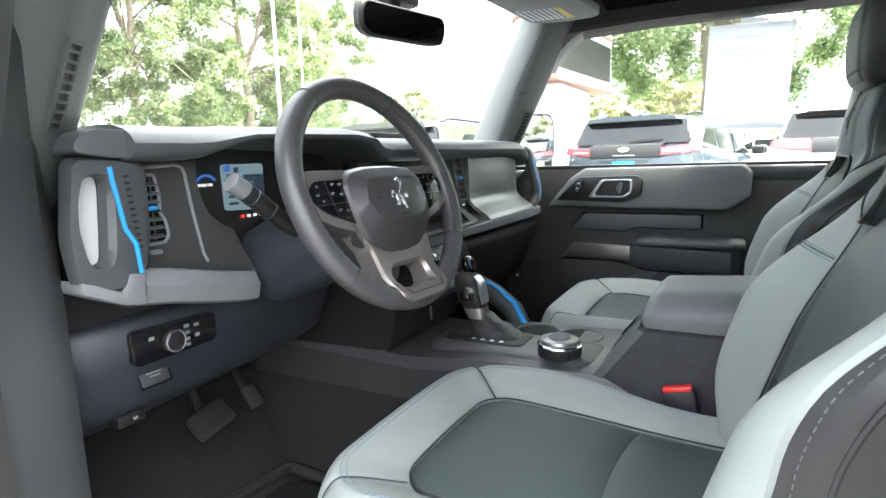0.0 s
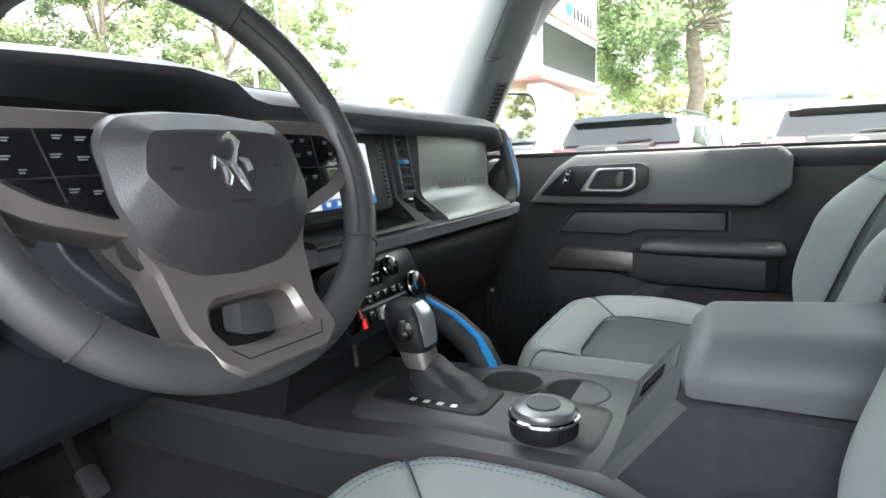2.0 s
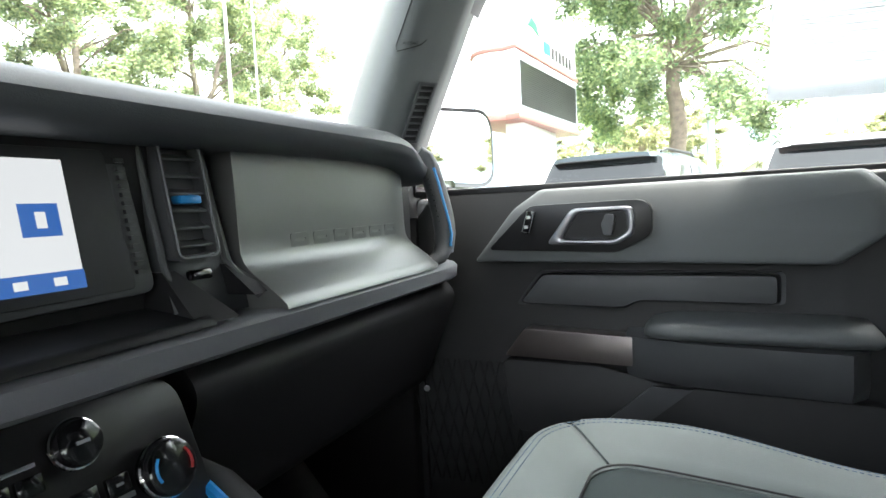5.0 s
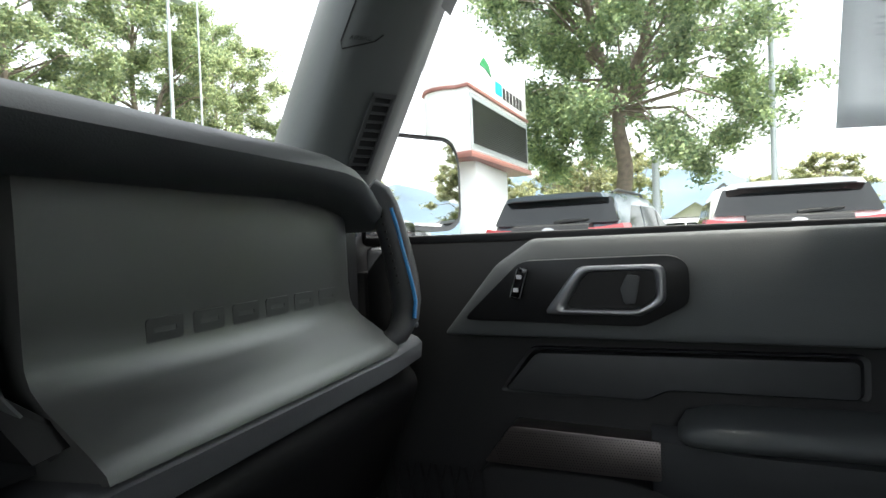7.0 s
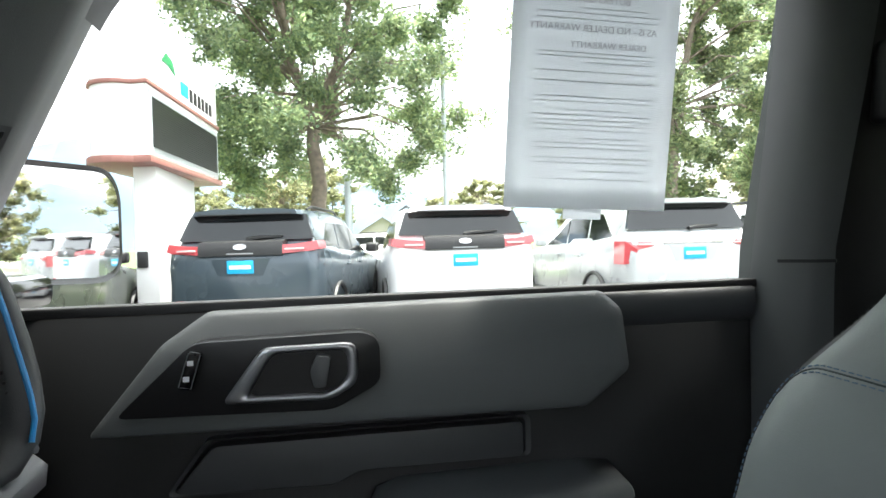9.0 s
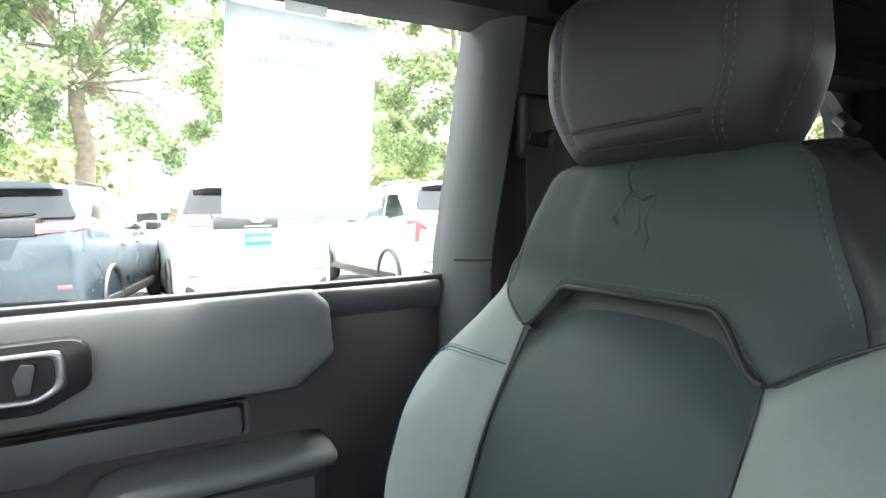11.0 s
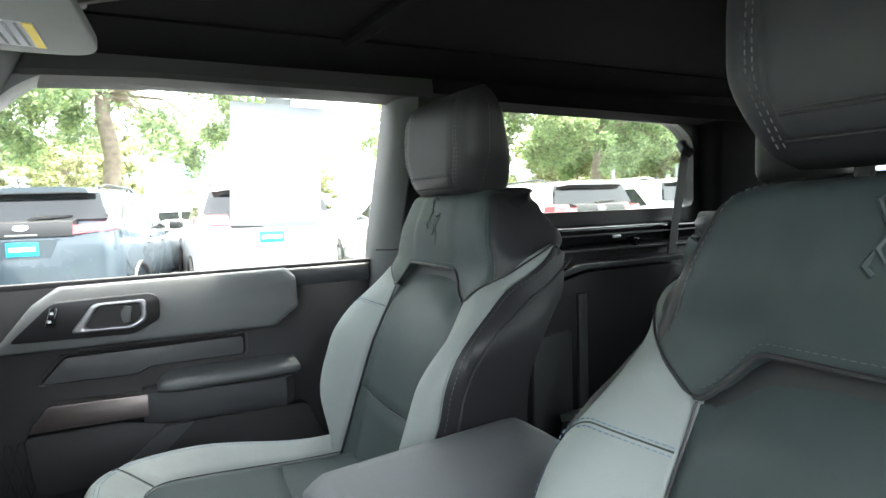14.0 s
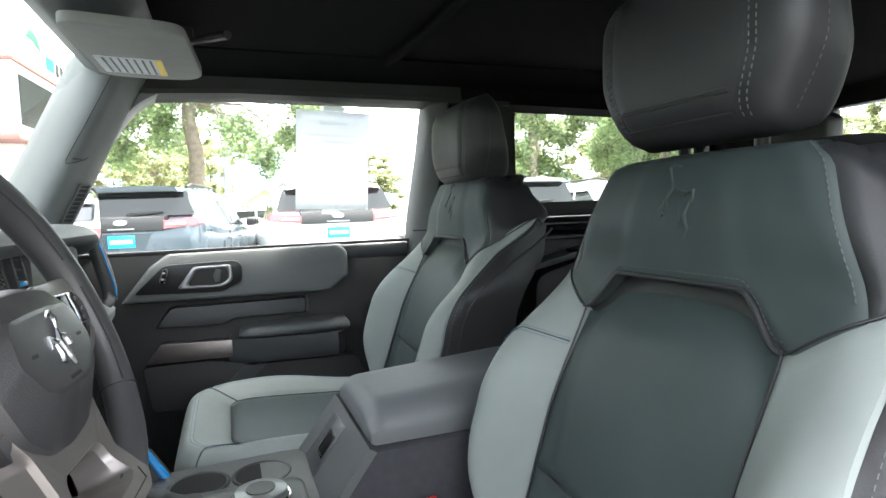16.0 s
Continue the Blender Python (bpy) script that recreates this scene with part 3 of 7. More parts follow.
# core behind the face
part("core", box(-0.20, 0.72, 0.915, 1.34, 1.07, 1.275), M_PLASTIC_B, dash)
part("core", box(-0.72, -0.20, 0.985, 1.34, 1.07, 1.275), M_PLASTIC_B, dash)
part("lower_cover", prism(rounded([(0.86, 1.09), (0.83, 1.06), (0.90, 0.90), (1.05, 0.80), (1.30, 0.80), (1.30, 1.09)], 0.02), 0.17, 0.72, "x"), M_PLASTIC_B, dash, "black lower glove box cover")
part("glove_latch", moved(box(-0.045, 0.045, -0.005, 0.005, -0.004, 0.004, 0.003), pose(0.34, 0.852, 1.035, 0, -4, 0)), M_SILVER, dash)
knee = rounded([(0.86, 1.075), (0.855, 1.03), (0.90, 0.93), (0.98, 0.88), (1.20, 0.90), (1.20, 1.08)], 0.02)
part("knee_panel", loft([[(x, y + d, z + e) for y, z in knee] for x, d, e in ((-0.722, 0.13, 0.0), (-0.70, 0.108, 0), (-0.55, 0.104, 0), (-0.46, 0.11, 0.0), (-0.36, 0.12, 0.0), (-0.18, 0.12, 0.01))]), M_PLASTIC_N, dash, "navy grey knee panel under the wheel", 50)
FC = pose(-0.590, 0.9835, 0.985, -24, 0, 0)
fuse = part("fuse_cover", moved(box(-0.023, 0.023, -0.004, 0.004, -0.020, 0.020, 0.003), FC), M_PLASTIC_M, dash)
part("cover_gap", moved(tube([(-0.024, -0.003, -0.021), (0.024, -0.003, -0.021), (0.024, -0.003, 0.021), (-0.024, -0.003, 0.021)], 0.0012, 6, False, True), FC), M_RECESS_SHADE, fuse)
for z, w in ((-0.002, 0.012), (-0.007, 0.008)):
    part("print_bar", moved(box(-w, w, -0.0046, -0.0039, z - 0.0009, z + 0.0009), FC), M_STITCH_G, fuse)
part("hood_release", moved(box(-0.022, 0.022, -0.012, 0.012, -0.009, 0.009, 0.004), pose(-0.612, 1.02, 0.916, 0, 0, 0)), M_PLASTIC_B, dash)
part("hood_release_mark", moved(box(-0.004, 0.004, -0.0015, 0.0015, -0.0022, 0.0022, 0.001), pose(-0.608, 1.007, 0.916, 0, 0, 0)), M_STITCH_G, dash)
# light switch panel
sw = part("switch_panel", prism(rounded([(-0.652, 1.062), (-0.508, 1.058), (-0.508, 1.012), (-0.648, 1.010)], 0.012), 0.838, 0.852, "y", 0.003), M_PIANO, dash, "gloss black light switch panel")
knob = part("light_knob", disc((-0.590, 0.838, 1.034), (0, -1, 0), 0.0155, 0.014, 28, 0.003), M_PLASTIC_B, sw)
part("knob_ring", ring((-0.590, 0.826, 1.034), (0, -1, 0), 0.0150, 0.0020), M_SILVER, sw, "silver ring")
for x, z in ((-0.562, 1.048), (-0.562, 1.038), (-0.562, 1.028), (-0.562, 1.020), (-0.545, 1.046), (-0.545, 1.030), (-0.62, 1.045)):
    part("symbol", box(x - 0.004, x + 0.004, 0.8368, 0.8378, z - 0.0025, z + 0.0025), M_STITCH_G, sw)
part("lit_mark", box(-0.5715, -0.5665, 0.8365, 0.8378, 1.0335, 1.0358), M_LAMP_O, sw)

for ob in (sw, *sw.children):
    ob.data.transform(Matrix.Translation((0.0165, 0.118, -0.003)))


def grab_handle(s, name, label):
    """The tall grab handle at the dash's end: an open loop with ribs and an accent strip."""
    h = thing(name, label, "grab handle")
    out_, in_, y = [(0.716, 1.296), (0.645, 1.292), (0.622, 1.284), (0.624, 1.200), (0.634, 1.152), (0.675, 1.128), (0.722, 1.140), (0.729, 1.20)], [(0.703, 1.272), (0.678, 1.273), (0.675, 1.262), (0.679, 1.213), (0.683, 1.172), (0.688, 1.165), (0.708, 1.170), (0.715, 1.215), (0.713, 1.245)], 0.895
    stripe, cap = [(0.673, 1.283), (0.671, 1.265), (0.666, 1.235), (0.662, 1.208), (0.650, 1.187), (0.647, 1.150)], [(0.718, 1.300), (0.712, 1.318), (0.69, 1.327), (0.64, 1.325), (0.628, 1.300), (0.66, 1.292), (0.69, 1.296)]
    bolts = ((0.710, 1.288), (0.688, 1.288), (0.713, 1.150), (0.688, 1.140))
    o = lambda pts: [(s * x, z) for x, z in pts]
    frame_o, frame_i = rounded(o(out_), 0.014, 5), rounded(o(in_), 0.010, 5)

    def even(pts, m=64):
        q = [Vector(p) for p in pts] + [Vector(pts[0])]
        acc = [0.0]
        for p0, p1 in zip(q, q[1:]):
            acc.append(acc[-1] + (p1 - p0).length)
        res = []
        for k in range(m):
            t = acc[-1] * k / m
            w = max(w_ for w_ in range(len(acc) - 1) if acc[w_] <= t)
            res.append(q[w].lerp(q[w + 1], (t - acc[w]) / max(1e-9, acc[w + 1] - acc[w])))
        return res
    eo, ei = even(frame_o), even(frame_i)
    cx_, cz_ = sum(p.x for p in ei) / len(ei), sum(p.y for p in ei) / len(ei)
    ang = lambda p: math.atan2(p.y - cz_, p.x - cx_)
    k0 = min(range(64), key=lambda k: abs(ang(ei[k]) - ang(eo[0])))
    ei = ei[k0:] + ei[:k0]
    mid_ = [p.lerp(q, 0.15) for p, q in zip(eo, ei)]
    inn_ = [p.lerp(q, 0.88) for p, q in zip(eo, ei)]
    part("grip", loft([[(p.x, y + 0.022, p.y) for p in eo], [(p.x, y + 0.006, p.y) for p in eo], [(p.x, y, p.y) for p in mid_], [(p.x, y - 0.001, p.y) for p in inn_], [(p.x, y + 0.006, p.y) for p in ei], [(p.x, y + 0.024, p.y) for p in ei]], True, False, True), M_PLASTIC, h, "dark moulded grip", 40)
    # pale plate closing the loop, painted as the daylight seen through it
    part("backing_plate", loft([[(p.x, y + 0.026, p.y) for p in ei], [(p.x, y + 0.030, p.y) for p in ei]]), mat("opening_light_pale", (0.45, 0.46, 0.47), 0.5, vary=0.05), h)
    part("top_cap", prism(rounded(o(cap), 0.012, 4), y - 0.010, y + 0.14, "y", 0.008, 3), M_PAD, h)
    part("accent_stripe", tube([(s * x, y - 0.001, z) for x, z in stripe], 0.0032, 8), M_BLUE, h, "bright blue accent strip")
    for x, z in bolts:
        part("screw", disc((s * x, y + 0.002, z), (0, -1, 0), 0.0046, 0.002, 12, 0.001), M_PLASTIC_B, h)
    for k in range(12):
        z = stripe[0][1] - 0.012 - k * 0.0080
        xx = 0.657 - 0.0008 * k
        part("rib", box(min(s * xx, s * (xx - 0.006)), max(s * xx, s * (xx - 0.006)), y - 0.0022, y + 0.004, z - 0.0014, z + 0.0014), M_PLASTIC_B, h)
    return h


grab_handle(-1, "dash_grab_handle", "dark grab handle with bright blue strip on the dash end")


def side_grab_handle():
    """The open grab bar that carries the dash pad down to the ledge."""
    h = thing("dash_grab_handle", "dark grab handle with bright blue strip beside the glove box", "grab handle")
    line = [(0.660, 0.862, 1.297), (0.667, 0.853, 1.288), (0.670, 0.847, 1.272), (0.671, 0.841, 1.250), (0.672, 0.834, 1.222), (0.671, 0.827, 1.192), (0.664, 0.821, 1.166), (0.652, 0.818, 1.146), (0.634, 0.820, 1.130), (0.615, 0.830, 1.122)]
    part("grip", tube(line, [0.012, 0.0135, 0.014, 0.0142, 0.0145, 0.0145, 0.0142, 0.013, 0.011, 0.008], 16, up=(0, 1, 0), flat=1.25), M_PLASTIC, h, "dark moulded grip", 60)
    strip = [(x - 0.0105, y - 0.0135, z) for x, y, z in line[2:4]] + [(0.660, 0.8205, 1.222), (0.659, 0.8135, 1.196), (0.655, 0.808, 1.180), (0.651, 0.804, 1.164), (0.643, 0.803, 1.147)]
    part("accent_stripe", tube(strip, 0.0023, 8), M_BLUE, h, "bright blue accent strip")
    for x, y, z in ((0.6655, 0.833, 1.272), (0.6500, 0.804, 1.139)):
        part("screw", disc((x, y + 0.0015, z), (-0.3, -1, 0), 0.0036, 0.003, 12, 0.001), M_TRIM, h)
    for k in range(10):
        z = 1.262 - k * 0.0085
        part("rib", disc((0.669 - 0.0125, 0.8445 - 0.24 * (1.262 - z), z), (-1, -0.2, 0), 0.0016, 0.002, 6), M_PLASTIC_B, h)
    return h


side_grab_handle()


def air_vent(x, z, w, hgt, y, label):
    v = thing("air_vent", label, "air vent", "dash air vents")
    o = rounded([(x - w, z - hgt), (x + w, z - hgt), (x + w, z + hgt), (x - w, z + hgt)], 0.008, 4)
    i = [(x + (a - x) * 0.80, z + (b - z) * 0.92) for a, b in o]
    part("frame", loft([[(a, y + 0.01, b) for a, b in o], [(a, y - 0.006, b) for a, b in o], [(a, y - 0.006, b) for a, b in i], [(a, y + 0.03, b) for a, b in i]], True, False, True), M_PLASTIC, v)
    part("frame_line", tube([(a, y - 0.007, b) for a, b in [(x + (p_ - x) * 0.86, z + (q_ - z) * 0.95) for p_, q_ in o]], 0.0011, 6, False, True), M_TRIM, v)
    part("backing", box(x - w * 0.85, x + w * 0.85, y + 0.028, y + 0.034, z - hgt * 0.95, z + hgt * 0.95), M_PLASTIC_B, v)
    for k in range(6):
        zz = z + hgt * (-0.72 + k * 0.29)
        part("slat", moved(box(-w * 0.8, w * 0.8, -0.009, 0.009, -0.0014, 0.0014, 0.001), pose(x, y + 0.005, zz, 20, 0, 0)), M_PILLAR_B, v)
    part("slider", box(x - w * 0.45, x + w * 0.45, y - 0.010, y + 0.004, z - 0.004, z + 0.004, 0.002), M_BLUE, v, "blue slider tab")
    part("wheel_switch", box(x - w * 0.5, x + w * 0.5, y - 0.004, y + 0.004, z - hgt - 0.019, z - hgt - 0.009, 0.003), M_PIANO, v)
    return v


LEAN = Matrix(((1, 0, 0, 0), (0, 1, 0.17, -0.17 * 1.165), (0, 0, 1, 0), (0, 0, 0, 1)))
vent_c = air_vent(0.2025, 1.228, 0.026, 0.055, 0.858, "black upright air vent with a blue slider beside the screen")
vw = thing("air_vent", "black upright air vent with a blue slider at the dash end", "air vent", "dash air vents")
vo = rounded([(-0.634, 1.271), (-0.595, 1.271), (-0.590, 1.240), (-0.592, 1.219), (-0.585, 1.211), (-0.581, 1.188), (-0.587, 1.179), (-0.628, 1.179)], 0.005, 3)
# flat plate, its black painting the shade behind the slats
part("well", prism(vo, 0.9265, 0.9285, "y"), M_RECESS_SHADE, vw)
part("frame", tube([(x, 0.924, z) for x, z in vo], 0.0024, 8, False, True), M_TRIM, vw, "thin grey vent frame")
for k in range(7):
    z = 1.258 - k * 0.0115
    part("slat", moved(box(-0.021, 0.016 + 0.003 * sm(1.22, 1.20, z), -0.004, 0.004, -0.0013, 0.0013, 0.0008), pose(-0.608, 0.923, z, 25, 0, 0)), M_PILLAR_B if k != 3 else M_PLASTIC_B, vw)
for x in (-0.612, -0.601):
    part("upright_slat", box(x - 0.001, x + 0.001, 0.924, 0.9262, 1.183, 1.267), M_PLASTIC, vw)
part("slider", box(-0.619, -0.600, 0.914, 0.926, 1.2245, 1.2305, 0.002), M_BLUE, vw, "blue slider tab")
part("wheel_switch", box(-0.613, -0.595, 0.920, 0.929, 1.1645, 1.1705, 0.002), M_TRIM, vw)
shroud = part("vent_shroud", prism(rounded([(0.166, 1.287), (0.240, 1.287), (0.252, 1.16), (0.275, 1.118), (0.155, 1.118), (0.170, 1.16)], 0.006), 0.866, 0.90, "y"), M_PLASTIC, dash)
for k, x in enumerate((0.168, 0.237)):
    part("vent_edge", moved(tube([(x, 0.864, 1.283), (x + 0.004, 0.864, 1.17), (x + (-0.006 if k == 0 else 0.022), 0.845, 1.130)], 0.0035, 8), LEAN), M_PILLAR_B, dash)
part("vent_buttress", loft([[(0.166, 0.862, 1.165), (0.180, 0.862, 1.165), (0.180, 0.88, 1.165), (0.166, 0.88, 1.165)], [(0.158, 0.812, 1.122), (0.204, 0.812, 1.122), (0.204, 0.88, 1.122), (0.158, 0.88, 1.122)]]), M_PLASTIC_B, dash)
part("vent_buttress", loft([[(0.236, 0.862, 1.165), (0.246, 0.862, 1.165), (0.246, 0.88, 1.165), (0.236, 0.88, 1.165)], [(0.238, 0.825, 1.135), (0.273, 0.835, 1.135), (0.273, 0.88, 1.135), (0.238, 0.88, 1.135)]]), M_PLASTIC_B, dash)
edge = [(-0.523, 1.288), (-0.524, 1.259), (-0.518, 1.232), (-0.506, 1.208), (-0.490, 1.193), (-0.466, 1.183), (-0.459, 1.156), (-0.449, 1.129), (-0.440, 1.105)]
part("end_surround", loft([[(-0.645, y, 1.290), (-0.645, y, 1.10)] + [(x + dx, y + dy * sm(1.20, 1.10, z), z) for x, z in reversed(edge)] for y, dx, dy in ((0.962, 0.006, 0.0), (0.934, 0.004, -0.018), (0.929, 0.0, -0.020))]), M_PLASTIC_M, dash, "dark flared panel round the vent", 30)
part("end_trim_line", tube([(-0.614, 0.928, 1.280), (-0.560, 0.928, 1.283), (-0.549, 0.928, 1.280), (-0.544, 0.928, 1.272), (-0.537, 0.928, 1.22), (-0.528, 0.924, 1.155), (-0.524, 0.920, 1.141)], 0.0026, 8), M_TRIM, dash)
part("sill_line", tube([(-0.630, 0.906, 1.1515), (-0.58, 0.905, 1.141), (-0.53, 0.904, 1.129), (-0.48, 0.903, 1.119), (-0.452, 0.905, 1.1155)], 0.0012, 6), M_SILVER, dash)
part("centre_face", prism([(-0.20, 1.287), (0.18, 1.287), (0.172, 1.118), (-0.20, 1.118)], 0.880, 0.90, "y"), M_PLASTIC_B, dash)
part("centre_shelf", prism(rounded([(0.808, 1.119), (0.815, 1.127), (0.87, 1.134), (0.90, 1.134), (0.90, 1.118)], 0.004), -0.12, 0.175, "x"), M_PLASTIC_B, dash)
part("centre_vent", box(-0.17, -0.02, 0.868, 0.882, 1.276, 1.289, 0.003), M_PIANO, dash)
# touch screen
scr = thing("touch_screen", "lit touch screen showing a white page with blue bar", "screen")
part("bezel", prism(rounded([(-0.085, 1.276), (0.168, 1.280), (0.176, 1.150), (-0.075, 1.144)], 0.012, 4), 0.864, 0.886, "y", 0.003), M_PLASTIC, scr)
part("inner_bezel", prism(rounded([(-0.070, 1.268), (0.150, 1.270), (0.156, 1.155), (-0.062, 1.152)], 0.006, 4), 0.861, 0.868, "y", 0.002), M_PLASTIC_M, scr)
part("display", box(-0.056, 0.113, 0.8588, 0.8615, 1.163, 1.260), M_SCREEN, scr)
part("menu_bar", box(-0.028, 0.113, 0.8575, 0.8590, 1.163, 1.177), M_SCREEN_B, scr)
part("tile", box(0.076, 0.103, 0.8575, 0.8590, 1.203, 1.227), M_SCREEN_B, scr)
part("tile_mark", box(0.086, 0.093, 0.8566, 0.8576, 1.209, 1.221), M_SCREEN, scr)
for k in range(5):
    part("menu_mark", box(-0.018 + k * 0.027, -0.009 + k * 0.027, 0.8566, 0.8576, 1.167, 1.173), M_SCREEN, scr)
for a, b, z in ((-0.05, -0.02, 1.250), (0.0, 0.02, 1.250), (-0.05, -0.01, 1.232), (-0.05, 0.0, 1.212), (-0.05, 0.02, 1.206)):
    part("text_bar", box(a, b, 0.8578, 0.8589, z - 0.0012, z + 0.0012), mat("screen_text", (0.62, 0.72, 0.82), 0.3, vary=0, emit=0.045), scr)
for k in range(14):
    part("grille_rib", box(0.159, 0.166, 0.860, 0.866, 1.262 - k * 0.0072 - 0.0018, 1.262 - k * 0.0072 + 0.0018), M_PLASTIC, scr)
for ob in scr.children:
    ob.data.transform(LEAN @ Matrix.Translation((-0.015, 0, 0)))
for ob in (*vent_c.children, shroud):
    ob.data.transform(LEAN)
# instrument cluster
clu = thing("instrument_cluster", "lit instrument display under the dash hood", "instrument cluster")
part("housing", prism(rounded([(-0.54, 1.312), (-0.19, 1.312), (-0.15, 1.13), (-0.54, 1.12)], 0.02), 0.942, 0.98, "y"), M_PLASTIC_B, clu)
part("display", prism(rounded([(-0.470, 1.281), (-0.386, 1.281), (-0.386, 1.206), (-0.468, 1.210)], 0.006), 0.936, 0.941, "y"), M_SCREEN_C, clu, "pale cyan display")
part("side_bar", box(-0.468, -0.458, 0.933, 0.9358, 1.270, 1.280), M_SCREEN_B, clu)
part("map_mark", box(-0.424, -0.412, 0.9325, 0.9340, 1.250, 1.2525), M_SCREEN_C, clu)
part("map_area", box(-0.430, -0.388, 0.934, 0.9358, 1.228, 1.264), M_SCREEN_D, clu)
for k in range(5):
    part("text_bar", box(-0.462, -0.444 + 0.004 * (k % 2), 0.9345, 0.9358, 1.218 + k * 0.011, 1.222 + k * 0.011), M_SCREEN_D, clu)
part("text_bar", box(-0.448, -0.440, 0.9345, 0.9358, 1.268, 1.276), M_SCREEN_D, clu)
part("gauge_arc", tube([(-0.517, 0.938, 1.2575), (-0.510, 0.938, 1.2635), (-0.500, 0.938, 1.266), (-0.490, 0.938, 1.2635), (-0.484, 0.938, 1.2575)], 0.0022, 8), M_SCREEN_B, clu, "blue lit gauge arc")
for x in (-0.512, -0.503, -0.492):
    part("gauge_mark", box(x - 0.003, x + 0.003, 0.9375, 0.9415, 1.2495, 1.2535), M_SCREEN, clu)
for k in range(4):
    part("lamp_mark", box(-0.436 + k * 0.013, -0.431 + k * 0.013, 0.938, 0.9415, 1.1955, 1.200), M_LAMP_R if k == 0 else M_SCREEN, clu)
# climate panel
clim = thing("climate_panel", "black climate control panel with round dials", "control panel")
cpm = pose(0.026, 0.812, 1.038, -18, 0, 0)
face = rounded([(-0.165, -0.03), (-0.135, 0.045), (0.06, 0.068), (0.112, 0.045), (0.118, -0.055), (-0.165, -0.062)], 0.018, 4)
part("body", moved(prism(face, -0.004, 0.14, "y", 0.004), cpm), mat("panel_black", (0.008, 0.008, 0.009), 0.30, vary=0.1, scale=6, spec=0.35), clim)


def on_clim(bm):
    return moved(bm, cpm)


for x, z, r in ((-0.078, 0.024, 0.0155), (0.022, 0.027, 0.0155), (0.078, -0.014, 0.021), (-0.112, -0.022, 0.023)):
    d = part("dial", on_clim(disc((x, -0.004, z), (0, -1, 0), r, 0.018, 28, 0.004)), M_PIANO, clim)
    part("dial_ring", on_clim(ring((x, -0.014, z), (0, -1, 0), r * 0.98, 0.0022)), M_CHROME, d, "chrome ring")
    if r > 0.018:
        for s, m in ((-1, M_BLUE), (1, M_REDMARK)):
            part("heat_mark", on_clim(tube([(x + s * 0.7 * r * math.cos(a), -0.0226, z + 0.7 * r * math.sin(a)) for a in (-0.5, -0.2, 0.1, 0.4, 0.7)], 0.0012, 6)), m, d)
    else:
        part("symbol", on_clim(box(x - 0.004, x + 0.004, -0.0238, -0.0218, z - 0.0012, z + 0.0012)), M_STITCH_G, d)
part("chrome_strip", on_clim(box(-0.055, 0.0, -0.0065, -0.003, 0.0225, 0.0255)), M_SILVER, clim)
part("chrome_strip", on_clim(box(-0.09, 0.055, -0.0065, -0.003, -0.0225, -0.019)), M_SILVER, clim)
for k in range(6):
    part("button", on_clim(box(-0.078 + k * 0.023, -0.061 + k * 0.023, -0.0075, -0.003, -0.017, -0.004, 0.001)), M_PIANO, clim)
    part("button_mark", on_clim(box(-0.072 + k * 0.023, -0.067 + k * 0.023, -0.0085, -0.007, -0.0115, -0.0098)), M_STITCH_G, clim)
for k in range(3):
    part("button", on_clim(box(-0.052 + k * 0.019, -0.036 + k * 0.019, -0.0075, -0.003, 0.006, 0.018, 0.001)), M_PIANO, clim)
part("heater_button", on_clim(box(-0.084, -0.066, -0.0075, -0.003, -0.050, -0.029, 0.001)), M_PLASTIC_B, clim)
for k in range(3):
    part("lit_mark", on_clim(box(-0.080, -0.071, -0.0085, -0.007, -0.046 + k * 0.005, -0.043 + k * 0.005)), M_LAMP_R, clim, "glowing red seat heater mark")
part("silver_switch", on_clim(box(-0.035, 0.0, -0.013, -0.003, -0.045, -0.026, 0.003)), M_SILVER, clim, "silver rocker switch")
part("button", on_clim(box(-0.06, -0.045, -0.0075, -0.003, -0.044, -0.028, 0.001)), M_PIANO, clim)
part("button", on_clim(box(0.012, 0.028, -0.0075, -0.003, -0.042, -0.026, 0.001)), M_PIANO, clim)
part("lower_bin", prism(rounded([(0.84, 0.985), (0.86, 0.89), (1.2, 0.88), (1.2, 1.05), (0.86, 1.05)], 0.02), -0.15, 0.15, "x"), M_PLASTIC_B, dash, "dark open bin under the controls")
part("bin_edge", tube([(-0.02, 0.832, 0.925), (-0.02, 0.834, 0.965), (0.02, 0.834, 0.972)], 0.004, 8), M_PLASTIC_M, dash)
M_STARTMARK = mat("start_mark_teal", (0.09, 0.20, 0.24), 0.4, vary=0)
st = thing("start_button", "round starter button with blue marks on the dash", "button")
part("button", disc((-0.183, 0.846, 1.105), (0, -1, 0.1), 0.023, 0.012, 28, 0.003), M_PIANO, st)
part("bezel", ring((-0.183, 0.838, 1.106), (0, -1, 0.1), 0.0235, 0.003), M_PLASTIC_B, st)
for k in range(3):
    part("mark", box(-0.194, -0.172, 0.8325, 0.8345, 1.096 + k * 0.0075, 1.0985 + k * 0.0075), M_STARTMARK, st)
part("column_side_trim", prism(rounded([(-0.22, 1.115), (-0.10, 1.118), (-0.10, 1.05), (-0.16, 1.02), (-0.22, 1.03)], 0.01), 0.850, 0.88, "y", 0.004), M_TRIM, dash)

# ---- steering wheel ----
wheel = thing("steering_wheel", "black leather steering wheel with bronze spokes and stitched rim", "steering wheel")
WC = Matrix.Translation((-0.3735, 0.7098, 1.2337)) @ Matrix.Rotation(radians(-5.6), 4, "Z") @ Matrix.Rotation(radians(-22.2), 4, "X")
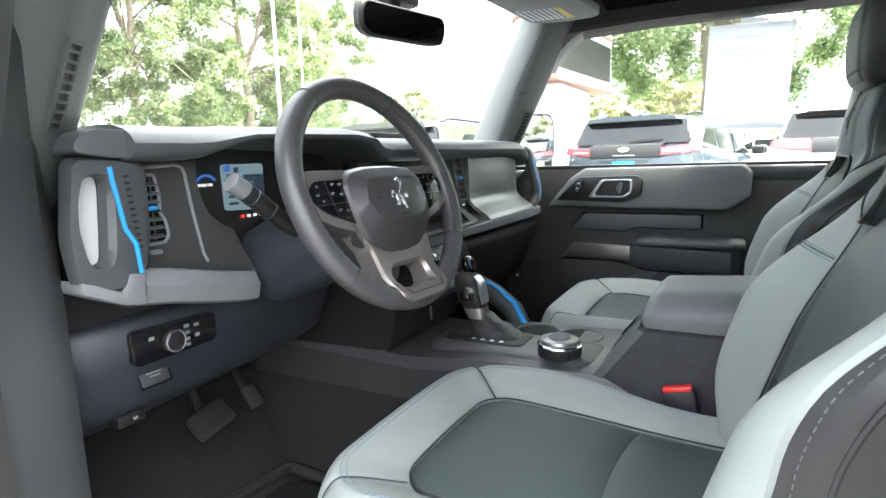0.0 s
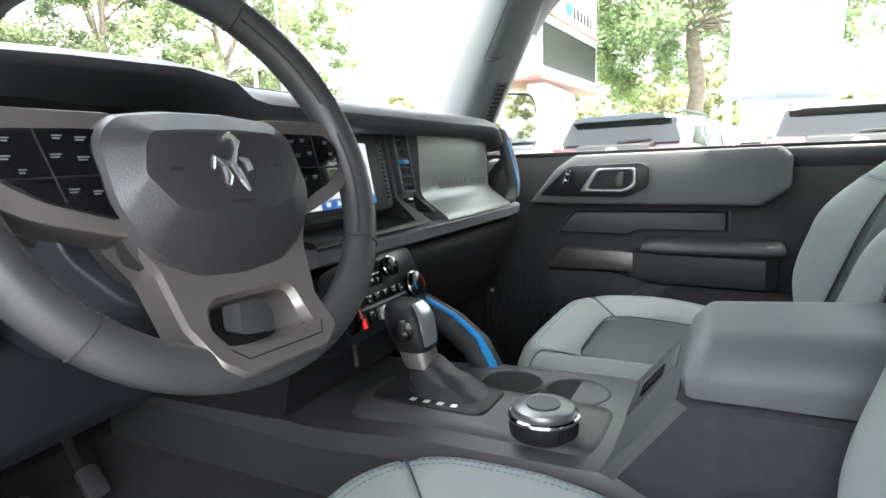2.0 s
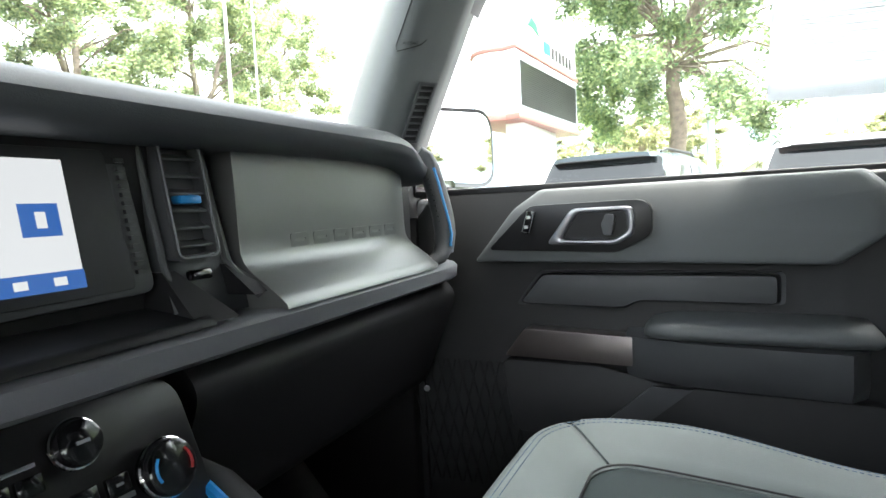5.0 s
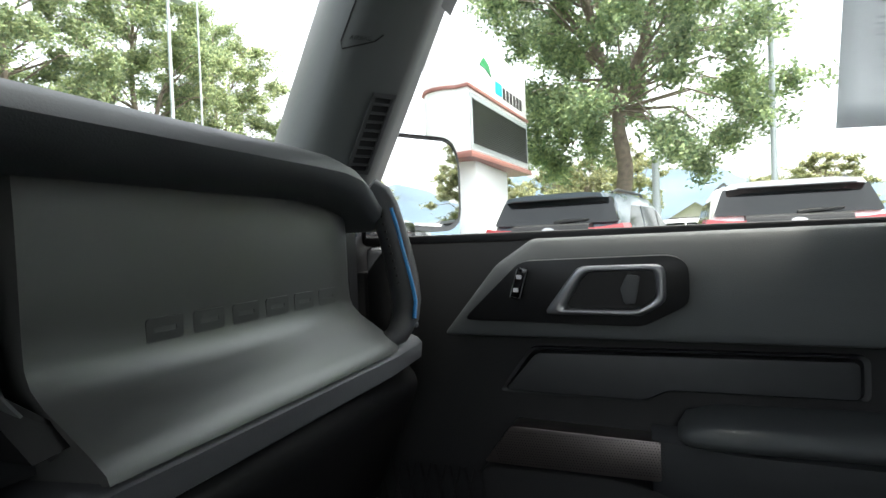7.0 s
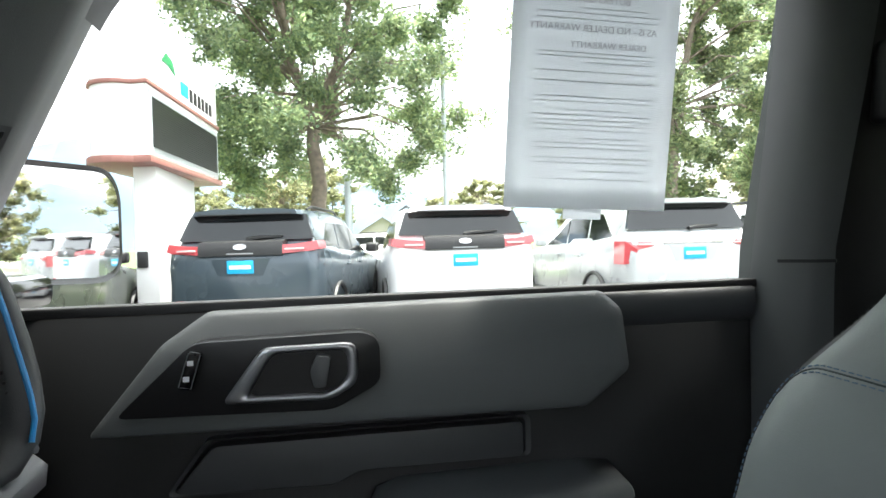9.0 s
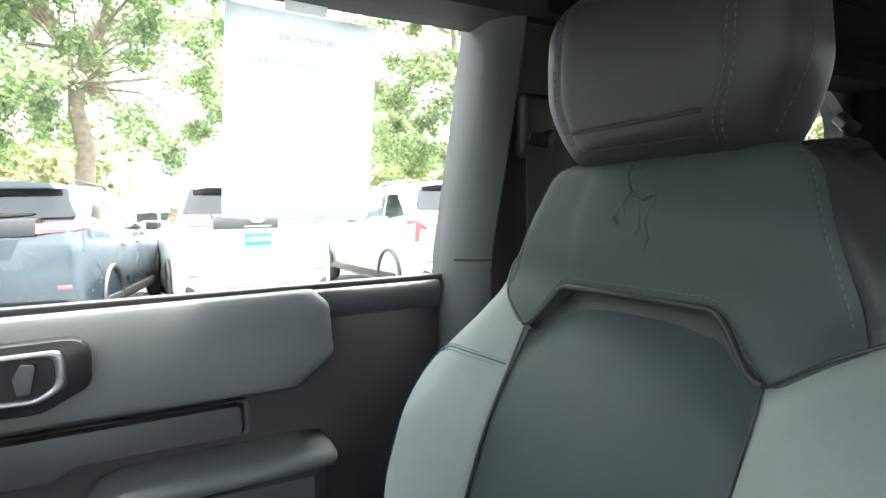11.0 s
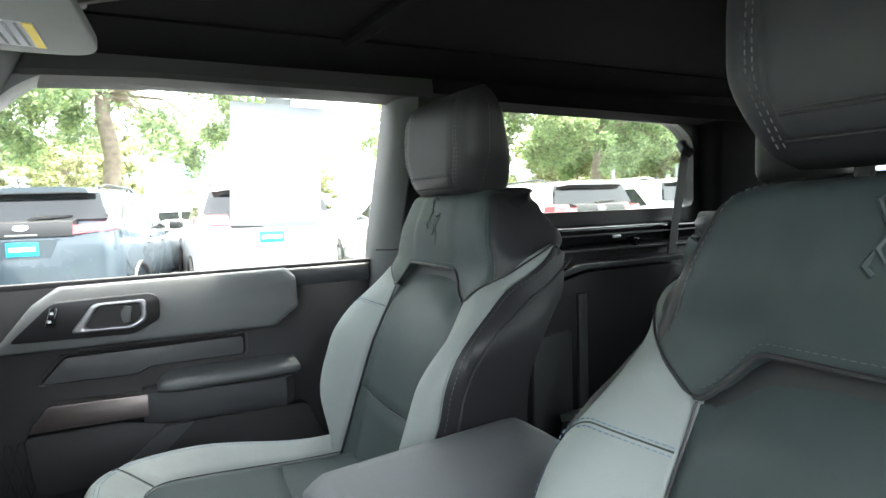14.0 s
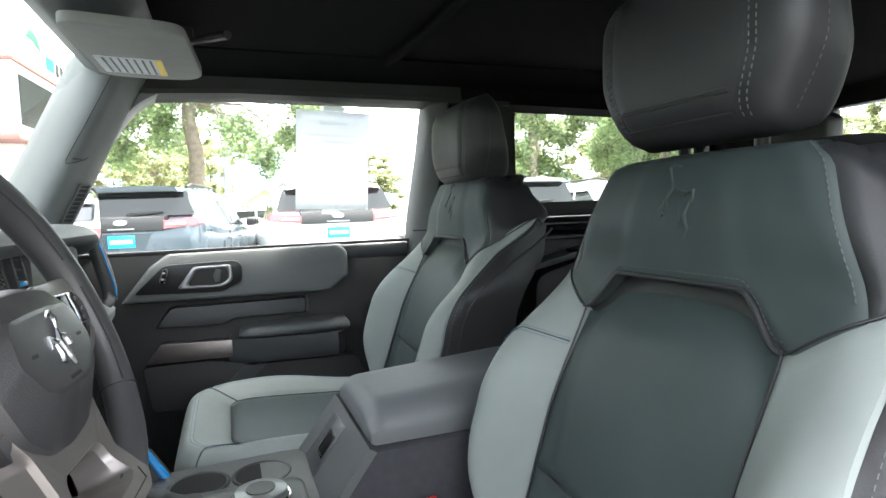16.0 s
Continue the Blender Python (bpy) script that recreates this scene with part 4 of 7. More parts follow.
# local: x right, z up along the rim's plane, -y toward the driver


def on_wheel(bm):
    return moved(bm, WC)


R, N = 0.168, 72


def rim_at(a):
    z = R * math.sin(a)
    z = z if z > -0.80 * R else -0.80 * R - (-z - 0.80 * R) * 0.97
    return Vector((R * math.cos(a), 0, z))


def rim_r(a):
    """The grip is thicker at the thumb rests and thinner below."""
    return 0.0166 + 0.0014 * math.exp(-((math.degrees(a) - 35) / 22) ** 2) + 0.0014 * math.exp(-((math.degrees(a) - 145) / 22) ** 2)


angles = [2 * math.pi * k / N for k in range(N)]
part("rim", on_wheel(tube([rim_at(a) for a in angles], [rim_r(a) for a in angles], 18, False, True)), M_WHEEL, wheel, "black leather rim")
for deg in (60, 122, 222, 327):
    a = radians(deg)
    part("rim_seam", on_wheel(ring(rim_at(a), (-math.sin(a), 0, math.cos(a)), rim_r(a) + 0.0004, 0.0008, 24, 5)), M_RUBBER, wheel)


def lacing(a0, a1):
    """Cross stitches laced along the inner side of the rim."""
    bms = []
    n = int(abs(a1 - a0) / 1.9)
    for k in range(n):
        b = radians(a0 + (a1 - a0) * (k + 0.5) / n)
        c, rr = rim_at(b), rim_r(b)
        inn, tan = Vector((-math.cos(b), 0, -math.sin(b))), Vector((-math.sin(b), 0, math.cos(b)))
        p0 = c + (inn * math.cos(0.62) + Vector((0, -1, 0)) * math.sin(0.62)) * (rr + 0.0002)
        p1 = c + (inn * math.cos(0.88) + Vector((0, -1, 0)) * math.sin(0.88)) * (rr + 0.0002) + tan * 0.0030
        bms.append(tube([p0, p1], 0.0007, 5))
    return merge(*bms)


for a0, a1 in ((-32, 8), (20, 59), (123, 160), (172, 221)):
    part("stitching", on_wheel(lacing(a0, a1)), mat("lacing_black", (0.045, 0.045, 0.047), 0.6, vary=0), wheel)
    part("stitch_groove", on_wheel(tube([rim_at(b) + (Vector((-math.cos(b), 0, -math.sin(b))) * 0.74 + Vector((0, -0.68, 0))) * rim_r(b) for b in [radians(a0 + (a1 - a0) * k / 24) for k in range(25)]], 0.0012, 6)), M_RUBBER, wheel)
# hub cover: a broad upper face, cut back on all sides
hub_o = rounded([(-0.091, 0.016), (-0.074, 0.034), (-0.030, 0.040), (0.030, 0.040), (0.074, 0.034), (0.091, 0.016), (0.089, -0.040), (0.076, -0.074), (0.044, -0.100), (0.0, -0.106), (-0.044, -0.100), (-0.076, -0.074), (-0.089, -0.040)], 0.012, 3)
hub_i = rounded([(-0.060, 0.004), (-0.052, 0.012), (-0.020, 0.014), (0.020, 0.014), (0.052, 0.012), (0.060, 0.004), (0.068, -0.020), (0.052, -0.045), (0.030, -0.052), (0.0, -0.053), (-0.030, -0.052), (-0.052, -0.045), (-0.068, -0.020)], 0.004, 3)
hub_f = [Vector(p).lerp(Vector(q), 0.30) for p, q in zip(hub_o, hub_i)]
hub_rings = [[(x * 0.95, 0.050, z * 0.95) for x, z in hub_o], [(x, 0.012, z) for x, z in hub_o], [(x, -0.002 + 0.010 * sm(-0.03, -0.10, z), z) for x, z in hub_o], [(p.x * 1.03, -0.013 + 0.010 * sm(-0.03, -0.10, p.y), p.y * 1.03) for p in hub_f], [(x, -0.0265, z) for x, z in hub_i], [(x * 0.9, -0.0275, -0.018 + (z + 0.018) * 0.9) for x, z in hub_i]]
part("airbag_cover", on_wheel(loft(hub_rings)), M_HUB, wheel, "dark padded hub cover", 14)
emb = []
for pts in ([(0.0, 0.018), (0.005, 0.020), (0.009, 0.016), (0.006, 0.010)], [(0.006, 0.010), (0.001, 0.003), (0.004, -0.006), (0.007, -0.014)], [(0.001, 0.003), (-0.005, 0.003), (-0.010, 0.006), (-0.012, 0.000)], [(-0.005, 0.003), (-0.004, -0.005), (-0.007, -0.010)], [(0.006, 0.006), (0.011, 0.004), (0.012, -0.002)]):
    emb.append(tube([(x * 1.35, -0.0282, z * 1.35 - 0.019) for x, z in pts], [0.0018, 0.0034, 0.0030, 0.0012][:len(pts)], 8))
part("emblem", on_wheel(merge(*emb)), M_EMBLEM, wheel, "small chrome emblem")
for x, w in ((-0.045, 0.005), (0.045, 0.005)):
    part("cover_mark", on_wheel(box(x - w, x + w, -0.0279, -0.0270, -0.019, -0.016)), M_RUBBER, wheel)
part("cover_mark", on_wheel(box(-0.010, 0.012, -0.0279, -0.0262, -0.047, -0.044)), M_RUBBER, wheel)
for s in (-1, 1):
    sp = rounded([(s * 0.060, 0.036), (s * 0.145, 0.037), (s * 0.166, 0.026), (s * 0.170, 0.000), (s * 0.160, -0.022), (s * 0.130, -0.040), (s * 0.082, -0.056), (s * 0.060, -0.060)], 0.010, 4)
    part("spoke", on_wheel(prism(sp, -0.004, 0.022, "y", 0.005, 3)), M_BRONZE, wheel, "satin bronze side spoke")
    part("spoke_core", on_wheel(prism(rounded([(s * 0.05, 0.020), (s * 0.150, 0.020), (s * 0.155, -0.012), (s * 0.06, -0.050)], 0.01), 0.018, 0.040, "y", 0.004)), M_PLASTIC_B, wheel)
    pod = rounded([(s * 0.078, 0.022), (s * 0.138, 0.021), (s * 0.150, 0.008), (s * 0.145, -0.012), (s * 0.125, -0.027), (s * 0.078, -0.046)], 0.007, 4)
    pd = part("switch_pod", on_wheel(prism(pod, -0.0075, -0.001, "y", 0.002)), M_PIANO, wheel, "black switch pod")
    part("pod_divider", on_wheel(tube([(s * 0.119, -0.0078, 0.020), (s * 0.113, -0.0078, -0.030)], 0.0006, 5)), M_PLASTIC_B, pd)
    part("pod_divider", on_wheel(tube([(s * 0.080, -0.0078, -0.012), (s * 0.144, -0.0078, -0.013)], 0.0006, 5)), M_PLASTIC_B, pd)
    for x, z, w in ((0.092, 0.014, 0.0035), (0.106, 0.015, 0.0030), (0.135, 0.013, 0.0022), (0.094, 0.000, 0.0038), (0.110, 0.002, 0.0034), (0.138, 0.001, 0.0030), (0.131, -0.008, 0.0022), (0.092, -0.024, 0.0030), (0.106, -0.022, 0.0032)):
        part("button_mark", on_wheel(merge(box(s * x - w, s * x + w, -0.0080, -0.0074, z + 0.0006, z + 0.0014), box(s * x - w, s * x + w * 0.5, -0.0080, -0.0074, z - 0.0014, z - 0.0005))), M_STITCH_G, pd)
lo = rounded([(-0.086, -0.050), (0.086, -0.050), (0.070, -0.080), (0.064, -0.120), (0.058, -0.158), (0.040, -0.172), (-0.040, -0.172), (-0.058, -0.158), (-0.064, -0.120), (-0.070, -0.080)], 0.006, 3)
li = rounded([(-0.030, -0.113), (0.030, -0.113), (0.037, -0.118), (0.040, -0.130), (0.036, -0.146), (0.020, -0.149), (-0.020, -0.149), (-0.036, -0.146), (-0.040, -0.130), (-0.037, -0.118)], 0.004, 3)


def dish(z):
    return -0.0185 * sm(-0.125, -0.165, z)


ridge = [(x * 0.955, -0.108 + (z + 0.108) * 0.965) for x, z in lo]
lip = [(x * 1.13, -0.131 + (z + 0.131) * 1.22) for x, z in li]
part("lower_spoke", on_wheel(loft([[(x, 0.030, z) for x, z in lo], [(x, 0.002 + dish(z), z) for x, z in lo], [(x, -0.003 + dish(z), z) for x, z in ridge], [(x, -0.001 + dish(z), z) for x, z in lip], [(x, 0.005 + dish(z) * 0.6, z) for x, z in li], [(x, 0.032, z) for x, z in li]], True, False, True)), M_BRONZE, wheel, "satin bronze lower spoke with an opening", 30)
part("spoke_line", on_wheel(tube([(x, -0.0036 + dish(z), z) for x, z in ((-0.044, -0.150), (-0.036, -0.160), (0.036, -0.160), (0.044, -0.150))], 0.0006, 5)), M_PLASTIC_B, wheel)
part("column", on_wheel(tube([(0, 0.03, -0.01), (0, 0.07, -0.01), (0, 0.20, -0.03)], [0.050, 0.055, 0.065], 20)), M_PLASTIC_B, wheel)
part("column_shroud", moved(prism(rounded([(-0.085, 0.030), (0.060, 0.030), (0.075, -0.030), (0.050, -0.095), (-0.050, -0.095), (-0.090, -0.040)], 0.02, 4), 0.075, 0.26, "y", 0.012, 3), WC), M_PLASTIC_N, wheel, "navy grey column shroud", 40)
stalk = thing("wiper_stalk", "dark wiper stalk with a grey end cap on the steering column", "stalk")
WS = Matrix.Translation((-0.384, 0.703, 1.221)) @ Matrix.Rotation(radians(-24), 4, "X")
part("arm", moved(tube([(-0.05, 0.12, 0.00), (-0.085, 0.118, 0.026), (-0.120, 0.112, 0.056), (-0.142, 0.108, 0.073)], [0.011, 0.0125, 0.0135, 0.0138], 14), WS), M_PLASTIC_B, stalk)
part("end_cap", moved(tube([(-0.142, 0.108, 0.073), (-0.163, 0.105, 0.0875)], [0.0135, 0.0140], 16), WS), M_TRIM, stalk)

for q in (0.35, 0.8):
    c = Vector((-0.085, 0.118, 0.026)).lerp(Vector((-0.142, 0.108, 0.073)), q)
    part("stalk_ring", moved(ring(c, (-0.77, -0.13, 0.62), 0.0134, 0.0010, 20, 6), WS), M_PLASTIC, stalk)
# ---- pedals and mat ----
ped = thing("brake_pedal", "ribbed black brake pedal on its lever", "pedal")
pm = pose(-0.357, 1.16, 0.774, 44, 0, 14)
part("pad", moved(prism(rounded([(-0.058, -0.028), (0.056, -0.028), (0.052, 0.028), (-0.052, 0.028)], 0.012), -0.006, 0.006, "z", 0.004), pm), M_PEDAL, ped)
for k in range(8):
    part("rib", moved(box(-0.047, 0.047, -0.023 + k * 0.0062, -0.020 + k * 0.0062, 0.006, 0.0082), pm), M_PEDAL, ped)
part("lever", tube([(-0.36, 1.185, 0.775), (-0.355, 1.235, 0.86), (-0.35, 1.26, 1.0)], 0.010, 8), M_CARPET, ped)
gas = thing("accelerator_pedal", "slim black accelerator pedal beside the brake", "pedal")
part("pad", moved(prism(rounded([(-0.017, -0.028), (0.017, -0.028), (0.015, 0.024), (-0.015, 0.024)], 0.008), -0.006, 0.006, "z", 0.004), pose(-0.222, 1.19, 0.765, 50, 0, 0)), M_PEDAL, gas)
part("lever", tube([(-0.222, 1.21, 0.775), (-0.222, 1.26, 0.85), (-0.222, 1.28, 1.0)], 0.008, 8), M_CARPET, gas)
fm = thing("floor_mat", "black ribbed rubber mat in the driver's footwell", "floor mat")
part("base", prism(rounded([(-0.66, 0.45), (-0.20, 0.45), (-0.20, 1.12), (-0.60, 1.18), (-0.66, 1.05)], 0.05), 0.562, 0.572, "z", 0.003), M_RUBBER, fm)
part("raised_edge", tube([(-0.66, 0.5, 0.575), (-0.655, 1.05, 0.58), (-0.60, 1.17, 0.60), (-0.2, 1.11, 0.60), (-0.2, 0.5, 0.575)], 0.012, 8), M_RUBBER, fm)
for k in range(26):
    part("rib", moved(box(-0.15, 0.15, -0.003, 0.003, 0, 0.004, 0.0015), pose(-0.43, 0.50 + k * 0.015, 0.572, 0, 0, 0)), M_RUBBER, fm)
part("toe_board", prism([(1.10, 0.56), (1.30, 0.78), (1.33, 0.78), (1.33, 0.56)], -0.72, 0.75, "x"), M_CARPET, None)
tagged(bpy.data.objects["toe_board"], "carpeted toe board of the footwells", "floor", kind="structure")

# ---- passenger door ----
door = thing("passenger_door", "closed passenger door with grey padded trim and window", "door")
part("skin", prism([(-0.02, 0.55), (1.10, 0.55), (1.10, 1.20), (0.98, 1.225), (-0.02, 1.225)], 0.835, 0.90, "x", 0.01), mat("paint_side", (0.05, 0.055, 0.06), 0.25, vary=0.05, coat=0.6), door, "dark painted outer skin")
base = [(0.02, 0.58), (0.96, 0.58), (0.96, 1.18), (0.91, 1.235), (0.02, 1.230)]
part("inner_panel", prism(base, 0.812, 0.845, "x", 0.006), M_PLASTIC_M, door, "charcoal inner door panel")
part("belt_seal", box(0.808, 0.83, 0.0, 0.95, 1.228, 1.240, 0.003), M_RUBBER, door, "black window seal")
bol = rounded([(0.815, 1.108), (0.745, 1.198), (0.70, 1.230), (0.235, 1.234), (0.214, 1.212), (0.216, 1.143), (0.272, 1.102)], 0.007, 4)
g = []
for d, k in ((0.055, 1.0), (0.012, 1.0), (0.004, 0.988), (0.001, 0.965), (0.0, 0.93), (0.0, 0.80), (0.0, 0.65), (0.0, 0.50), (0.0, 0.35), (0.0, 0.20), (0.0, 0.05)):
    cy, cz = 0.50, 1.165
    row = []
    for y, z in bol:
        yy_, zz_ = cy + (y - cy) * k, cz + (z - cz) * k
        row.append((min(0.815, 0.760 + d + 0.034 * max(0.0, (zz_ - 1.12) / 0.114) ** 2), yy_, zz_))
    g.append(row)
part("upper_pad", loft(g), M_SOFT, door, "soft grey upper pad", 40)
part("sill_cap", loft([[(x, y, z) for x, z in ((0.814, 1.185), (0.806, 1.190), (0.800, 1.212), (0.801, 1.224), (0.804, 1.230), (0.814, 1.233))] for y in (0.232, 0.12, 0.022)]), M_PLASTIC, door, "grey sill strip behind the pad", 50)
part("handle_bezel", prism(rounded([(0.783, 1.130), (0.706, 1.203), (0.530, 1.206), (0.514, 1.195), (0.514, 1.150), (0.565, 1.124)], 0.012, 4), 0.752, 0.792, "x", 0.004), M_BEZEL, door, "black handle bezel")
ho = rounded([(0.680, 1.138), (0.637, 1.196), (0.545, 1.197), (0.538, 1.190), (0.538, 1.152), (0.566, 1.136)], 0.010, 4)
hi = rounded([(0.652, 1.146), (0.626, 1.188), (0.556, 1.189), (0.550, 1.184), (0.550, 1.157), (0.570, 1.145)], 0.010, 4)
hs = []
for q in range(7):
    a = math.pi * q / 6
    f = 0.5 - 0.5 * math.cos(a)
    hs.append([(0.757 - 0.012 * max(0.0, math.sin(a)) ** 0.5, p0[0] + (p1[0] - p0[0]) * f, p0[1] + (p1[1] - p0[1]) * f) for p0, p1 in zip(ho, hi)])
part("handle_surround", loft(hs, True, False, True), mat("handle_satin", (0.33, 0.335, 0.35), 0.32, 0.80, vary=0.06, scale=10), door, "satin silver handle surround", 70)
part("handle_cup", prism(hi, 0.7495, 0.752, "x"), M_PLASTIC_B, door)
part("handle_lever", prism(rounded([(0.584, 1.152), (0.572, 1.152), (0.566, 1.183), (0.580, 1.186), (0.588, 1.17)], 0.003), 0.738, 0.750, "x", 0.002), M_PLASTIC, door)
lk = part("lock_switch", prism(rounded([(0.719, 1.158), (0.706, 1.156), (0.695, 1.194), (0.708, 1.196)], 0.003), 0.746, 0.753, "x", 0.0015), M_PIANO, door)
part("switch_edge", tube([(0.7465, 0.7185, 1.160), (0.7465, 0.7080, 1.194), (0.7465, 0.6965, 1.192), (0.7465, 0.7065, 1.158)], 0.0008, 6, False, True), M_SILVER, lk)
for z in (1.184, 1.168):
    y = 0.7085 + (1.176 - z) * 0.28
    part("lock_mark", box(0.7445, 0.7465, y - 0.003, y + 0.003, z - 0.0025, z + 0.0025), M_WHITE, lk)
ins = rounded([(0.738, 1.034), (0.697, 1.083), (0.345, 1.083), (0.345, 1.042), (0.540, 1.043), (0.566, 1.030)], 0.008, 4)
surround = [(0.545 + (y - 0.545) * 1.06, 1.058 + (z - 1.058) * 1.22) for y, z in ins]
part("insert_surround", loft([[(0.815, y, z) for y, z in surround], [(0.797, y, z) for y, z in surround], [(0.799, 0.545 + (y - 0.545) * 1.03, 1.058 + (z - 1.058) * 1.12) for y, z in ins], [(0.8115, y, z) for y, z in ins]], True, False, True), M_PLASTIC, door)
part("insert_panel", prism(ins, 0.788, 0.814, "x", 0.007, 3), M_PLASTIC, door, "raised charcoal insert panel")
# shelf with armrest pad
pull = [(0.815, 0.90), (0.755, 0.915), (0.742, 0.935), (0.742, 0.985), (0.755, 0.993), (0.815, 0.993)]
part("armrest_base", loft([[(x + d, y, z + e) for x, z in pull] for y, d, e in ((0.560, 0.036, 0.0), (0.540, 0.030, 0.0), (0.470, 0.004, 0.0), (0.26, 0.0, -0.004), (0.235, 0.03, -0.004))]), M_PLASTIC, door, "charcoal armrest", 40)
padr = [(0.812, 0.990), (0.744, 0.989), (0.735, 0.993), (0.732, 1.001), (0.735, 1.010), (0.744, 1.016), (0.765, 1.020), (0.812, 1.024)]
part("armrest_pad", loft([[(0.775 + (x - 0.775) * k, y, 1.004 + (z - 1.004) * k - 0.01 * (1 - k)) for x, z in padr] for y, k in ((0.530, 0.35), (0.520, 0.75), (0.49, 0.97), (0.40, 1.0), (0.27, 1.0), (0.232, 0.9), (0.222, 0.5))]), M_SOFT, door, "soft grey armrest pad", 60)
gr = rounded([(0.768, 0.940), (0.730, 0.990), (0.506, 0.982), (0.550, 0.936)], 0.006, 3)
part("speaker_grille", prism(gr, 0.775, 0.815, "x", 0.006), mat("grille_bronze", (0.23, 0.205, 0.198), 0.36, 0.85, vary=0.06, scale=5), door, "bronze perforated grille strip")
dots = bmesh.new()
for i in range(62):
    for j in range(13):
        y, z = 0.754 - i * 0.0036 - (12 - j) * 0.0012 + 0.006, 0.943 + j * 0.0033
        if 0.52 < y < 0.757 and z < 0.984:
            q = [dots.verts.new((0.7735, y + a, z + b)) for a, b in ((-0.0008, 0), (0, -0.0008), (0.0008, 0), (0, 0.0008))]
            dots.faces.new(q)
part("grille_holes", dots, M_PLASTIC_B, door)
part("pocket_rim", prism(rounded([(0.76, 0.80), (0.78, 0.93), (0.60, 0.93), (0.50, 0.905), (0.20, 0.90), (0.16, 0.80)], 0.02, 4), 0.786, 0.815, "x", 0.008, 3), M_PLASTIC_M, door, "charcoal door pocket")
part("pocket_brace", loft([[(0.775, 0.52, 0.905), (0.775, 0.46, 0.905), (0.815, 0.46, 0.905), (0.815, 0.52, 0.905)], [(0.780, 0.66, 0.78), (0.780, 0.60, 0.78), (0.815, 0.60, 0.78), (0.815, 0.66, 0.78)]]), M_PLASTIC, door)
# net in the footwell side
net = []
for k in range(12):
    y = 0.98 - k * 0.022
    net.append(tube([(0.798, y, 0.92), (0.795, y - 0.03, 0.80), (0.798, y - 0.06, 0.68)], 0.0018, 5))
    net.append(tube([(0.798, y - 0.06, 0.92), (0.795, y - 0.03, 0.80), (0.798, y, 0.68)], 0.0018, 5))
part("map_net", merge(*net), M_RUBBER, door, "black elastic map net")
for z in (0.99, 0.93, 0.86):
    part("bolt", disc((0.79, 0.935, z), (-1, -0.4, 0), 0.006, 0.004, 10, 0.001), M_SILVER, door)
gl = part("pane", prism([(0.02, 1.23), (0.93, 1.23), (0.90, 1.30), (0.72, 1.655), (0.0, 1.66)], 0.816, 0.820, "x"), M_GLASS, door, "clear door window glass")
for v in gl.data.vertices:
    v.co.x -= 0.12 * (v.co.z - 1.23)
gl.visible_shadow = False
# outside mirror
mir = thing("side_mirror", "black door mirror with a pale housing", "mirror")
mo = [(x, z) for x, z in rounded([(0.925, 1.428), (1.16, 1.436), (1.185, 1.40), (1.185, 1.27), (1.15, 1.248), (0.94, 1.258), (0.905, 1.30), (0.905, 1.39)], 0.03, 5)]
mm = Matrix.Translation((1.05, 0.982, 1.345)) @ Matrix.Rotation(radians(-23), 4, "Z") @ Matrix.Translation((-1.05, 0, -1.345))
mi = [(1.045 + (x - 1.045) * 0.94, 1.342 + (z - 1.342) * 0.90) for x, z in mo]
part("housing", moved(loft([[(x, -0.012, z) for x, z in mi], [(x, -0.014, z) for x, z in mo], [(x, 0.03, z) for x, z in mo], [(1.045 + (x - 1.045) * 0.7, 0.09, 1.342 + (z - 1.342) * 0.7) for x, z in mo]]), mm), M_PIANO, mir)
part("mirror_glass", moved(prism(mi, -0.016, -0.013, "y"), mm), M_MIRROR, mir)
part("arm", moved(box(0.80, 1.0, 0.0, 0.06, 1.225, 1.27, 0.015), pose(0.02, 0.95, 0)), M_PIANO, mir)
# notice taped in the window
paper = thing("window_notice", "printed white dealer notice sheet taped inside the window", "notice")
pmx = Matrix.Translation((0.798, 0.242, 1.478)) @ Matrix.Rotation(radians(2.4), 4, "X") @ Matrix.Rotation(radians(-7), 4, "Y")
pp = bmesh.new()
vs = [[pp.verts.new((0.002 * math.sin(i * 0.7) * math.sin(j * 0.5), -0.107 + i * 0.0214, -0.143 + j * 0.0286)) for j in range(11)] for i in range(11)]
for i in range(10):
    for j in range(10):
        pp.faces.new((vs[i][j], vs[i + 1][j], vs[i + 1][j + 1], vs[i][j + 1]))
sheet = part("sheet", moved(pp, pmx), M_PAPER, paper)
sol = sheet.modifiers.new("thickness", "SOLIDIFY")
sol.thickness = 0.0004
part("tape", moved(box(-0.002, -0.001, -0.03, 0.03, 0.1432, 0.158), pmx), M_PAPER, paper)
part("tape", moved(box(-0.002, -0.001, -0.02, 0.03, -0.156, -0.1432), pmx), M_PAPER, paper)


def on_paper(y, z):
    return pmx @ Matrix.Translation((-0.0035, y, z)) @ Matrix.Rotation(radians(90), 4, "Z") @ Matrix.Rotation(radians(90), 4, "X")


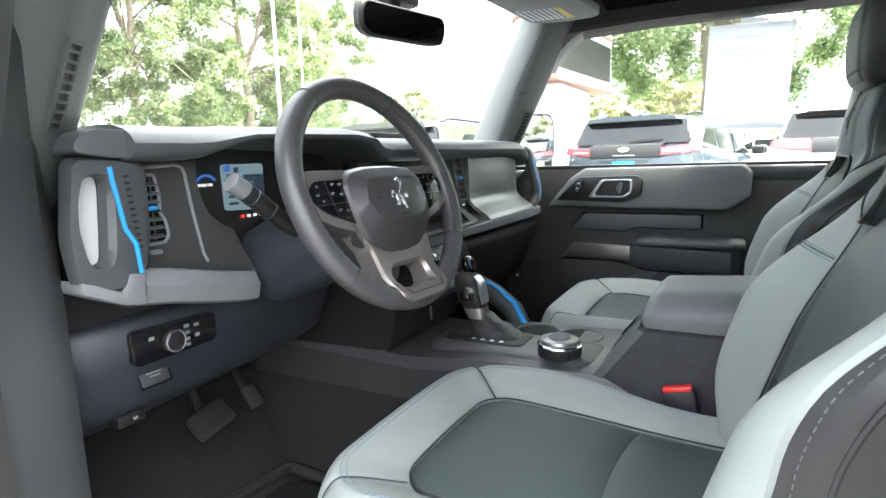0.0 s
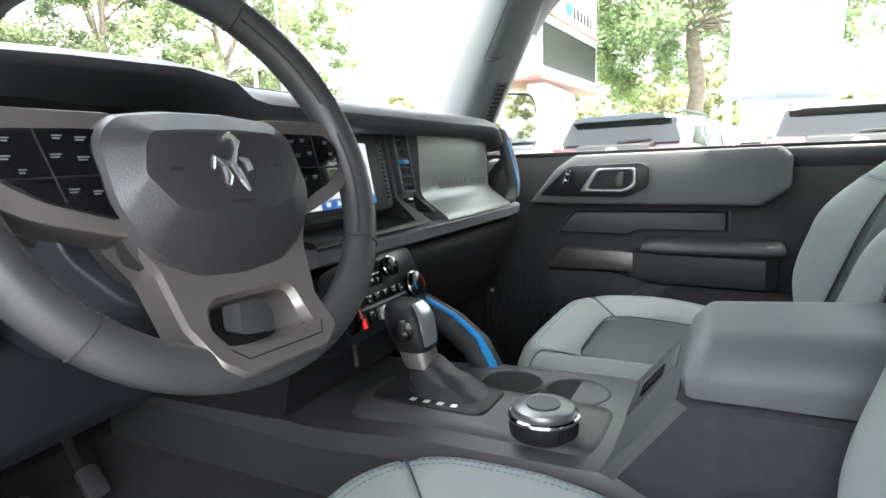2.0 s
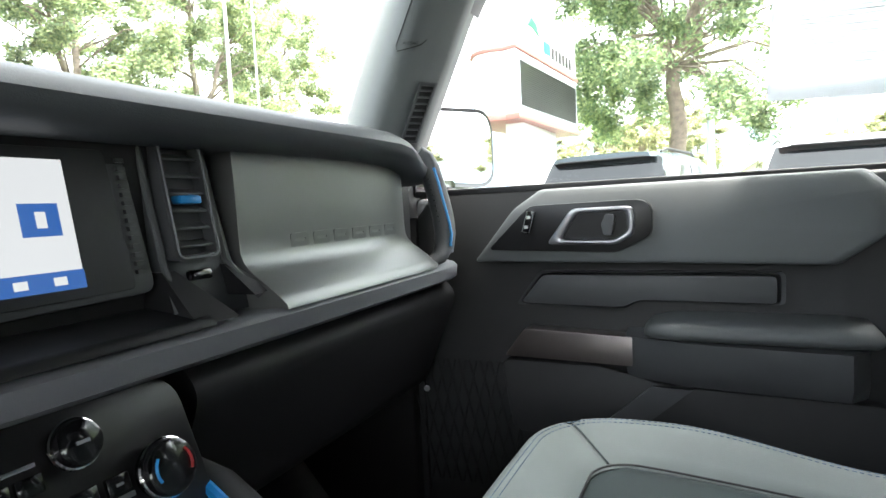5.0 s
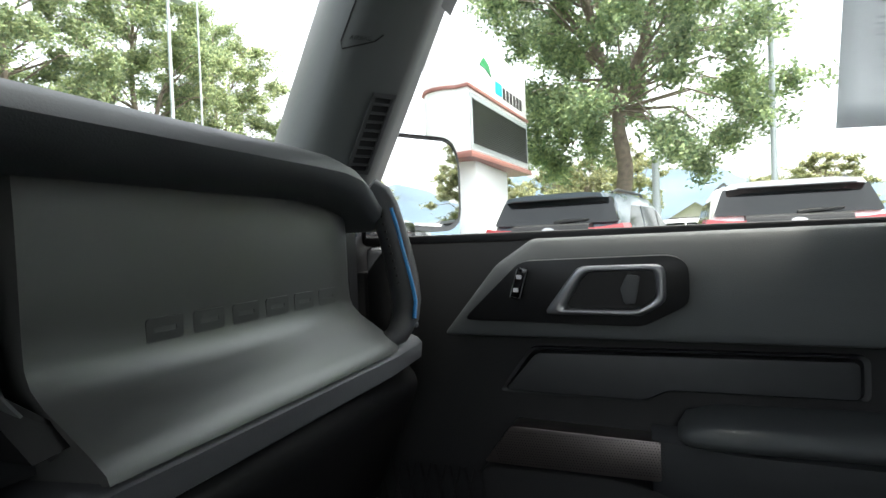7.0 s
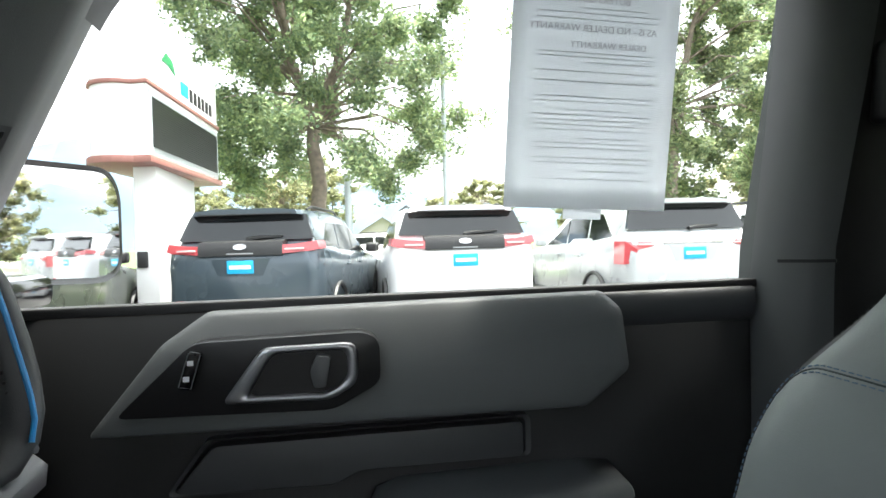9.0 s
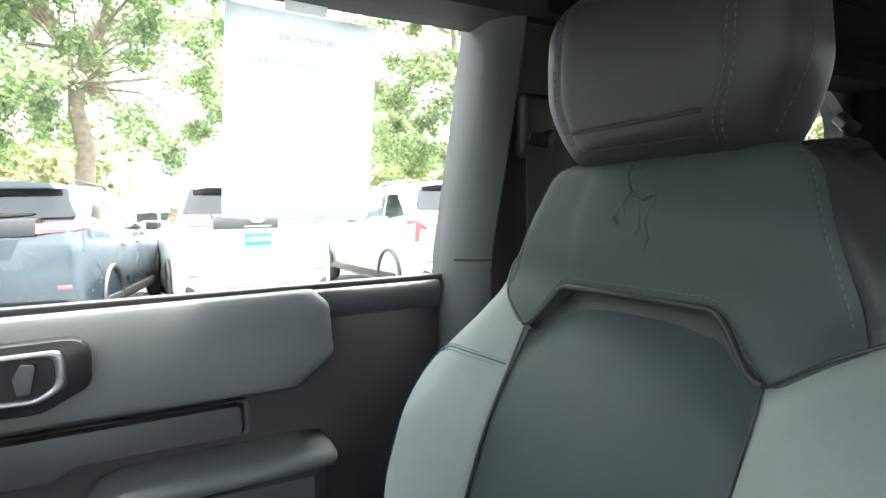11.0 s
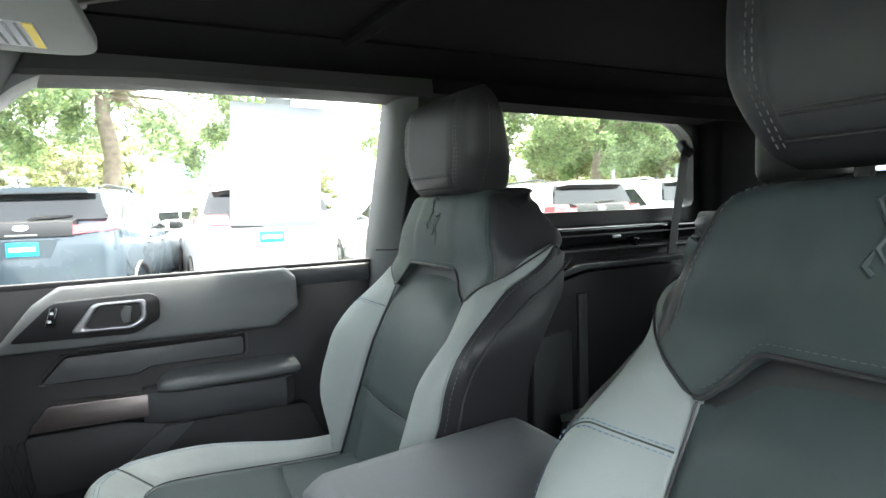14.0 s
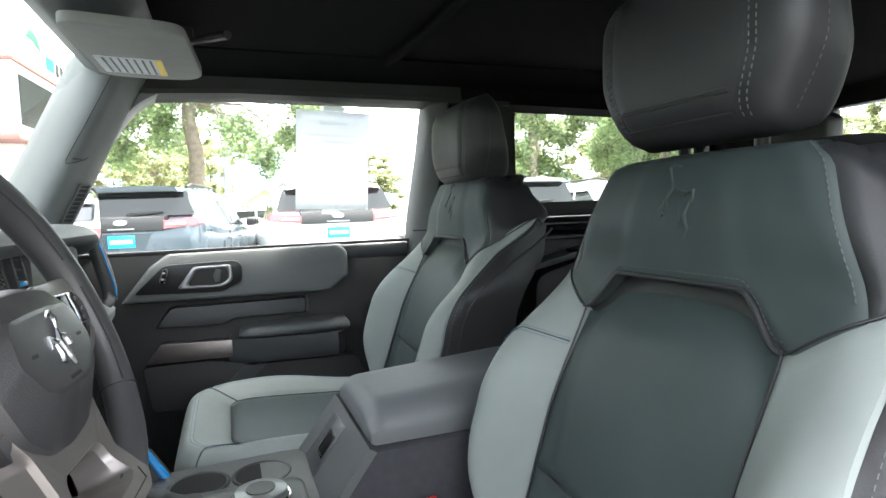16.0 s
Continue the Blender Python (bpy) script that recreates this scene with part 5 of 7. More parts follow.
words("BUYERS GUIDE", 0.012, on_paper(0, 0.108), M_PRINT, "heading", paper, 0.0002, False)
words("AS IS - NO DEALER WARRANTY", 0.0115, on_paper(0.005, 0.074), M_PRINT, "heading", paper, 0.0002, False)
words("DEALER WARRANTY", 0.0105, on_paper(-0.015, 0.055), M_PRINT, "heading", paper, 0.0002, False)
rl = random.Random(4)
for k, z in enumerate([0.098, 0.092, 0.085, 0.046, 0.041, 0.035, 0.024, 0.012, -0.006, -0.012, -0.022, -0.028, -0.034, -0.040, -0.046, -0.056, -0.062, -0.068, -0.080, -0.086, -0.096, -0.106]):
    w = 0.155 if k % 5 else 0.09
    y0 = -0.078 + (0.0 if k % 5 else rl.uniform(0, 0.06))
    part("text_bar", moved(box(-0.0034, -0.0026, y0, min(0.082, y0 + w), z - 0.0005, z + 0.0005), pmx), M_BARS, paper)

# ---- seats ----


def seat(cx, label, lean=19.8, cy=0.0, drop=0.0, raised=-0.006):
    st = thing("front_seat", label, "seat", "front seats", (cx, cy, 0))
    base_p = Vector((0, 0.178, 0.88 - drop))
    SN, SS = Vector((0, math.cos(radians(lean)), math.sin(radians(lean)))), Vector((0, -math.sin(radians(lean)), math.cos(radians(lean))))

    def rc(s):
        return 0.034 + 0.038 * sm(0.25, 0.40, s)

    def hw(s):
        return 0.212 + 0.040 * sm(-0.03, 0.15, s) - 0.012 * sm(0.26, 0.38, s) - 0.070 * max(0.0, min(1.0, (s - 0.40) / 0.17)) - 0.02 * sm(0.525, 0.575, s) + 0.026 * math.exp(-((s - 0.33) / 0.085) ** 2)

    def hwb(s):
        """Outer shell: it keeps its width up to the shoulder."""
        return hw(min(s, 0.388)) - 0.010 * sm(0.40, 0.48, s) - 0.020 * (1 - sm(-0.03, 0.10, s))

    def front(x, s):
        a = abs(x)
        h = 0.072 * (1 - sm(0.19, 0.38, s)) + 0.012
        top = sm(0.36, 0.42, s)
        d = h * sm(0.105, 0.225, a) * (1 - top) - 0.014 * top * (a / 0.2) ** 2
        d += (0.010 * (1 - min(1, (a / 0.14) ** 2)) + 0.014 * math.sin(min(1, max(0, s / 0.38)) * math.pi) * (1 - sm(0.10, 0.16, a))) * (1 - top)
        return d + 0.028 * sm(0.36, 0.48, s) - 0.088 * sm(0.522, 0.577, s) ** 1.5

    def skin(q, s, hw=hw):
        """Point on the cover: q runs from the middle outward, round the corner and back along the side."""
        sg, q = (1 if q >= 0 else -1), abs(q)
        w, RC = hw(s), rc(s)
        f = w - RC
        if q <= f:
            x, d = q, front(q, s)
        else:
            d0 = front(f, s)
            a = (q - f) / RC
            if a < math.pi / 2:
                x, d = f + RC * math.sin(a), d0 - RC * (1 - math.cos(a))
            else:
                x, d = w - 0.10 * (q - f - RC * math.pi / 2), d0 - RC - (q - f - RC * math.pi / 2)
        return base_p + Vector((sg * x, 0, 0)) + SS * s + SN * d

    def qc(s):
        return hw(s) - rc(s) + rc(s) * math.pi / 2

    def qb(s):
        """Outer seam of the bolster: it swings back to the shoulder."""
        return 0.274 - 0.037 * sm(0.15, 0.37, s) + 0.072 * sm(0.375, 0.480, s)

    def arch(q):
        a = abs(q)
        return 0.397 - 0.050 * sm(0.088, 0.144, a) + 0.72 * max(0.0, min(a, 0.22) - 0.148) + 0.90 * max(0.0, a - 0.22)
    seam = 0.1445

    def lowv(x):
        return 0.120 + 0.006 * (abs(x) / 0.1445)
    part("lower_back_panel", block(lambda u, v: skin((u * 2 - 1) * seam, -0.04 + (lowv((u * 2 - 1) * seam) + 0.04) * v), 18, 10), M_LEATHER_D, st, "dark lower back panel")
    part("back_panel", block(lambda u, v: skin((u * 2 - 1) * seam, lowv((u * 2 - 1) * seam) + (arch((u * 2 - 1) * seam) - 0.004 - lowv((u * 2 - 1) * seam)) * v) - SN * (0.020 * sm(0.72, 1.0, v) * (1 - 0.8 * abs(u * 2 - 1) ** 6)), 26, 26), M_LEATHER_D, st, "dark centre back panel")
    for s in (-1, 1):
        def bol_(u, v):
            top = arch(seam + (0.305 - seam) * u)
            sv = -0.04 + (top + 0.04) * v
            k = sm(0.78, 1.0, v) * (1 - u ** 4)
            return skin(s * (seam + (qb(sv) * (1 - k) + 0.305 * k - seam) * u), sv, hwb)
        part("back_bolster", block(bol_ if s > 0 else (lambda u, v: bol_(1 - u, v)), 26, 34, 0.0035, 0.008, 0.012, (s * 0.4, 0.9, 0.3)), M_LEATHER, st, "grey leather side bolster")

        def line(off):
            pts = [(seam + 0.004 + 0.072 * k / 10, 0.296 + off) for k in range(11)]
            pts += [(seam + 0.076 + (0.030 + off) * math.sin(w), 0.266 + (0.030 + off) * math.cos(w)) for w in [math.pi / 2 * k / 8 for k in range(1, 9)]]
            pts += [(seam + 0.106 + off - 0.014 * sm(0, 12, k), 0.266 - 0.011 * k) for k in range(1, 24)]
            return [skin(s * q, sv, hwb) + SN * 0.0011 + Vector((s * 0.0007, 0, 0)) for q, sv in pts]
        if s > 0:
            part("stitching", merge(dashes(line(0.0038), 0.004, 0.0025, 0.0008), dashes(line(-0.0038)[:15], 0.004, 0.0025, 0.0008)), M_STITCH, st, "blue stitching")
            part("bolster_seam", tube([p_ - SN * 0.0018 for p_ in line(0.0)[:17]], [0.0014] * 15 + [0.0009, 0.0003], 6), M_LEATHER_D, st)
        # side cover behind the corner seam
        def sd(u, v):
            sv = -0.05 + 0.520 * v
            q0 = qb(sv) + 0.001
            return skin(s * (q0 + (0.455 - 0.118 * sm(0.14, 0.40, sv) - q0) * u), sv, hwb)
        part("side_cover", block(sd if s > 0 else (lambda u, v: sd(1 - u, v)), 8, 30, 0.004, 0.008, 0.01, (s, 0, 0)), M_LEATHER_S, st, "dark side cover")
        part("edge_stitching", dashes([skin(s * (qb(sv) + 0.010), sv, hwb) + Vector((s * 0.0008, 0, 0)) for sv in [-0.02 + 0.48 * k / 60 for k in range(61)]], 0.0045, 0.0035, 0.0006), M_STITCH_H, st, "grey edge stitching")
        part("side_piping", tube([skin(s * (qb(sv) + 0.034 + 0.010 * sm(0.28, 0.38, sv)), sv, hwb) for sv in [-0.04 + 0.505 * k / 40 for k in range(41)]], 0.0026, 6), M_RUBBER, st)

        part("seam_line", tube([skin(s * seam, -0.02 + 0.365 * k / 30) - SN * 0.0012 for k in range(31)], 0.0014, 6), M_LEATHER_S, st)
        part("seam_line", tube([skin(s * (0.1455 + 0.158 * k / 24), arch(0.1455 + 0.158 * k / 24), hwb) - SN * 0.0006 for k in range(25)], 0.0014, 6), M_LEATHER_S, st)
    part("seam_line", tube([skin(-0.135 + 0.27 * k / 16, lowv(-0.135 + 0.27 * k / 16)) - SN * 0.001 for k in range(17)], 0.0014, 6), M_LEATHER_S, st)

    # upper panel: front face and the two sides behind the shoulder seams
    def qf(s):
        return 0.201 - 0.35 * (s - 0.40) - 0.045 * sm(0.515, 0.577, s)

    def yoke(u, v):
        p = u * 2 - 1
        s0 = arch(p * 0.203)
        sv = s0 + (0.577 - s0) * v
        return skin(p * qf(sv), sv) + SN * 0.003 * (1 - sm(0.5, 0.9, v)) * (1 - sm(0.35, 0.50, abs(p)))
    part("upper_back_panel", block(yoke, 60, 22, 0.003, 0.006, 0.012), M_LEATHER_D, st, "dark upper back panel with an embossed mark", 50)
    for s in (-1, 1):
        def wing(u, v):
            q0 = 0.203 + (0.305 - 0.203) * u
            s0 = arch(q0)
            sv = s0 + (0.566 - 0.060 * u * u - s0) * v
            w = 1 - sm(0.0, 1.0, v * 0.9)
            qe = 0.305 + (qc(sv) + 0.110 - 0.03 * v - 0.305) * sm(0.15, 0.8, v)
            p1 = skin(s * (qf(sv) + (qe - qf(sv)) * u), sv)
            w *= sm(0.0, 0.35, u)
            tuck = (Vector((s * 0.009, 0, 0)) + SN * 0.010) * ((1 - sm(0.10, 0.45, v)) * sm(0.10, 0.45, u))
            return p1 * (1 - w) + skin(s * q0, s0, hwb) * w - tuck
        part("shoulder_panel", block(wing if s > 0 else (lambda u, v: wing(1 - u, v)), 16, 18, 0.004, 0.007, 0.012, (s, 0.3, 0.3)), M_LEATHER_S, st, "dark shoulder panel", 50)
        part("stitching", dashes([skin(s * (qf(sv) - 0.007), sv) + SN * 0.0012 for sv in [0.400 + 0.150 * k / 24 for k in range(25)]], 0.004, 0.003, 0.0007), M_STITCH_H, st)
    part("arch_piping", tube([skin(x, arch(x) + 0.001) + SN * 0.0015 for x in [(-0.146 + 0.292 * k / 40) for k in range(41)]], 0.0030, 8), M_LEATHER_S, st)
    part("stitching", dashes([skin(x, arch(x) + 0.010) + SN * 0.0030 for x in [(-0.146 + 0.292 * k / 40) for k in range(41)]], 0.0035, 0.003, 0.0006), M_STITCH_H, st, "grey stitching")
    mk = []
    for pts in ([(0.0, 0.050), (0.007, 0.054), (0.012, 0.049), (0.009, 0.040)], [(0.009, 0.040), (0.004, 0.028), (0.009, 0.017), (0.004, 0.006)], [(0.004, 0.028), (-0.009, 0.021), (-0.016, 0.024), (-0.018, 0.012)], [(-0.016, 0.019), (-0.012, 0.0), (-0.016, -0.013), (-0.013, -0.026)], [(-0.006, 0.017), (-0.008, -0.003), (-0.005, -0.011)], [(0.009, 0.017), (0.013, 0.005), (0.009, -0.001)]):
        mk.append(tube([skin(x * 1.5, 0.466 + z * 1.1) + SN * 0.0020 for x, z in pts], [0.0016, 0.0032, 0.0030, 0.0014][:len(pts)], 8))
    part("embossed_mark", merge(*mk), M_LEATHER_D, st)
    # back
    rings = []
    for k in range(31):
        s = -0.05 + 0.622 * k / 30
        top = sm(0.47, 0.585, s)
        w = (hwb(s) - 0.020 - 0.030 * sm(0.40, 0.50, s)) * (1 - 0.30 * top * top)
        db = -0.105 - 0.015 * sm(0.1, 0.4, s) + 0.07 * top * top
        df = front(0, s) - 0.020 - 0.012 * top
        cen = base_p + SS * s
        ring_ = []
        for q in range(28):
            a = 2 * math.pi * q / 28
            x = w * math.copysign(abs(math.cos(a)) ** 0.55, math.cos(a))
            d = (df + db) / 2 + (df - db) / 2 * math.copysign(abs(math.sin(a)) ** 0.6, math.sin(a))
            ring_.append(tuple(cen + Vector((x, 0, 0)) + SN * d))
        rings.append(ring_)
    part("back_shell", loft(rings), M_LEATHER_S, st, "dark back cover", 55)
    # headrest, leaning forward of the back
    HN, HS = Vector((0, 0.995, 0.02)).normalized(), Vector((0, -0.02, 1)).normalized()
    hb = base_p + SS * 0.565 + SN * -0.045 + Vector((0, 0.046, -0.010 + raised))

    def hsec(t):
        w = 0.112 + 0.030 * sm(0, 0.45, t) - 0.016 * sm(0.75, 1.0, t)
        e = math.sqrt(max(0.02, 1 - abs(2 * t - 1) ** 7))
        return w * (0.84 + 0.16 * e), (0.052 + 0.010 * math.sin(t * math.pi)) * e, (-0.070 + 0.050 * t) * e
    HH = 0.198
    rings = []
    for k in range(23):
        t = k / 22
        w, f, b = hsec(t)
        prof = []
        n = 40
        for q in range(n):
            a = 2 * math.pi * q / n
            px = w * math.copysign(abs(math.cos(a)) ** 0.42, math.cos(a))
            py = (f + b) / 2 + (f - b) / 2 * math.copysign(abs(math.sin(a)) ** 0.5, math.sin(a))
            prof.append(tuple(hb + Vector((px, 0, 0)) + HS * (t * HH) + HN * py))
        rings.append(prof)
    hr = part("headrest", loft(rings), M_LEATHER_S, st, "dark leather headrest", 60)

    def hp(x, t, o=0.0):
        w, f, b = hsec(t)
        k = min(0.999, abs(x) / w)
        a = math.acos(k ** (1 / 0.42)) if k > 0 else math.pi / 2
        py = (f + b) / 2 + (f - b) / 2 * math.sin(a) ** 0.5
        return hb + Vector((x, 0, 0)) + HS * (t * HH) + HN * (py + o)
    fp = lambda v: 0.078 + 0.018 * sm(0, 0.4, v)
    part("front_pad", block(lambda u, v: hp((u * 2 - 1) * fp(v), 0.08 + 0.86 * v, 0.003), 20, 18, 0.003, 0.008, 0.006), M_LEATHER_S, hr, "dark front pad")
    for s in (-1, 1):
        for dx in (0.005, 0.012):
            part("stitching", dashes([hp(s * (fp(v) + dx), 0.08 + 0.86 * v, 0.0008) for v in [k / 30 for k in range(31)]], 0.004, 0.0035, 0.0007), M_STITCH_H, hr)
        part("side_stitching", dashes([hb + Vector((s * (hsec(v)[0] * 0.998), 0, 0)) + HS * (v * HH) + HN * 0.012 for v in [0.1 + 0.8 * k / 30 for k in range(31)]], 0.004, 0.0035, 0.0007), M_STITCH_H, hr)
    for t0, rr_ in ((0.20, 0.0016), (0.215, 0.0010), (0.10, 0.0012)):
        part("seam_line", tube([hp(x, t0, 0.003) for x in [-0.078 + 0.156 * k / 16 for k in range(17)]], rr_, 6), M_RUBBER, hr)
    for s in (-1, 1):
        part("headrest_post", tube([hb + Vector((s * 0.055, 0, 0)) + HS * q + HN * -0.015 for q in (-0.06, 0.02)], 0.007, 10), M_PLASTIC_B, st)
    # cushion: middle panels in a padded rim
    yf = 0.560

    def outline(a, hwid, y1, r):
        """Left side, front corner, front, corner, right side."""
        if a < 0.36:
            return Vector((-hwid, 0.13 + (y1 - r - 0.13) * a / 0.36))
        if a < 0.46:
            b = (a - 0.36) / 0.10 * math.pi / 2
            return Vector((-hwid + r - r * math.cos(b), y1 - r + r * math.sin(b)))
        if a <= 0.54:
            return Vector(((a - 0.50) / 0.04 * (hwid - r), y1))
        p = outline(1 - a, hwid, y1, r)
        return Vector((-p.x, p.y))

    def pan(x, y):
        return 0.872 + 0.018 * sm(0.2, 0.55, y) + 0.006 * math.cos(min(1.5, abs(x) / 0.1))

    def rim_(a, t):
        i = outline(a, 0.146, yf, 0.05)
        o = outline(a, 0.246, 0.668, 0.105)
        o.x *= 1 - 0.10 * (1 - sm(0.28, 0.50, o.y))
        p = i.lerp(o, min(1.0, math.sin(min(t, 1) * math.pi / 2) ** 0.9))
        fr = 1 - abs(a - 0.5) / 0.5
        h = 0.036 - 0.012 * sm(0.55, 0.9, fr) - 0.014 * (1 - sm(0.22, 0.42, i.y))
        z = pan(i.x, i.y) - 0.001 + h * math.sin(min(1, t / 0.55) * math.pi / 2) - 0.098 * sm(0.45, 1.05, t) * (0.65 + 0.35 * t)
        return Vector((p.x, p.y, z))
    part("cushion_rear_panel", block(lambda u, v: Vector(((u * 2 - 1) * 0.146, 0.13 + (0.19 + 0.014 * (1 - (u * 2 - 1) ** 2)) * v, 0)) + Vector((0, 0, pan((u * 2 - 1) * 0.146, 0.13 + 0.19 * v))), 18, 10), M_LEATHER_D, st, "dark rear seat panel")

    def cp(u, v):
        x = (u * 2 - 1)
        y0 = 0.32 + 0.014 * (1 - x ** 2)
        yy = yf - 0.05 * (1 - math.sqrt(max(0, 1 - max(0, (abs(x) - 0.66) / 0.34) ** 2)))
        y = y0 + (yy - y0) * v
        return Vector((x * 0.146, y, pan(x * 0.146, y)))
    part("cushion_panel", block(cp, 26, 14), M_LEATHER_D, st, "dark front seat panel")
    for a0, a1, nm, n in ((0.0, 0.405, "seat_bolster", 30), (0.405, 0.595, "front_bolster", 34), (0.595, 1.0, "seat_bolster", 30)):
        part(nm, block(lambda u, v: rim_(a0 + (a1 - a0) * u, 0.82 * (1 - v)), n, 16, 0.0045, 0.010, 0.006), M_LEATHER, st, "grey leather " + nm.replace("_", " "))
    part("seam_line", tube([rim_(0.02 + 0.96 * k / 90, 0.0) + Vector((0, 0, 0.0008)) for k in range(91)], 0.0014, 6), M_LEATHER_S, st)
    for aa in (0.405, 0.595):
        part("seam_line", tube([rim_(aa, 0.02 + 0.9 * k / 12) - Vector((0, 0, 0.0006)) for k in range(13)], 0.0012, 6), M_LEATHER_D, st)
    part("cushion_side", block(lambda u, v: rim_(u, 1.04 - 0.215 * v), 80, 6, 0.003, 0.006, 0.006), M_LEATHER_S, st, "dark cushion side", 50)
    part("edge_stitching", dashes([rim_(k / 120, 0.86) + (rim_(k / 120, 0.86) - rim_(k / 120, 0.6)).normalized() * 0.0004 + Vector((0, 0, 0.0006)) for k in range(121)], 0.0035, 0.003, 0.0008), M_STITCH_H, st)
    for t in (0.40, 0.45):
        part("stitching", dashes([rim_(0.10 + 0.80 * k / 120, t) + Vector((0, 0, 0.0002)) for k in range(121)], 0.004, 0.003, 0.0007), M_STITCH, st, "blue stitching")
    outl = [tuple(outline(k / 40, 0.240, 0.662, 0.10)) for k in range(41)]
    outl = [(x * (1 - 0.11 * (1 - sm(0.28, 0.50, y))), y) for x, y in outl]
    part("cushion_base", loft([[(x, y, z) for x, y in outl] for z in (0.72, 0.76, 0.835)]), M_LEATHER_S, st, "dark cushion skirt", 50)
    part("edge_stitching", dashes([(x * 1.008, y * 1.003, 0.822) for x, y in outl], 0.005, 0.004, 0.0011), M_STITCH_G, st)
    part("seat_frame", box(-0.19, 0.19, 0.10, 0.58, 0.60, 0.72, 0.01), M_PLASTIC_B, st)
    for s in (-1, 1):
        part("rail", box(s * 0.17 - 0.02, s * 0.17 + 0.02, 0.05, 0.64, 0.56, 0.60, 0.005), M_PLASTIC_B, st)
    return st


seat_p = seat(0.371, "grey and dark leather passenger seat with blue stitching")
seat_d = seat(-0.412, "grey and dark leather driver's seat with blue stitching", 18.0, 0.027, 0.022, 0.016)
buck = thing("seat_belt_buckle", "black seat belt buckle with a red button", "buckle")
bmx = pose(-0.164, 0.300, 0.872, -12, 3, 0)
part("body", moved(box(-0.013, 0.013, -0.026, 0.026, -0.06, 0.035, 0.006), bmx), M_PLASTIC_B, buck)
part("release_button", moved(box(-0.010, 0.010, -0.022, 0.022, 0.030, 0.041, 0.003), bmx), M_RED, buck)
part("stem", moved(box(-0.008, 0.008, -0.018, 0.018, -0.16, -0.055, 0.004), bmx), M_PLASTIC_B, buck)

# ---- centre console ----
M_DIAL = mat("dial_grey", (0.24, 0.245, 0.255), 0.34, 0.8, vary=0.06, scale=20)
con = thing("centre_console", "dark centre console with padded lid and cup holders", "console")
low = rounded([(0.34, 0.56), (0.34, 0.862), (0.44, 0.876), (0.80, 0.866), (0.96, 0.872), (1.25, 0.876), (1.25, 0.56)], 0.008)
part("lower_body", prism(low, -0.145, 0.145, "x", 0.008), M_PLASTIC_M, con)
tp = [(-0.150, 0.872), (-0.140, 0.894), (-0.10, 0.902), (0.10, 0.902), (0.140, 0.894), (0.150, 0.872)]
part("top_plate", loft([[(x * k, y, z + d) for x, z in tp] for y, d, k in ((0.38, 0.004, 0.89), (0.44, 0.006, 0.97), (0.48, 0.006, 1.0), (0.66, 0.002, 1.0), (0.82, -0.012, 1.0), (0.96, -0.006, 1.0), (1.25, 0.0, 1.0))]), M_CONSOLE, con, "dark satin console top", 40)
rear = [(-0.150, 0.56), (-0.150, 0.88), (-0.135, 0.90), (0.135, 0.90), (0.150, 0.88), (0.150, 0.56)]
box_side = rounded([(0.46, 0.88), (0.372, 0.985), (0.06, 0.985), (0.0, 0.95), (0.0, 0.56), (0.46, 0.56)], 0.01)
part("bin_body", prism(box_side, -0.135, 0.135, "x", 0.01), mat("console_cloth", (0.030, 0.030, 0.036), 0.9, vary=0.2, scale=60, grain=0.6, grain_scale=1200), con, "textured dark console side")
part("front_ramp", loft([[(x, 0.452, 0.893), (x, 0.375, 0.992), (x, 0.365, 0.985), (x, 0.44, 0.885)] for x in (-0.137, -0.13, 0.13, 0.137)]), M_PILLAR_B, con)
RAMP = Matrix.Translation((0.035, 0.4125, 0.9445)) @ Matrix.Rotation(radians(-52), 4, "X")
plate = part("socket_plate", moved(box(-0.045, 0.045, -0.045, 0.045, -0.003, 0.002, 0.002), RAMP), M_PLASTIC, con)
part("socket", moved(box(-0.030, 0.000, -0.020, 0.015, 0.001, 0.0035, 0.001), RAMP), M_RECESS_SHADE, plate, "black power socket")
part("socket_frame", moved(tube([(-0.032, -0.022, 0.003), (0.002, -0.022, 0.003), (0.002, 0.017, 0.003), (-0.032, 0.017, 0.003)], 0.0015, 6, False, True), RAMP), M_PIANO, plate)
lidp = rounded([(0.362, 0.988), (0.376, 1.000), (0.372, 1.020), (0.352, 1.042), (0.20, 1.052), (0.07, 1.060), (0.045, 1.045), (0.045, 0.988)], 0.008, 3)


def lid_ring(x, zt, g):
    return [(x, min(y, 0.376 - g), 0.988 + (z - 0.988) * zt) for y, z in lidp]


part("armrest_lid", loft([lid_ring(sg * x, zt, g) for sg, x, zt, g in ((-1, 0.119, 0.28, 0.012), (-1, 0.118, 0.45, 0.008), (-1, 0.108, 0.68, 0.004), (-1, 0.092, 0.88, 0.001), (-1, 0.074, 0.985, 0), (-1, 0.055, 1.0, 0), (1, 0.055, 1.0, 0), (1, 0.074, 0.985, 0), (1, 0.092, 0.88, 0.001), (1, 0.108, 0.68, 0.004), (1, 0.118, 0.45, 0.008), (1, 0.119, 0.28, 0.012))]), mat("lid_grey", (0.082, 0.087, 0.092), 0.52, vary=0.08, scale=5, grain=0.4, grain_scale=900), con, "grey padded armrest lid", 32)
part("lid_gap", box(-0.112, 0.112, 0.05, 0.362, 0.980, 0.987), M_RUBBER, con)
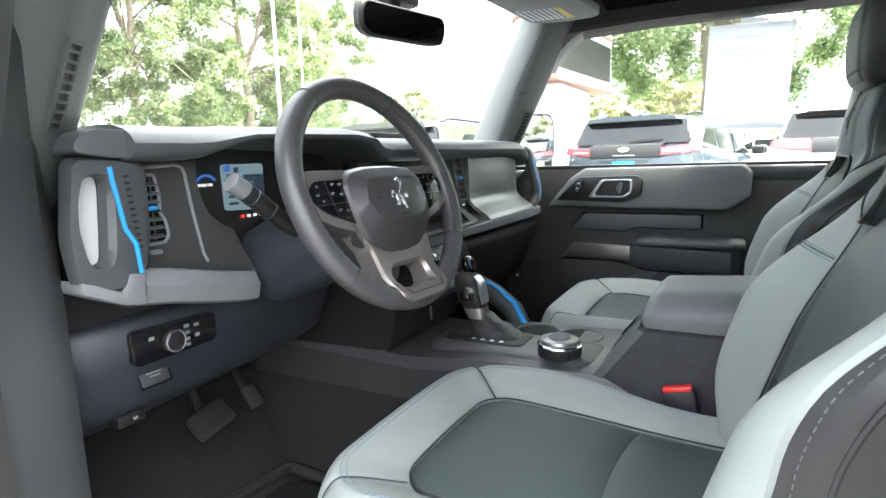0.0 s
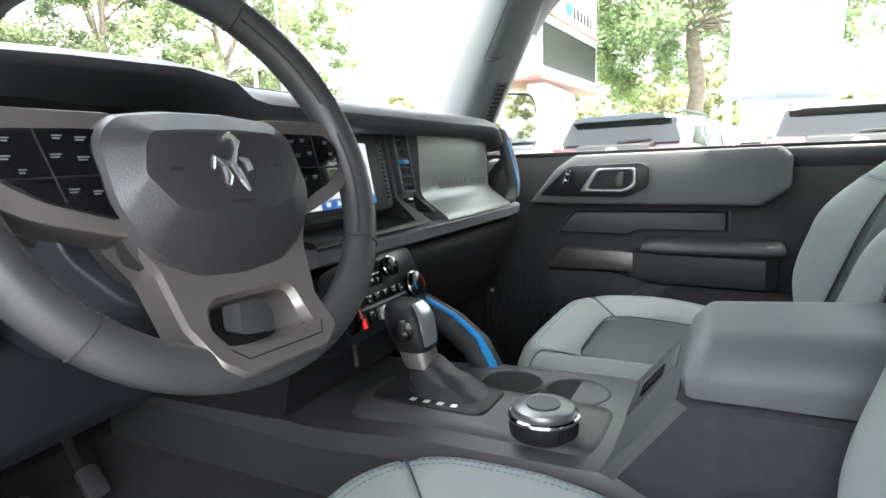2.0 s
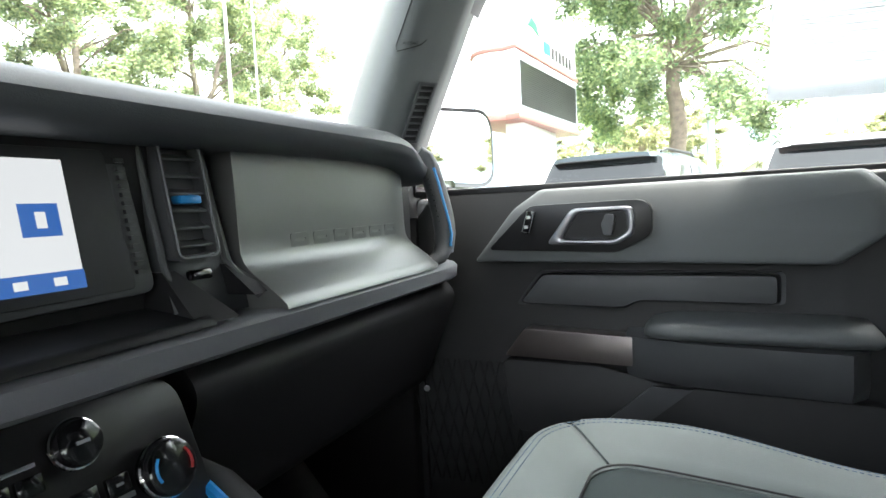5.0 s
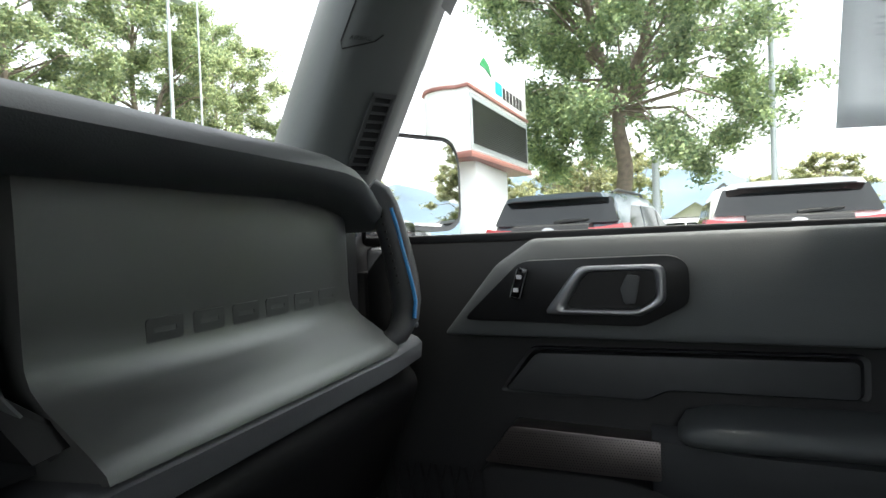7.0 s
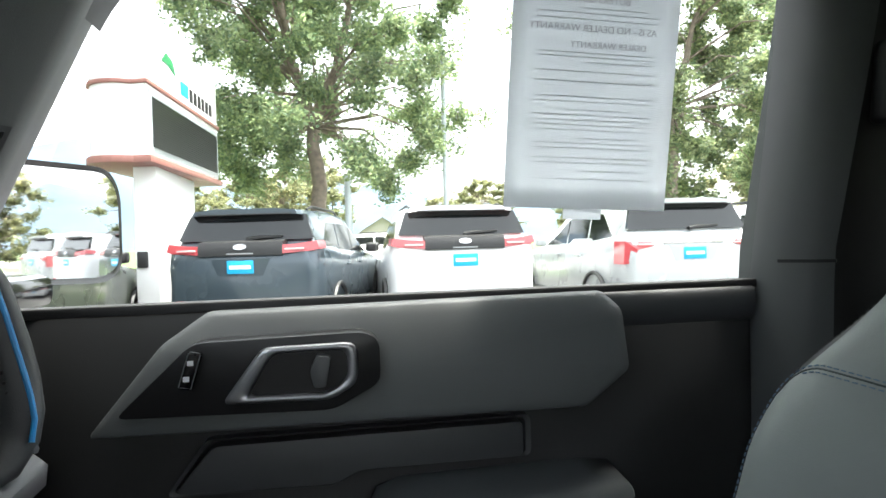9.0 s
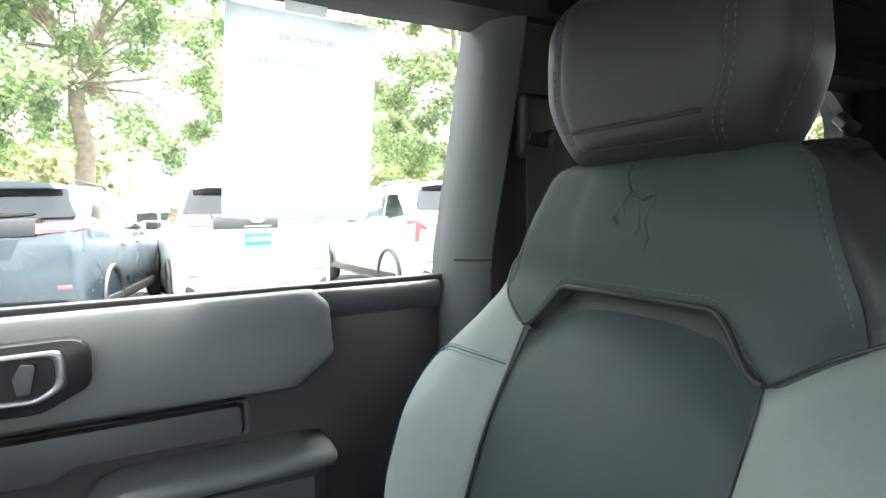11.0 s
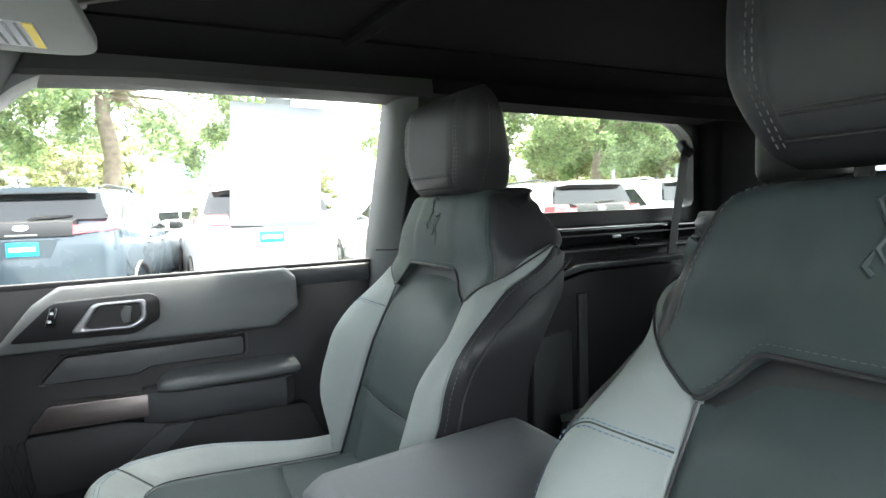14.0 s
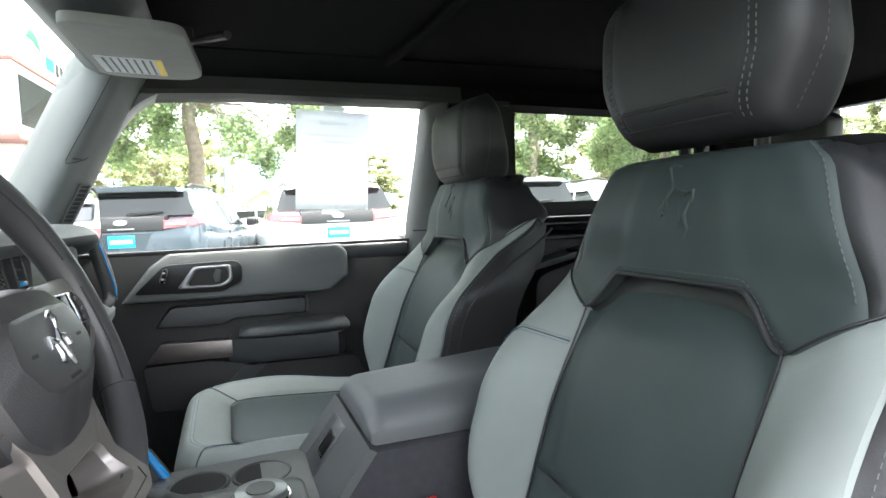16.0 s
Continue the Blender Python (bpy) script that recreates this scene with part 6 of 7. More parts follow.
dial = part("drive_dial", disc((-0.085, 0.522, 0.902), (0, 0, 1), 0.040, 0.022, 32, 0.002), M_PLASTIC_B, con, "drive mode dial")
part("dial_grip", disc((-0.085, 0.522, 0.922), (0, 0, 1), 0.037, 0.014, 32, 0.005), M_DIAL, dial, "knurled silver grip")
part("dial_band", ring((-0.085, 0.522, 0.924), (0, 0, 1), 0.0395, 0.003), M_CHROME, dial)
for k in range(20):
    a = 2 * math.pi * k / 20
    part("knurl", box(-0.085 + 0.038 * math.cos(a) - 0.002, -0.085 + 0.038 * math.cos(a) + 0.002, 0.522 + 0.038 * math.sin(a) - 0.002, 0.522 + 0.038 * math.sin(a) + 0.002, 0.905, 0.921), M_PLASTIC_B, dial)
for ob in (dial, *dial.children):
    ob.data.transform(Matrix.Translation((0, 0, 0.006)))
part("dial_cap", disc((-0.085, 0.522, 0.9425), (0, 0, 1), 0.020, 0.0015, 24), mat("dial_face", (0.075, 0.078, 0.08), 0.55, 0.3, vary=0.3, scale=120), dial)
for x, y in ((0.045, 0.515), (0.045, 0.610)):
    ca = [(math.cos(2 * math.pi * k / 32), math.sin(2 * math.pi * k / 32)) for k in range(32)]
    part("cup_holder_rim", loft([[(x + r * p, y + r * q, z) for p, q in ca] for r, z in ((0.049, 0.900), (0.0475, 0.9075), (0.045, 0.909), (0.042, 0.908), (0.041, 0.9065))], True, False), M_PLASTIC_B, con)
    # flat black disc in place of the holder's shaded depth
    part("cup_holder_well", disc((x, y, 0.9062), (0, 0, 1), 0.0412, 0.001, 28), M_RECESS_SHADE, con)
part("shifter_housing", loft([[(x, y, z) for x, y in rounded([(-0.118 - g, 0.455 - g), (0.012 + g, 0.455 - g), (0.012 + g, 0.79 + g), (-0.100 - g, 0.79 + g)], 0.035, 5)] for z, g in ((0.885, 0.010), (0.900, 0.006), (0.908, 0.0), (0.911, -0.006))]), M_CONSOLE, con, "raised satin shifter housing", 50)
sh = thing("gear_lever", "black gear lever with chrome trimmed knob and leather boot", "gear lever")
part("base_plate", prism(rounded([(-0.085, 0.60), (0.006, 0.60), (0.006, 0.77), (-0.085, 0.77)], 0.02), 0.900, 0.9145, "z", 0.004), M_PLASTIC_B, sh)
boot = []
for k in range(8):
    t = k / 7
    w, d = 0.046 - 0.027 * t ** 0.7, 0.062 - 0.042 * t ** 0.7
    n = 20
    wob = 0.0035 * math.sin(k * 2.4) * (1 - t)
    boot.append([(-0.024 - 0.006 * t + (w + wob) * math.copysign(abs(math.cos(2 * math.pi * q / n)) ** 0.7, math.cos(2 * math.pi * q / n)), 0.668 + 0.046 * t + (d + wob) * math.copysign(abs(math.sin(2 * math.pi * q / n)) ** 0.7, math.sin(2 * math.pi * q / n)), 0.908 + 0.054 * t) for q in range(n)])
boot = [[(x + 0.0022 * math.sin(q * 1.7 + k * 1.3) * (k < 6), y, z + 0.0025 * math.sin(q * 0.9 + k * 2.0) * (0 < k < 7)) for q, (x, y, z) in enumerate(r_)] for k, r_ in enumerate(boot)]
part("boot", loft(boot), M_LEATHER_S, sh, "black leather boot", 60)


def knob_ring(c, r, a0=0, a1=360, n=28, k=0.62):
    out = []
    for q in range(n):
        a = radians(a0 + (a1 - a0) * q / (n if a1 - a0 == 360 else n - 1))
        out.append((c[0] + r * math.copysign(abs(math.cos(a)) ** k, math.cos(a)), c[1] + r * math.copysign(abs(math.sin(a)) ** k, math.sin(a)), c[2]))
    return out


axis_p = [((-0.019, 0.704, 0.990), 0.0195), ((-0.0185, 0.706, 0.997), 0.0215), ((-0.018, 0.709, 1.006), 0.0235), ((-0.017, 0.713, 1.018), 0.0250), ((-0.016, 0.716, 1.029), 0.0248), ((-0.0155, 0.719, 1.038), 0.0225), ((-0.015, 0.721, 1.044), 0.0180), ((-0.015, 0.722, 1.047), 0.0100)]
part("collar", loft([knob_ring(c, r) for c, r in (((-0.0215, 0.697, 0.972), 0.0170), ((-0.0205, 0.700, 0.980), 0.0185), ((-0.019, 0.704, 0.991), 0.0195))]), M_BRONZE, sh, "satin bronze collar", 50)
part("knob", loft([knob_ring(c, r) for c, r in axis_p]), M_PLASTIC_B, sh, "black moulded knob", 50)
part("chrome_strip", loft([knob_ring((c[0], c[1], c[2] + 0.0004), r + 0.0009, -124, -62, 12) for c, r in axis_p[1:7]], False, False), M_SILVER, sh, "bright chrome strip", 50)
gl_m = Matrix.Translation((-0.029, 0.728, 1.004)) @ Matrix.Scale(1.2, 4) @ Matrix.Translation((0.017, -0.712, -1.018))
part("side_button", disc((-0.043, 0.708, 1.018), (-1, -0.2, 0), 0.013, 0.005, 18, 0.002), M_PIANO, sh)
for ob in sh.children:
    if ob.name.split(".")[0] in ("collar", "knob", "chrome_cap", "chrome_strip", "side_button"):
        ob.data.transform(gl_m)
for k in range(4):
    part("gear_mark", box(-0.078, -0.070, 0.64 + k * 0.02, 0.648 + k * 0.02, 0.9148, 0.9155), M_WHITE, sh)
cg = thing("console_grab_handle", "dark curved grab bar with a bright blue stripe beside the console", "grab handle")
gp = [(0.155, 0.90, 0.975), (0.158, 0.86, 0.985), (0.155, 0.81, 0.978), (0.145, 0.75, 0.955), (0.132, 0.70, 0.925), (0.125, 0.675, 0.885), (0.122, 0.668, 0.86)]
part("bar", tube(gp, 0.027, 16, flat=0.85), M_PLASTIC_M, cg)
for k in (1, 3, 5):
    x, y, z = gp[k]
    part("screw", disc((x - 0.022, y - 0.012, z + 0.010), (-0.8, -0.5, 0.4), 0.004, 0.003, 10, 0.001), M_PLASTIC, cg)
part("accent_stripe", tube([(x - 0.014, y - 0.011, z + 0.0185) for x, y, z in gp], [0.004, 0.0045, 0.005, 0.0052, 0.0056, 0.0075, 0.008], 8), M_BLUE, cg, "bright blue stripe")

# ---- driver's door, swung wide open ----
od = thing("driver_door", "open driver's door standing wide on its hinges", "door")
om = Matrix.Translation((-0.90, 0.98, 0)) @ Matrix.Rotation(radians(-68), 4, "Z")
part("panel", moved(box(-0.05, 0.05, -1.02, 0.0, 0.52, 1.23, 0.02, 3), om), M_PLASTIC, od)
part("frame", moved(box(-0.03, 0.03, -1.02, -0.96, 1.22, 1.66, 0.01), om), M_PLASTIC_B, od)
pn = part("pane", moved(box(-0.004, 0.004, -0.96, -0.06, 1.23, 1.64), om), M_GLASS, od)
pn.visible_shadow = False

# ---- roof fittings ----
vis = thing("sun_visor", "pale grey sun visor with a printed warning label", "sun visor")
vm = pose(0.325, 0.705, 1.640, 2, -1, 0)
part("panel", moved(prism(rounded([(-0.20, -0.11), (0.12, -0.13), (0.17, -0.11), (0.19, -0.02), (0.18, 0.07), (-0.21, 0.07)], 0.035, 5), -0.009, 0.009, "z", 0.006, 3), vm), M_VISOR, vis)
part("warning_label", moved(box(0.000, 0.135, -0.060, 0.055, -0.0105, -0.0092), vm), M_PAPER, vis, "white warning label")
part("label_band", moved(box(0.000, 0.135, -0.060, -0.048, -0.0112, -0.0104), vm), mat("label_yellow", (0.6, 0.45, 0.05), 0.7, vary=0), vis)
for k in range(7):
    part("text_bar", moved(box(0.006, 0.129, -0.042 + k * 0.0135, -0.0380 + k * 0.0135, -0.0110, -0.0104), vm), M_STITCH_G, vis)
part("hinge_arm", tube([(0.57, 0.77, 1.69), (0.60, 0.775, 1.69), (0.64, 0.78, 1.72)], 0.008, 8), M_PLASTIC, vis)
part("clip", box(0.19, 0.22, 0.75, 0.79, 1.69, 1.725, 0.005), M_PLASTIC, vis)
vis2 = copy_thing(vis, Matrix.Translation((-0.76, 0.0, 0.0)))
vis2["label"] = "pale grey sun visor over the driver's seat"
rvm = thing("rear_view_mirror", "black rear view mirror hanging from the windscreen", "mirror")
rm = pose(-0.02, 0.88, 1.556, 4, 0, -14)
ro = rounded([(-0.125, 0.012), (-0.115, 0.034), (0.118, 0.030), (0.128, 0.010), (0.12, -0.028), (0.08, -0.034), (-0.10, -0.034), (-0.122, -0.02)], 0.015, 4)
part("housing", moved(loft([[(x * 0.96, -0.014, z * 0.9) for x, z in ro], [(x, -0.010, z) for x, z in ro], [(x, 0.006, z) for x, z in ro], [(x * 0.7, 0.03, z * 0.6) for x, z in ro]]), rm), M_PLASTIC_B, rvm)
part("glass", moved(prism([(x * 0.93, z * 0.84) for x, z in ro], -0.0155, -0.0145, "y"), rm), M_MIRROR, rvm)
part("stem", tube([(-0.01, 0.885, 1.555), (-0.01, 0.90, 1.60), (-0.01, 0.905, 1.63)], 0.012, 10), M_PLASTIC_B, rvm)
part("sensor_box", box(-0.07, 0.05, 0.87, 0.95, 1.60, 1.67, 0.012), M_PLASTIC_B, rvm)
over = thing("overhead_console", "grey overhead console behind the mirror", "console")
part("housing", box(-0.14, 0.14, 0.56, 0.76, 1.70, 1.737, 0.01), M_PILLAR, over)
gh = thing("roof_bar", "dark metal bar across the roof opening", "roof bar")
part("bar", tube([(0.60, 0.12, 1.725), (0.30, 0.10, 1.722), (-0.60, 0.12, 1.725)], 0.016, 10), M_LINER, gh)
hk = thing("roof_latch", "dark latch handle of the removable roof panel", "latch")
part("lever", tube([(0.475, 0.616, 1.712), (0.44, 0.597, 1.700), (0.40, 0.576, 1.692), (0.35, 0.548, 1.686), (0.305, 0.523, 1.680)], [0.006, 0.007, 0.006, 0.009, 0.009], 8), M_PLASTIC_B, hk)
part("mount", box(0.45, 0.50, 0.59, 0.65, 1.705, 1.737, 0.006), M_PLASTIC_B, hk)

# ---- belts and rear seat ----
def belt(s, name_label):
    b = thing("seat_belt", name_label, "seat belt")
    part("guide", moved(box(-0.014, 0.014, -0.032, 0.032, -0.05, 0.05, 0.01, 3), pose(s * 0.715, -0.11, 1.475, 0, -6 * s, 0)), M_PLASTIC_B, b)
    part("loop", tube([(s * 0.70, -0.13, 1.46), (s * 0.69, -0.11, 1.448), (s * 0.70, -0.085, 1.455)], 0.010, 8), M_PLASTIC_B, b)
    part("webbing", loft([[(s * (0.705 + 0.02 * k), -0.135 - 0.02 * k, 1.45 - 0.8 * k), (s * (0.705 + 0.02 * k), -0.085 - 0.02 * k, 1.45 - 0.8 * k), (s * (0.708 + 0.02 * k), -0.085 - 0.02 * k, 1.45 - 0.8 * k), (s * (0.708 + 0.02 * k), -0.135 - 0.02 * k, 1.45 - 0.8 * k)] for k in (0, 0.3, 0.7, 1.0)]), M_BELT, b)
    return b


belt(1, "black front seat belt hanging on the centre pillar")
belt(-1, "black driver's seat belt hanging on the centre pillar")
rb = thing("rear_seat_belt", "grey rear seat belt on its guide", "seat belt")
part("guide", tube([(0.76, -1.09, 1.55), (0.74, -1.08, 1.53), (0.73, -1.10, 1.515)], 0.018, 10), M_PLASTIC_B, rb)
part("webbing", loft([[(0.745 + k * 0.02, -1.11 + 0.10 * k, 1.52 - 0.62 * k), (0.735 + k * 0.02, -1.06 + 0.10 * k, 1.52 - 0.62 * k), (0.738 + k * 0.02, -1.06 + 0.10 * k, 1.52 - 0.62 * k), (0.748 + k * 0.02, -1.11 + 0.10 * k, 1.52 - 0.62 * k)] for k in (0, 0.4, 0.75, 1.0)]), M_BELT, rb)


def rear_seat(cx, label):
    r = thing("bench_seat", label, "seat", "rear seats", (cx, 0, 0))
    b0 = Vector((0, -0.90, 0.82))

    def bk(x, s, e=0.0):
        a = abs(x)
        d = 0.03 * sm(0.20, 0.27, a) - 0.06 * sm(0.30, 0.335, a) - 0.05 * sm(0.47, 0.53, s)
        return b0 + Vector((x, 0, 0)) + Vector((0, -0.22, 0.975)) * s + Vector((0, 0.975, 0.22)) * (d + e)
    part("back_panel", block(lambda u, v: bk((u * 2 - 1) * (0.19 + 0.02 * v), 0.16 + 0.23 * v), 12, 12), M_LEATHER_S, r)
    part("lower_back_panel", block(lambda u, v: bk((u * 2 - 1) * 0.20, -0.02 + 0.18 * v), 12, 8), M_LEATHER_S, r)
    part("upper_back_panel", block(lambda u, v: bk((u * 2 - 1) * (0.21 + 0.11 * v), 0.39 + 0.13 * v), 16, 8), M_LEATHER_S, r)
    for s in (-1, 1):
        f = lambda u, v: bk(s * (0.20 + 0.01 * v + u * (0.13 + 0.0 * v)), -0.02 + (0.41 + 0.06 * u) * v)
        part("side_bolster", block(f if s > 0 else (lambda u, v: f(1 - u, v)), 8, 16), M_LEATHER_D, r, "grey leather bolster")
    part("back_cover", prism(rounded([(-0.94, 0.80), (-1.05, 1.325), (-1.10, 1.325), (-1.04, 0.80)], 0.02), -0.33, 0.33, "x", 0.01), M_LEATHER_S, r)
    part("cushion", block(lambda u, v: Vector(((u * 2 - 1) * 0.20, -0.90 + 0.42 * v, 0.775 + 0.02 * v)), 10, 12), M_LEATHER_D, r, "dark leather cushion")
    part("cushion_base", box(-0.32, 0.32, -0.90, -0.46, 0.60, 0.765, 0.03, 3), M_LEATHER_S, r)
    for s in (-1, 1):
        f2 = lambda u, v: Vector((s * (0.20 + 0.12 * u), -0.90 + 0.43 * v, 0.775 + 0.02 * v + 0.020 * math.sin(u * 2.4) - 0.03 * u))
        part("cushion_bolster", block(f2 if s > 0 else (lambda u, v: f2(1 - u, v)), 6, 12, out=(0, 0, 1)), M_LEATHER, r, "grey leather cushion bolster")
    hr = part("headrest", box(-0.115, 0.115, -1.12, -1.0, 1.40, 1.565, 0.035, 4), M_LEATHER_S, r)
    for s in (-1, 1):
        part("headrest_post", tube([(s * 0.06, -1.06, 1.30), (s * 0.06, -1.065, 1.42)], 0.007, 8), M_CHROME, r)
    return r


rs = rear_seat(0.335, "dark and grey leather rear seat with headrest")
copy_thing(rs, Matrix.Translation((-0.345, 0, 0)))

# ---- outside ----
M_ASPH = mat("asphalt", (0.085, 0.085, 0.085), 0.9, vary=0.25, scale=0.6, grain=0.8, grain_scale=60)
M_CONC = mat("concrete", (0.34, 0.33, 0.31), 0.9, vary=0.12, scale=1.5, grain=0.4, grain_scale=40)
M_GRASS = mat("grass", (0.075, 0.12, 0.028), 0.9, vary=0.35, scale=1.2, grain=0.8, grain_scale=30)
M_BARK = mat("bark", (0.21, 0.17, 0.14), 0.9, vary=0.3, scale=8, grain=0.8, grain_scale=60)
M_SIGN = mat("sign_white", (0.82, 0.82, 0.82), 0.4, vary=0.04, scale=1)
M_SIGN_R = mat("sign_red_brown", (0.28, 0.12, 0.10), 0.5, vary=0.08, scale=2)
M_POLE = mat("pole_grey", (0.42, 0.46, 0.48), 0.45, 0.3, vary=0.06)
M_TYRE = mat("tyre", (0.02, 0.02, 0.02), 0.8, vary=0.2)
M_RIM = mat("rim_grey", (0.30, 0.31, 0.32), 0.3, 0.8, vary=0.05)
M_CARGLASS = mat("car_glass", (0.010, 0.012, 0.013), 0.03, vary=0.1, scale=2, spec=0.6)
M_TAIL = mat("tail_red", (0.48, 0.075, 0.085), 0.12, vary=0.1, scale=8, coat=0.6)
M_LENS = mat("lamp_lens", (0.80, 0.42, 0.42), 0.15, vary=0.05, coat=0.5)
M_PLATE = mat("plate_blue", (0.01, 0.37, 0.68), 0.4, vary=0.05)
M_TRIMB = mat("car_trim_black", (0.015, 0.015, 0.016), 0.45, vary=0.1)


def leaf_mat(name, c):
    m = mat(name, c, 0.55, vary=0.0)
    nt = m.node_tree
    b = nt.nodes["Principled BSDF"]
    ge = nt.nodes.new("ShaderNodeNewGeometry")
    r = nt.nodes.new("ShaderNodeValToRGB")
    r.color_ramp.elements[0].color = (c[0] * 0.55, c[1] * 0.6, c[2] * 0.6, 1)
    r.color_ramp.elements[1].color = (c[0] * 1.7, c[1] * 1.45, c[2] * 1.3, 1)
    nt.links.new(ge.outputs["Random Per Island"], r.inputs[0])
    nt.links.new(r.outputs[0], b.inputs["Base Color"])
    tl = nt.nodes.new("ShaderNodeBsdfTranslucent")
    nt.links.new(r.outputs[0], tl.inputs[0])
    mx = nt.nodes.new("ShaderNodeMixShader")
    mx.inputs[0].default_value = 0.6
    nt.links.new(b.outputs[0], mx.inputs[1])
    nt.links.new(tl.outputs[0], mx.inputs[2])
    nt.links.new(mx.outputs[0], nt.nodes["Material Output"].inputs[0])
    return m


M_LEAF = leaf_mat("leaves_green", (0.200, 0.285, 0.160))
M_LEAF_Y = leaf_mat("leaves_yellow_green", (0.205, 0.275, 0.155))
M_LEAF_D = leaf_mat("leaves_dull", (0.215, 0.245, 0.14))

ground = tagged(link("ground", prism([(-1500, -1500), (1500, -1500), (1500, 1500), (-1500, 1500)], -0.5, 0.0, "z"), M_GRASS), "dry grass ground reaching the horizon", "ground", kind="structure")
lot = tagged(link("pavement", prism([(-40, -40), (12.5, -40), (12.5, 30), (-40, 30)], -0.1, 0.02, "z"), M_ASPH), "grey asphalt of the car park", "pavement", kind="structure")
kerb = tagged(link("kerb", box(12.5, 12.7, -40, 30, -0.1, 0.15, 0.02), M_CONC), "concrete kerb along the car park", "kerb", kind="structure")
road = tagged(link("road", prism([(19, -300), (30, -300), (30, 300), (19, 300)], -0.1, 0.03, "z"), M_CONC), "pale street beyond the car park", "road", kind="structure")


def tree(name, label, seed, height, crown_r, crown_z, clumps, per_clump, lmat, size=0.055, trunk_r=0.2, leaders=()):
    """A forked trunk, limbs that reach out to clumps of leaves, gaps between them."""
    rt = random.Random(seed)
    rn = np.random.default_rng(seed)
    t = thing(name, label, "tree", "trees")
    wood, spine = [], []

    def limb(pts, r0, r1, n):
        q = [Vector(p) for p in pts]
        m = 4 * (len(q) - 1)
        line = []
        for k in range(m + 1):
            f = k / m * (len(q) - 1)
            w = min(int(f), len(q) - 2)
            p = q[w].lerp(q[w + 1], f - w)
            line.append(p + Vector((rt.uniform(-1, 1), rt.uniform(-1, 1), 0)) * r0 * 0.35)
        wood.append(tube(line, [r0 + (r1 - r0) * k / m for k in range(m + 1)], n))
        return line
    fork = Vector(leaders[0][0])
    limb([(0, 0, -0.05), (0, 0, fork.z * 0.55), fork], trunk_r, trunk_r * 0.72, 10)
    for pts in leaders:
        spine += limb(pts, trunk_r * 0.66, 0.03, 8)
    # clumps fill a domed crown, widest a third of the way up
    heads = []
    tries = 0
    while len(heads) < clumps and tries < 6000:
        tries += 1
        u = rt.random() ** 0.9
        a = rt.uniform(0, 2 * math.pi)
        rim = crown_r * (math.sin(math.pi * (0.20 + 0.76 * u)) ** 0.65) * (0.86 + 0.22 * math.sin(3 * a + seed + 5 * u))
        r = rim * math.sqrt(rt.uniform(0.12, 1.0))
        p = Vector((r * math.cos(a), r * math.sin(a), crown_z + u * (height - crown_z) - 0.25 * r / crown_r))
        if u < 0.20 and r < crown_r * (0.36 - u) or u < 0.12 and p.x < 0 and abs(p.y) < 0.14 * crown_r:
            continue
        if all((p - h).length > crown_r * 0.20 for h in heads):
            heads.append(p)
    pos = []
    for h in heads:
        low = [q for q in spine if q.z < h.z - 0.25 * Vector((h.x - q.x, h.y - q.y)).length] or spine[:3]
        b = min(low, key=lambda q: (q - h).length)
        d = h - b
        mid = b + d * 0.55 + Vector((0, 0, 0.16 * d.length))
        limb([b, mid, h], min(0.042, 0.010 + 0.012 * d.length), 0.005, 5)
        for _ in range(9):
            o = Vector((rt.gauss(0, 1), rt.gauss(0, 1), rt.gauss(-0.1, 0.75))) * crown_r * 0.088
            tip = h + o
            wood.append(tube([h - d * 0.12 * rt.random(), h + o * 0.5 + Vector((0, 0, 0.03)), tip], [0.005, 0.004, 0.002], 4))
            m = int(per_clump / 9 * rt.uniform(0.5, 1.5))
            along = rn.uniform(0.25, 1.1, (m, 1))
            pos.append(np.array(h) + np.array(o) * along + rn.normal(0, 1, (m, 3)) * crown_r * np.array((0.034, 0.034, 0.028)))
    part("trunk", merge(*wood), M_BARK, t, "", 60)
    p = np.concatenate(pos)
    n = len(p)
    a = rn.normal(0, 1, (n, 3)) * np.array((1, 1, 0.7))
    a /= np.linalg.norm(a, axis=1)[:, None]
    b = np.cross(a, rn.normal(0, 1, (n, 3)))
    b /= np.linalg.norm(b, axis=1)[:, None]
    s = size * rn.uniform(0.6, 1.3, (n, 1))
    v = np.stack((p - a * s, p + b * s * 0.5 - a * s * 0.1, p + a * s, p - b * s * 0.5 + a * s * 0.1), 1).reshape(-1, 3)
    me = bpy.data.meshes.new("crown")
    me.from_pydata(v.tolist(), [], np.arange(4 * n).reshape(-1, 4).tolist())
    me.materials.append(lmat)
    cr = new("crown", me)
    cr.parent = t
    return t


t_main = tree("tree", "broad green ash tree with a forked trunk beside the street", 5, 11.0, 3.6, 2.9, 130, 900, M_LEAF, 0.058, 0.22,
              (((0, 0.12, 4.1), (0, 0.5, 5.6), (0.3, 0.8, 7.6), (0.2, 0.7, 10.0)), ((0, 0.12, 4.1), (0.2, -0.5, 5.6), (-0.2, -0.9, 7.4), (-0.1, -0.8, 9.4))))
t_main.location = (14.2, 1.15, 0)
t_b = tree("tree", "tall green tree with yellowing leaves and an open crown", 11, 12.5, 3.9, 2.3, 105, 820, M_LEAF_Y, 0.066, 0.19,
           (((0, 0, 4.8), (0.25, 0.1, 7.0), (0.1, 0.3, 9.4), (0.1, 0.2, 11.8)), ((0, 0, 4.8), (-0.6, -0.2, 6.6), (-1.2, -0.5, 8.8))))
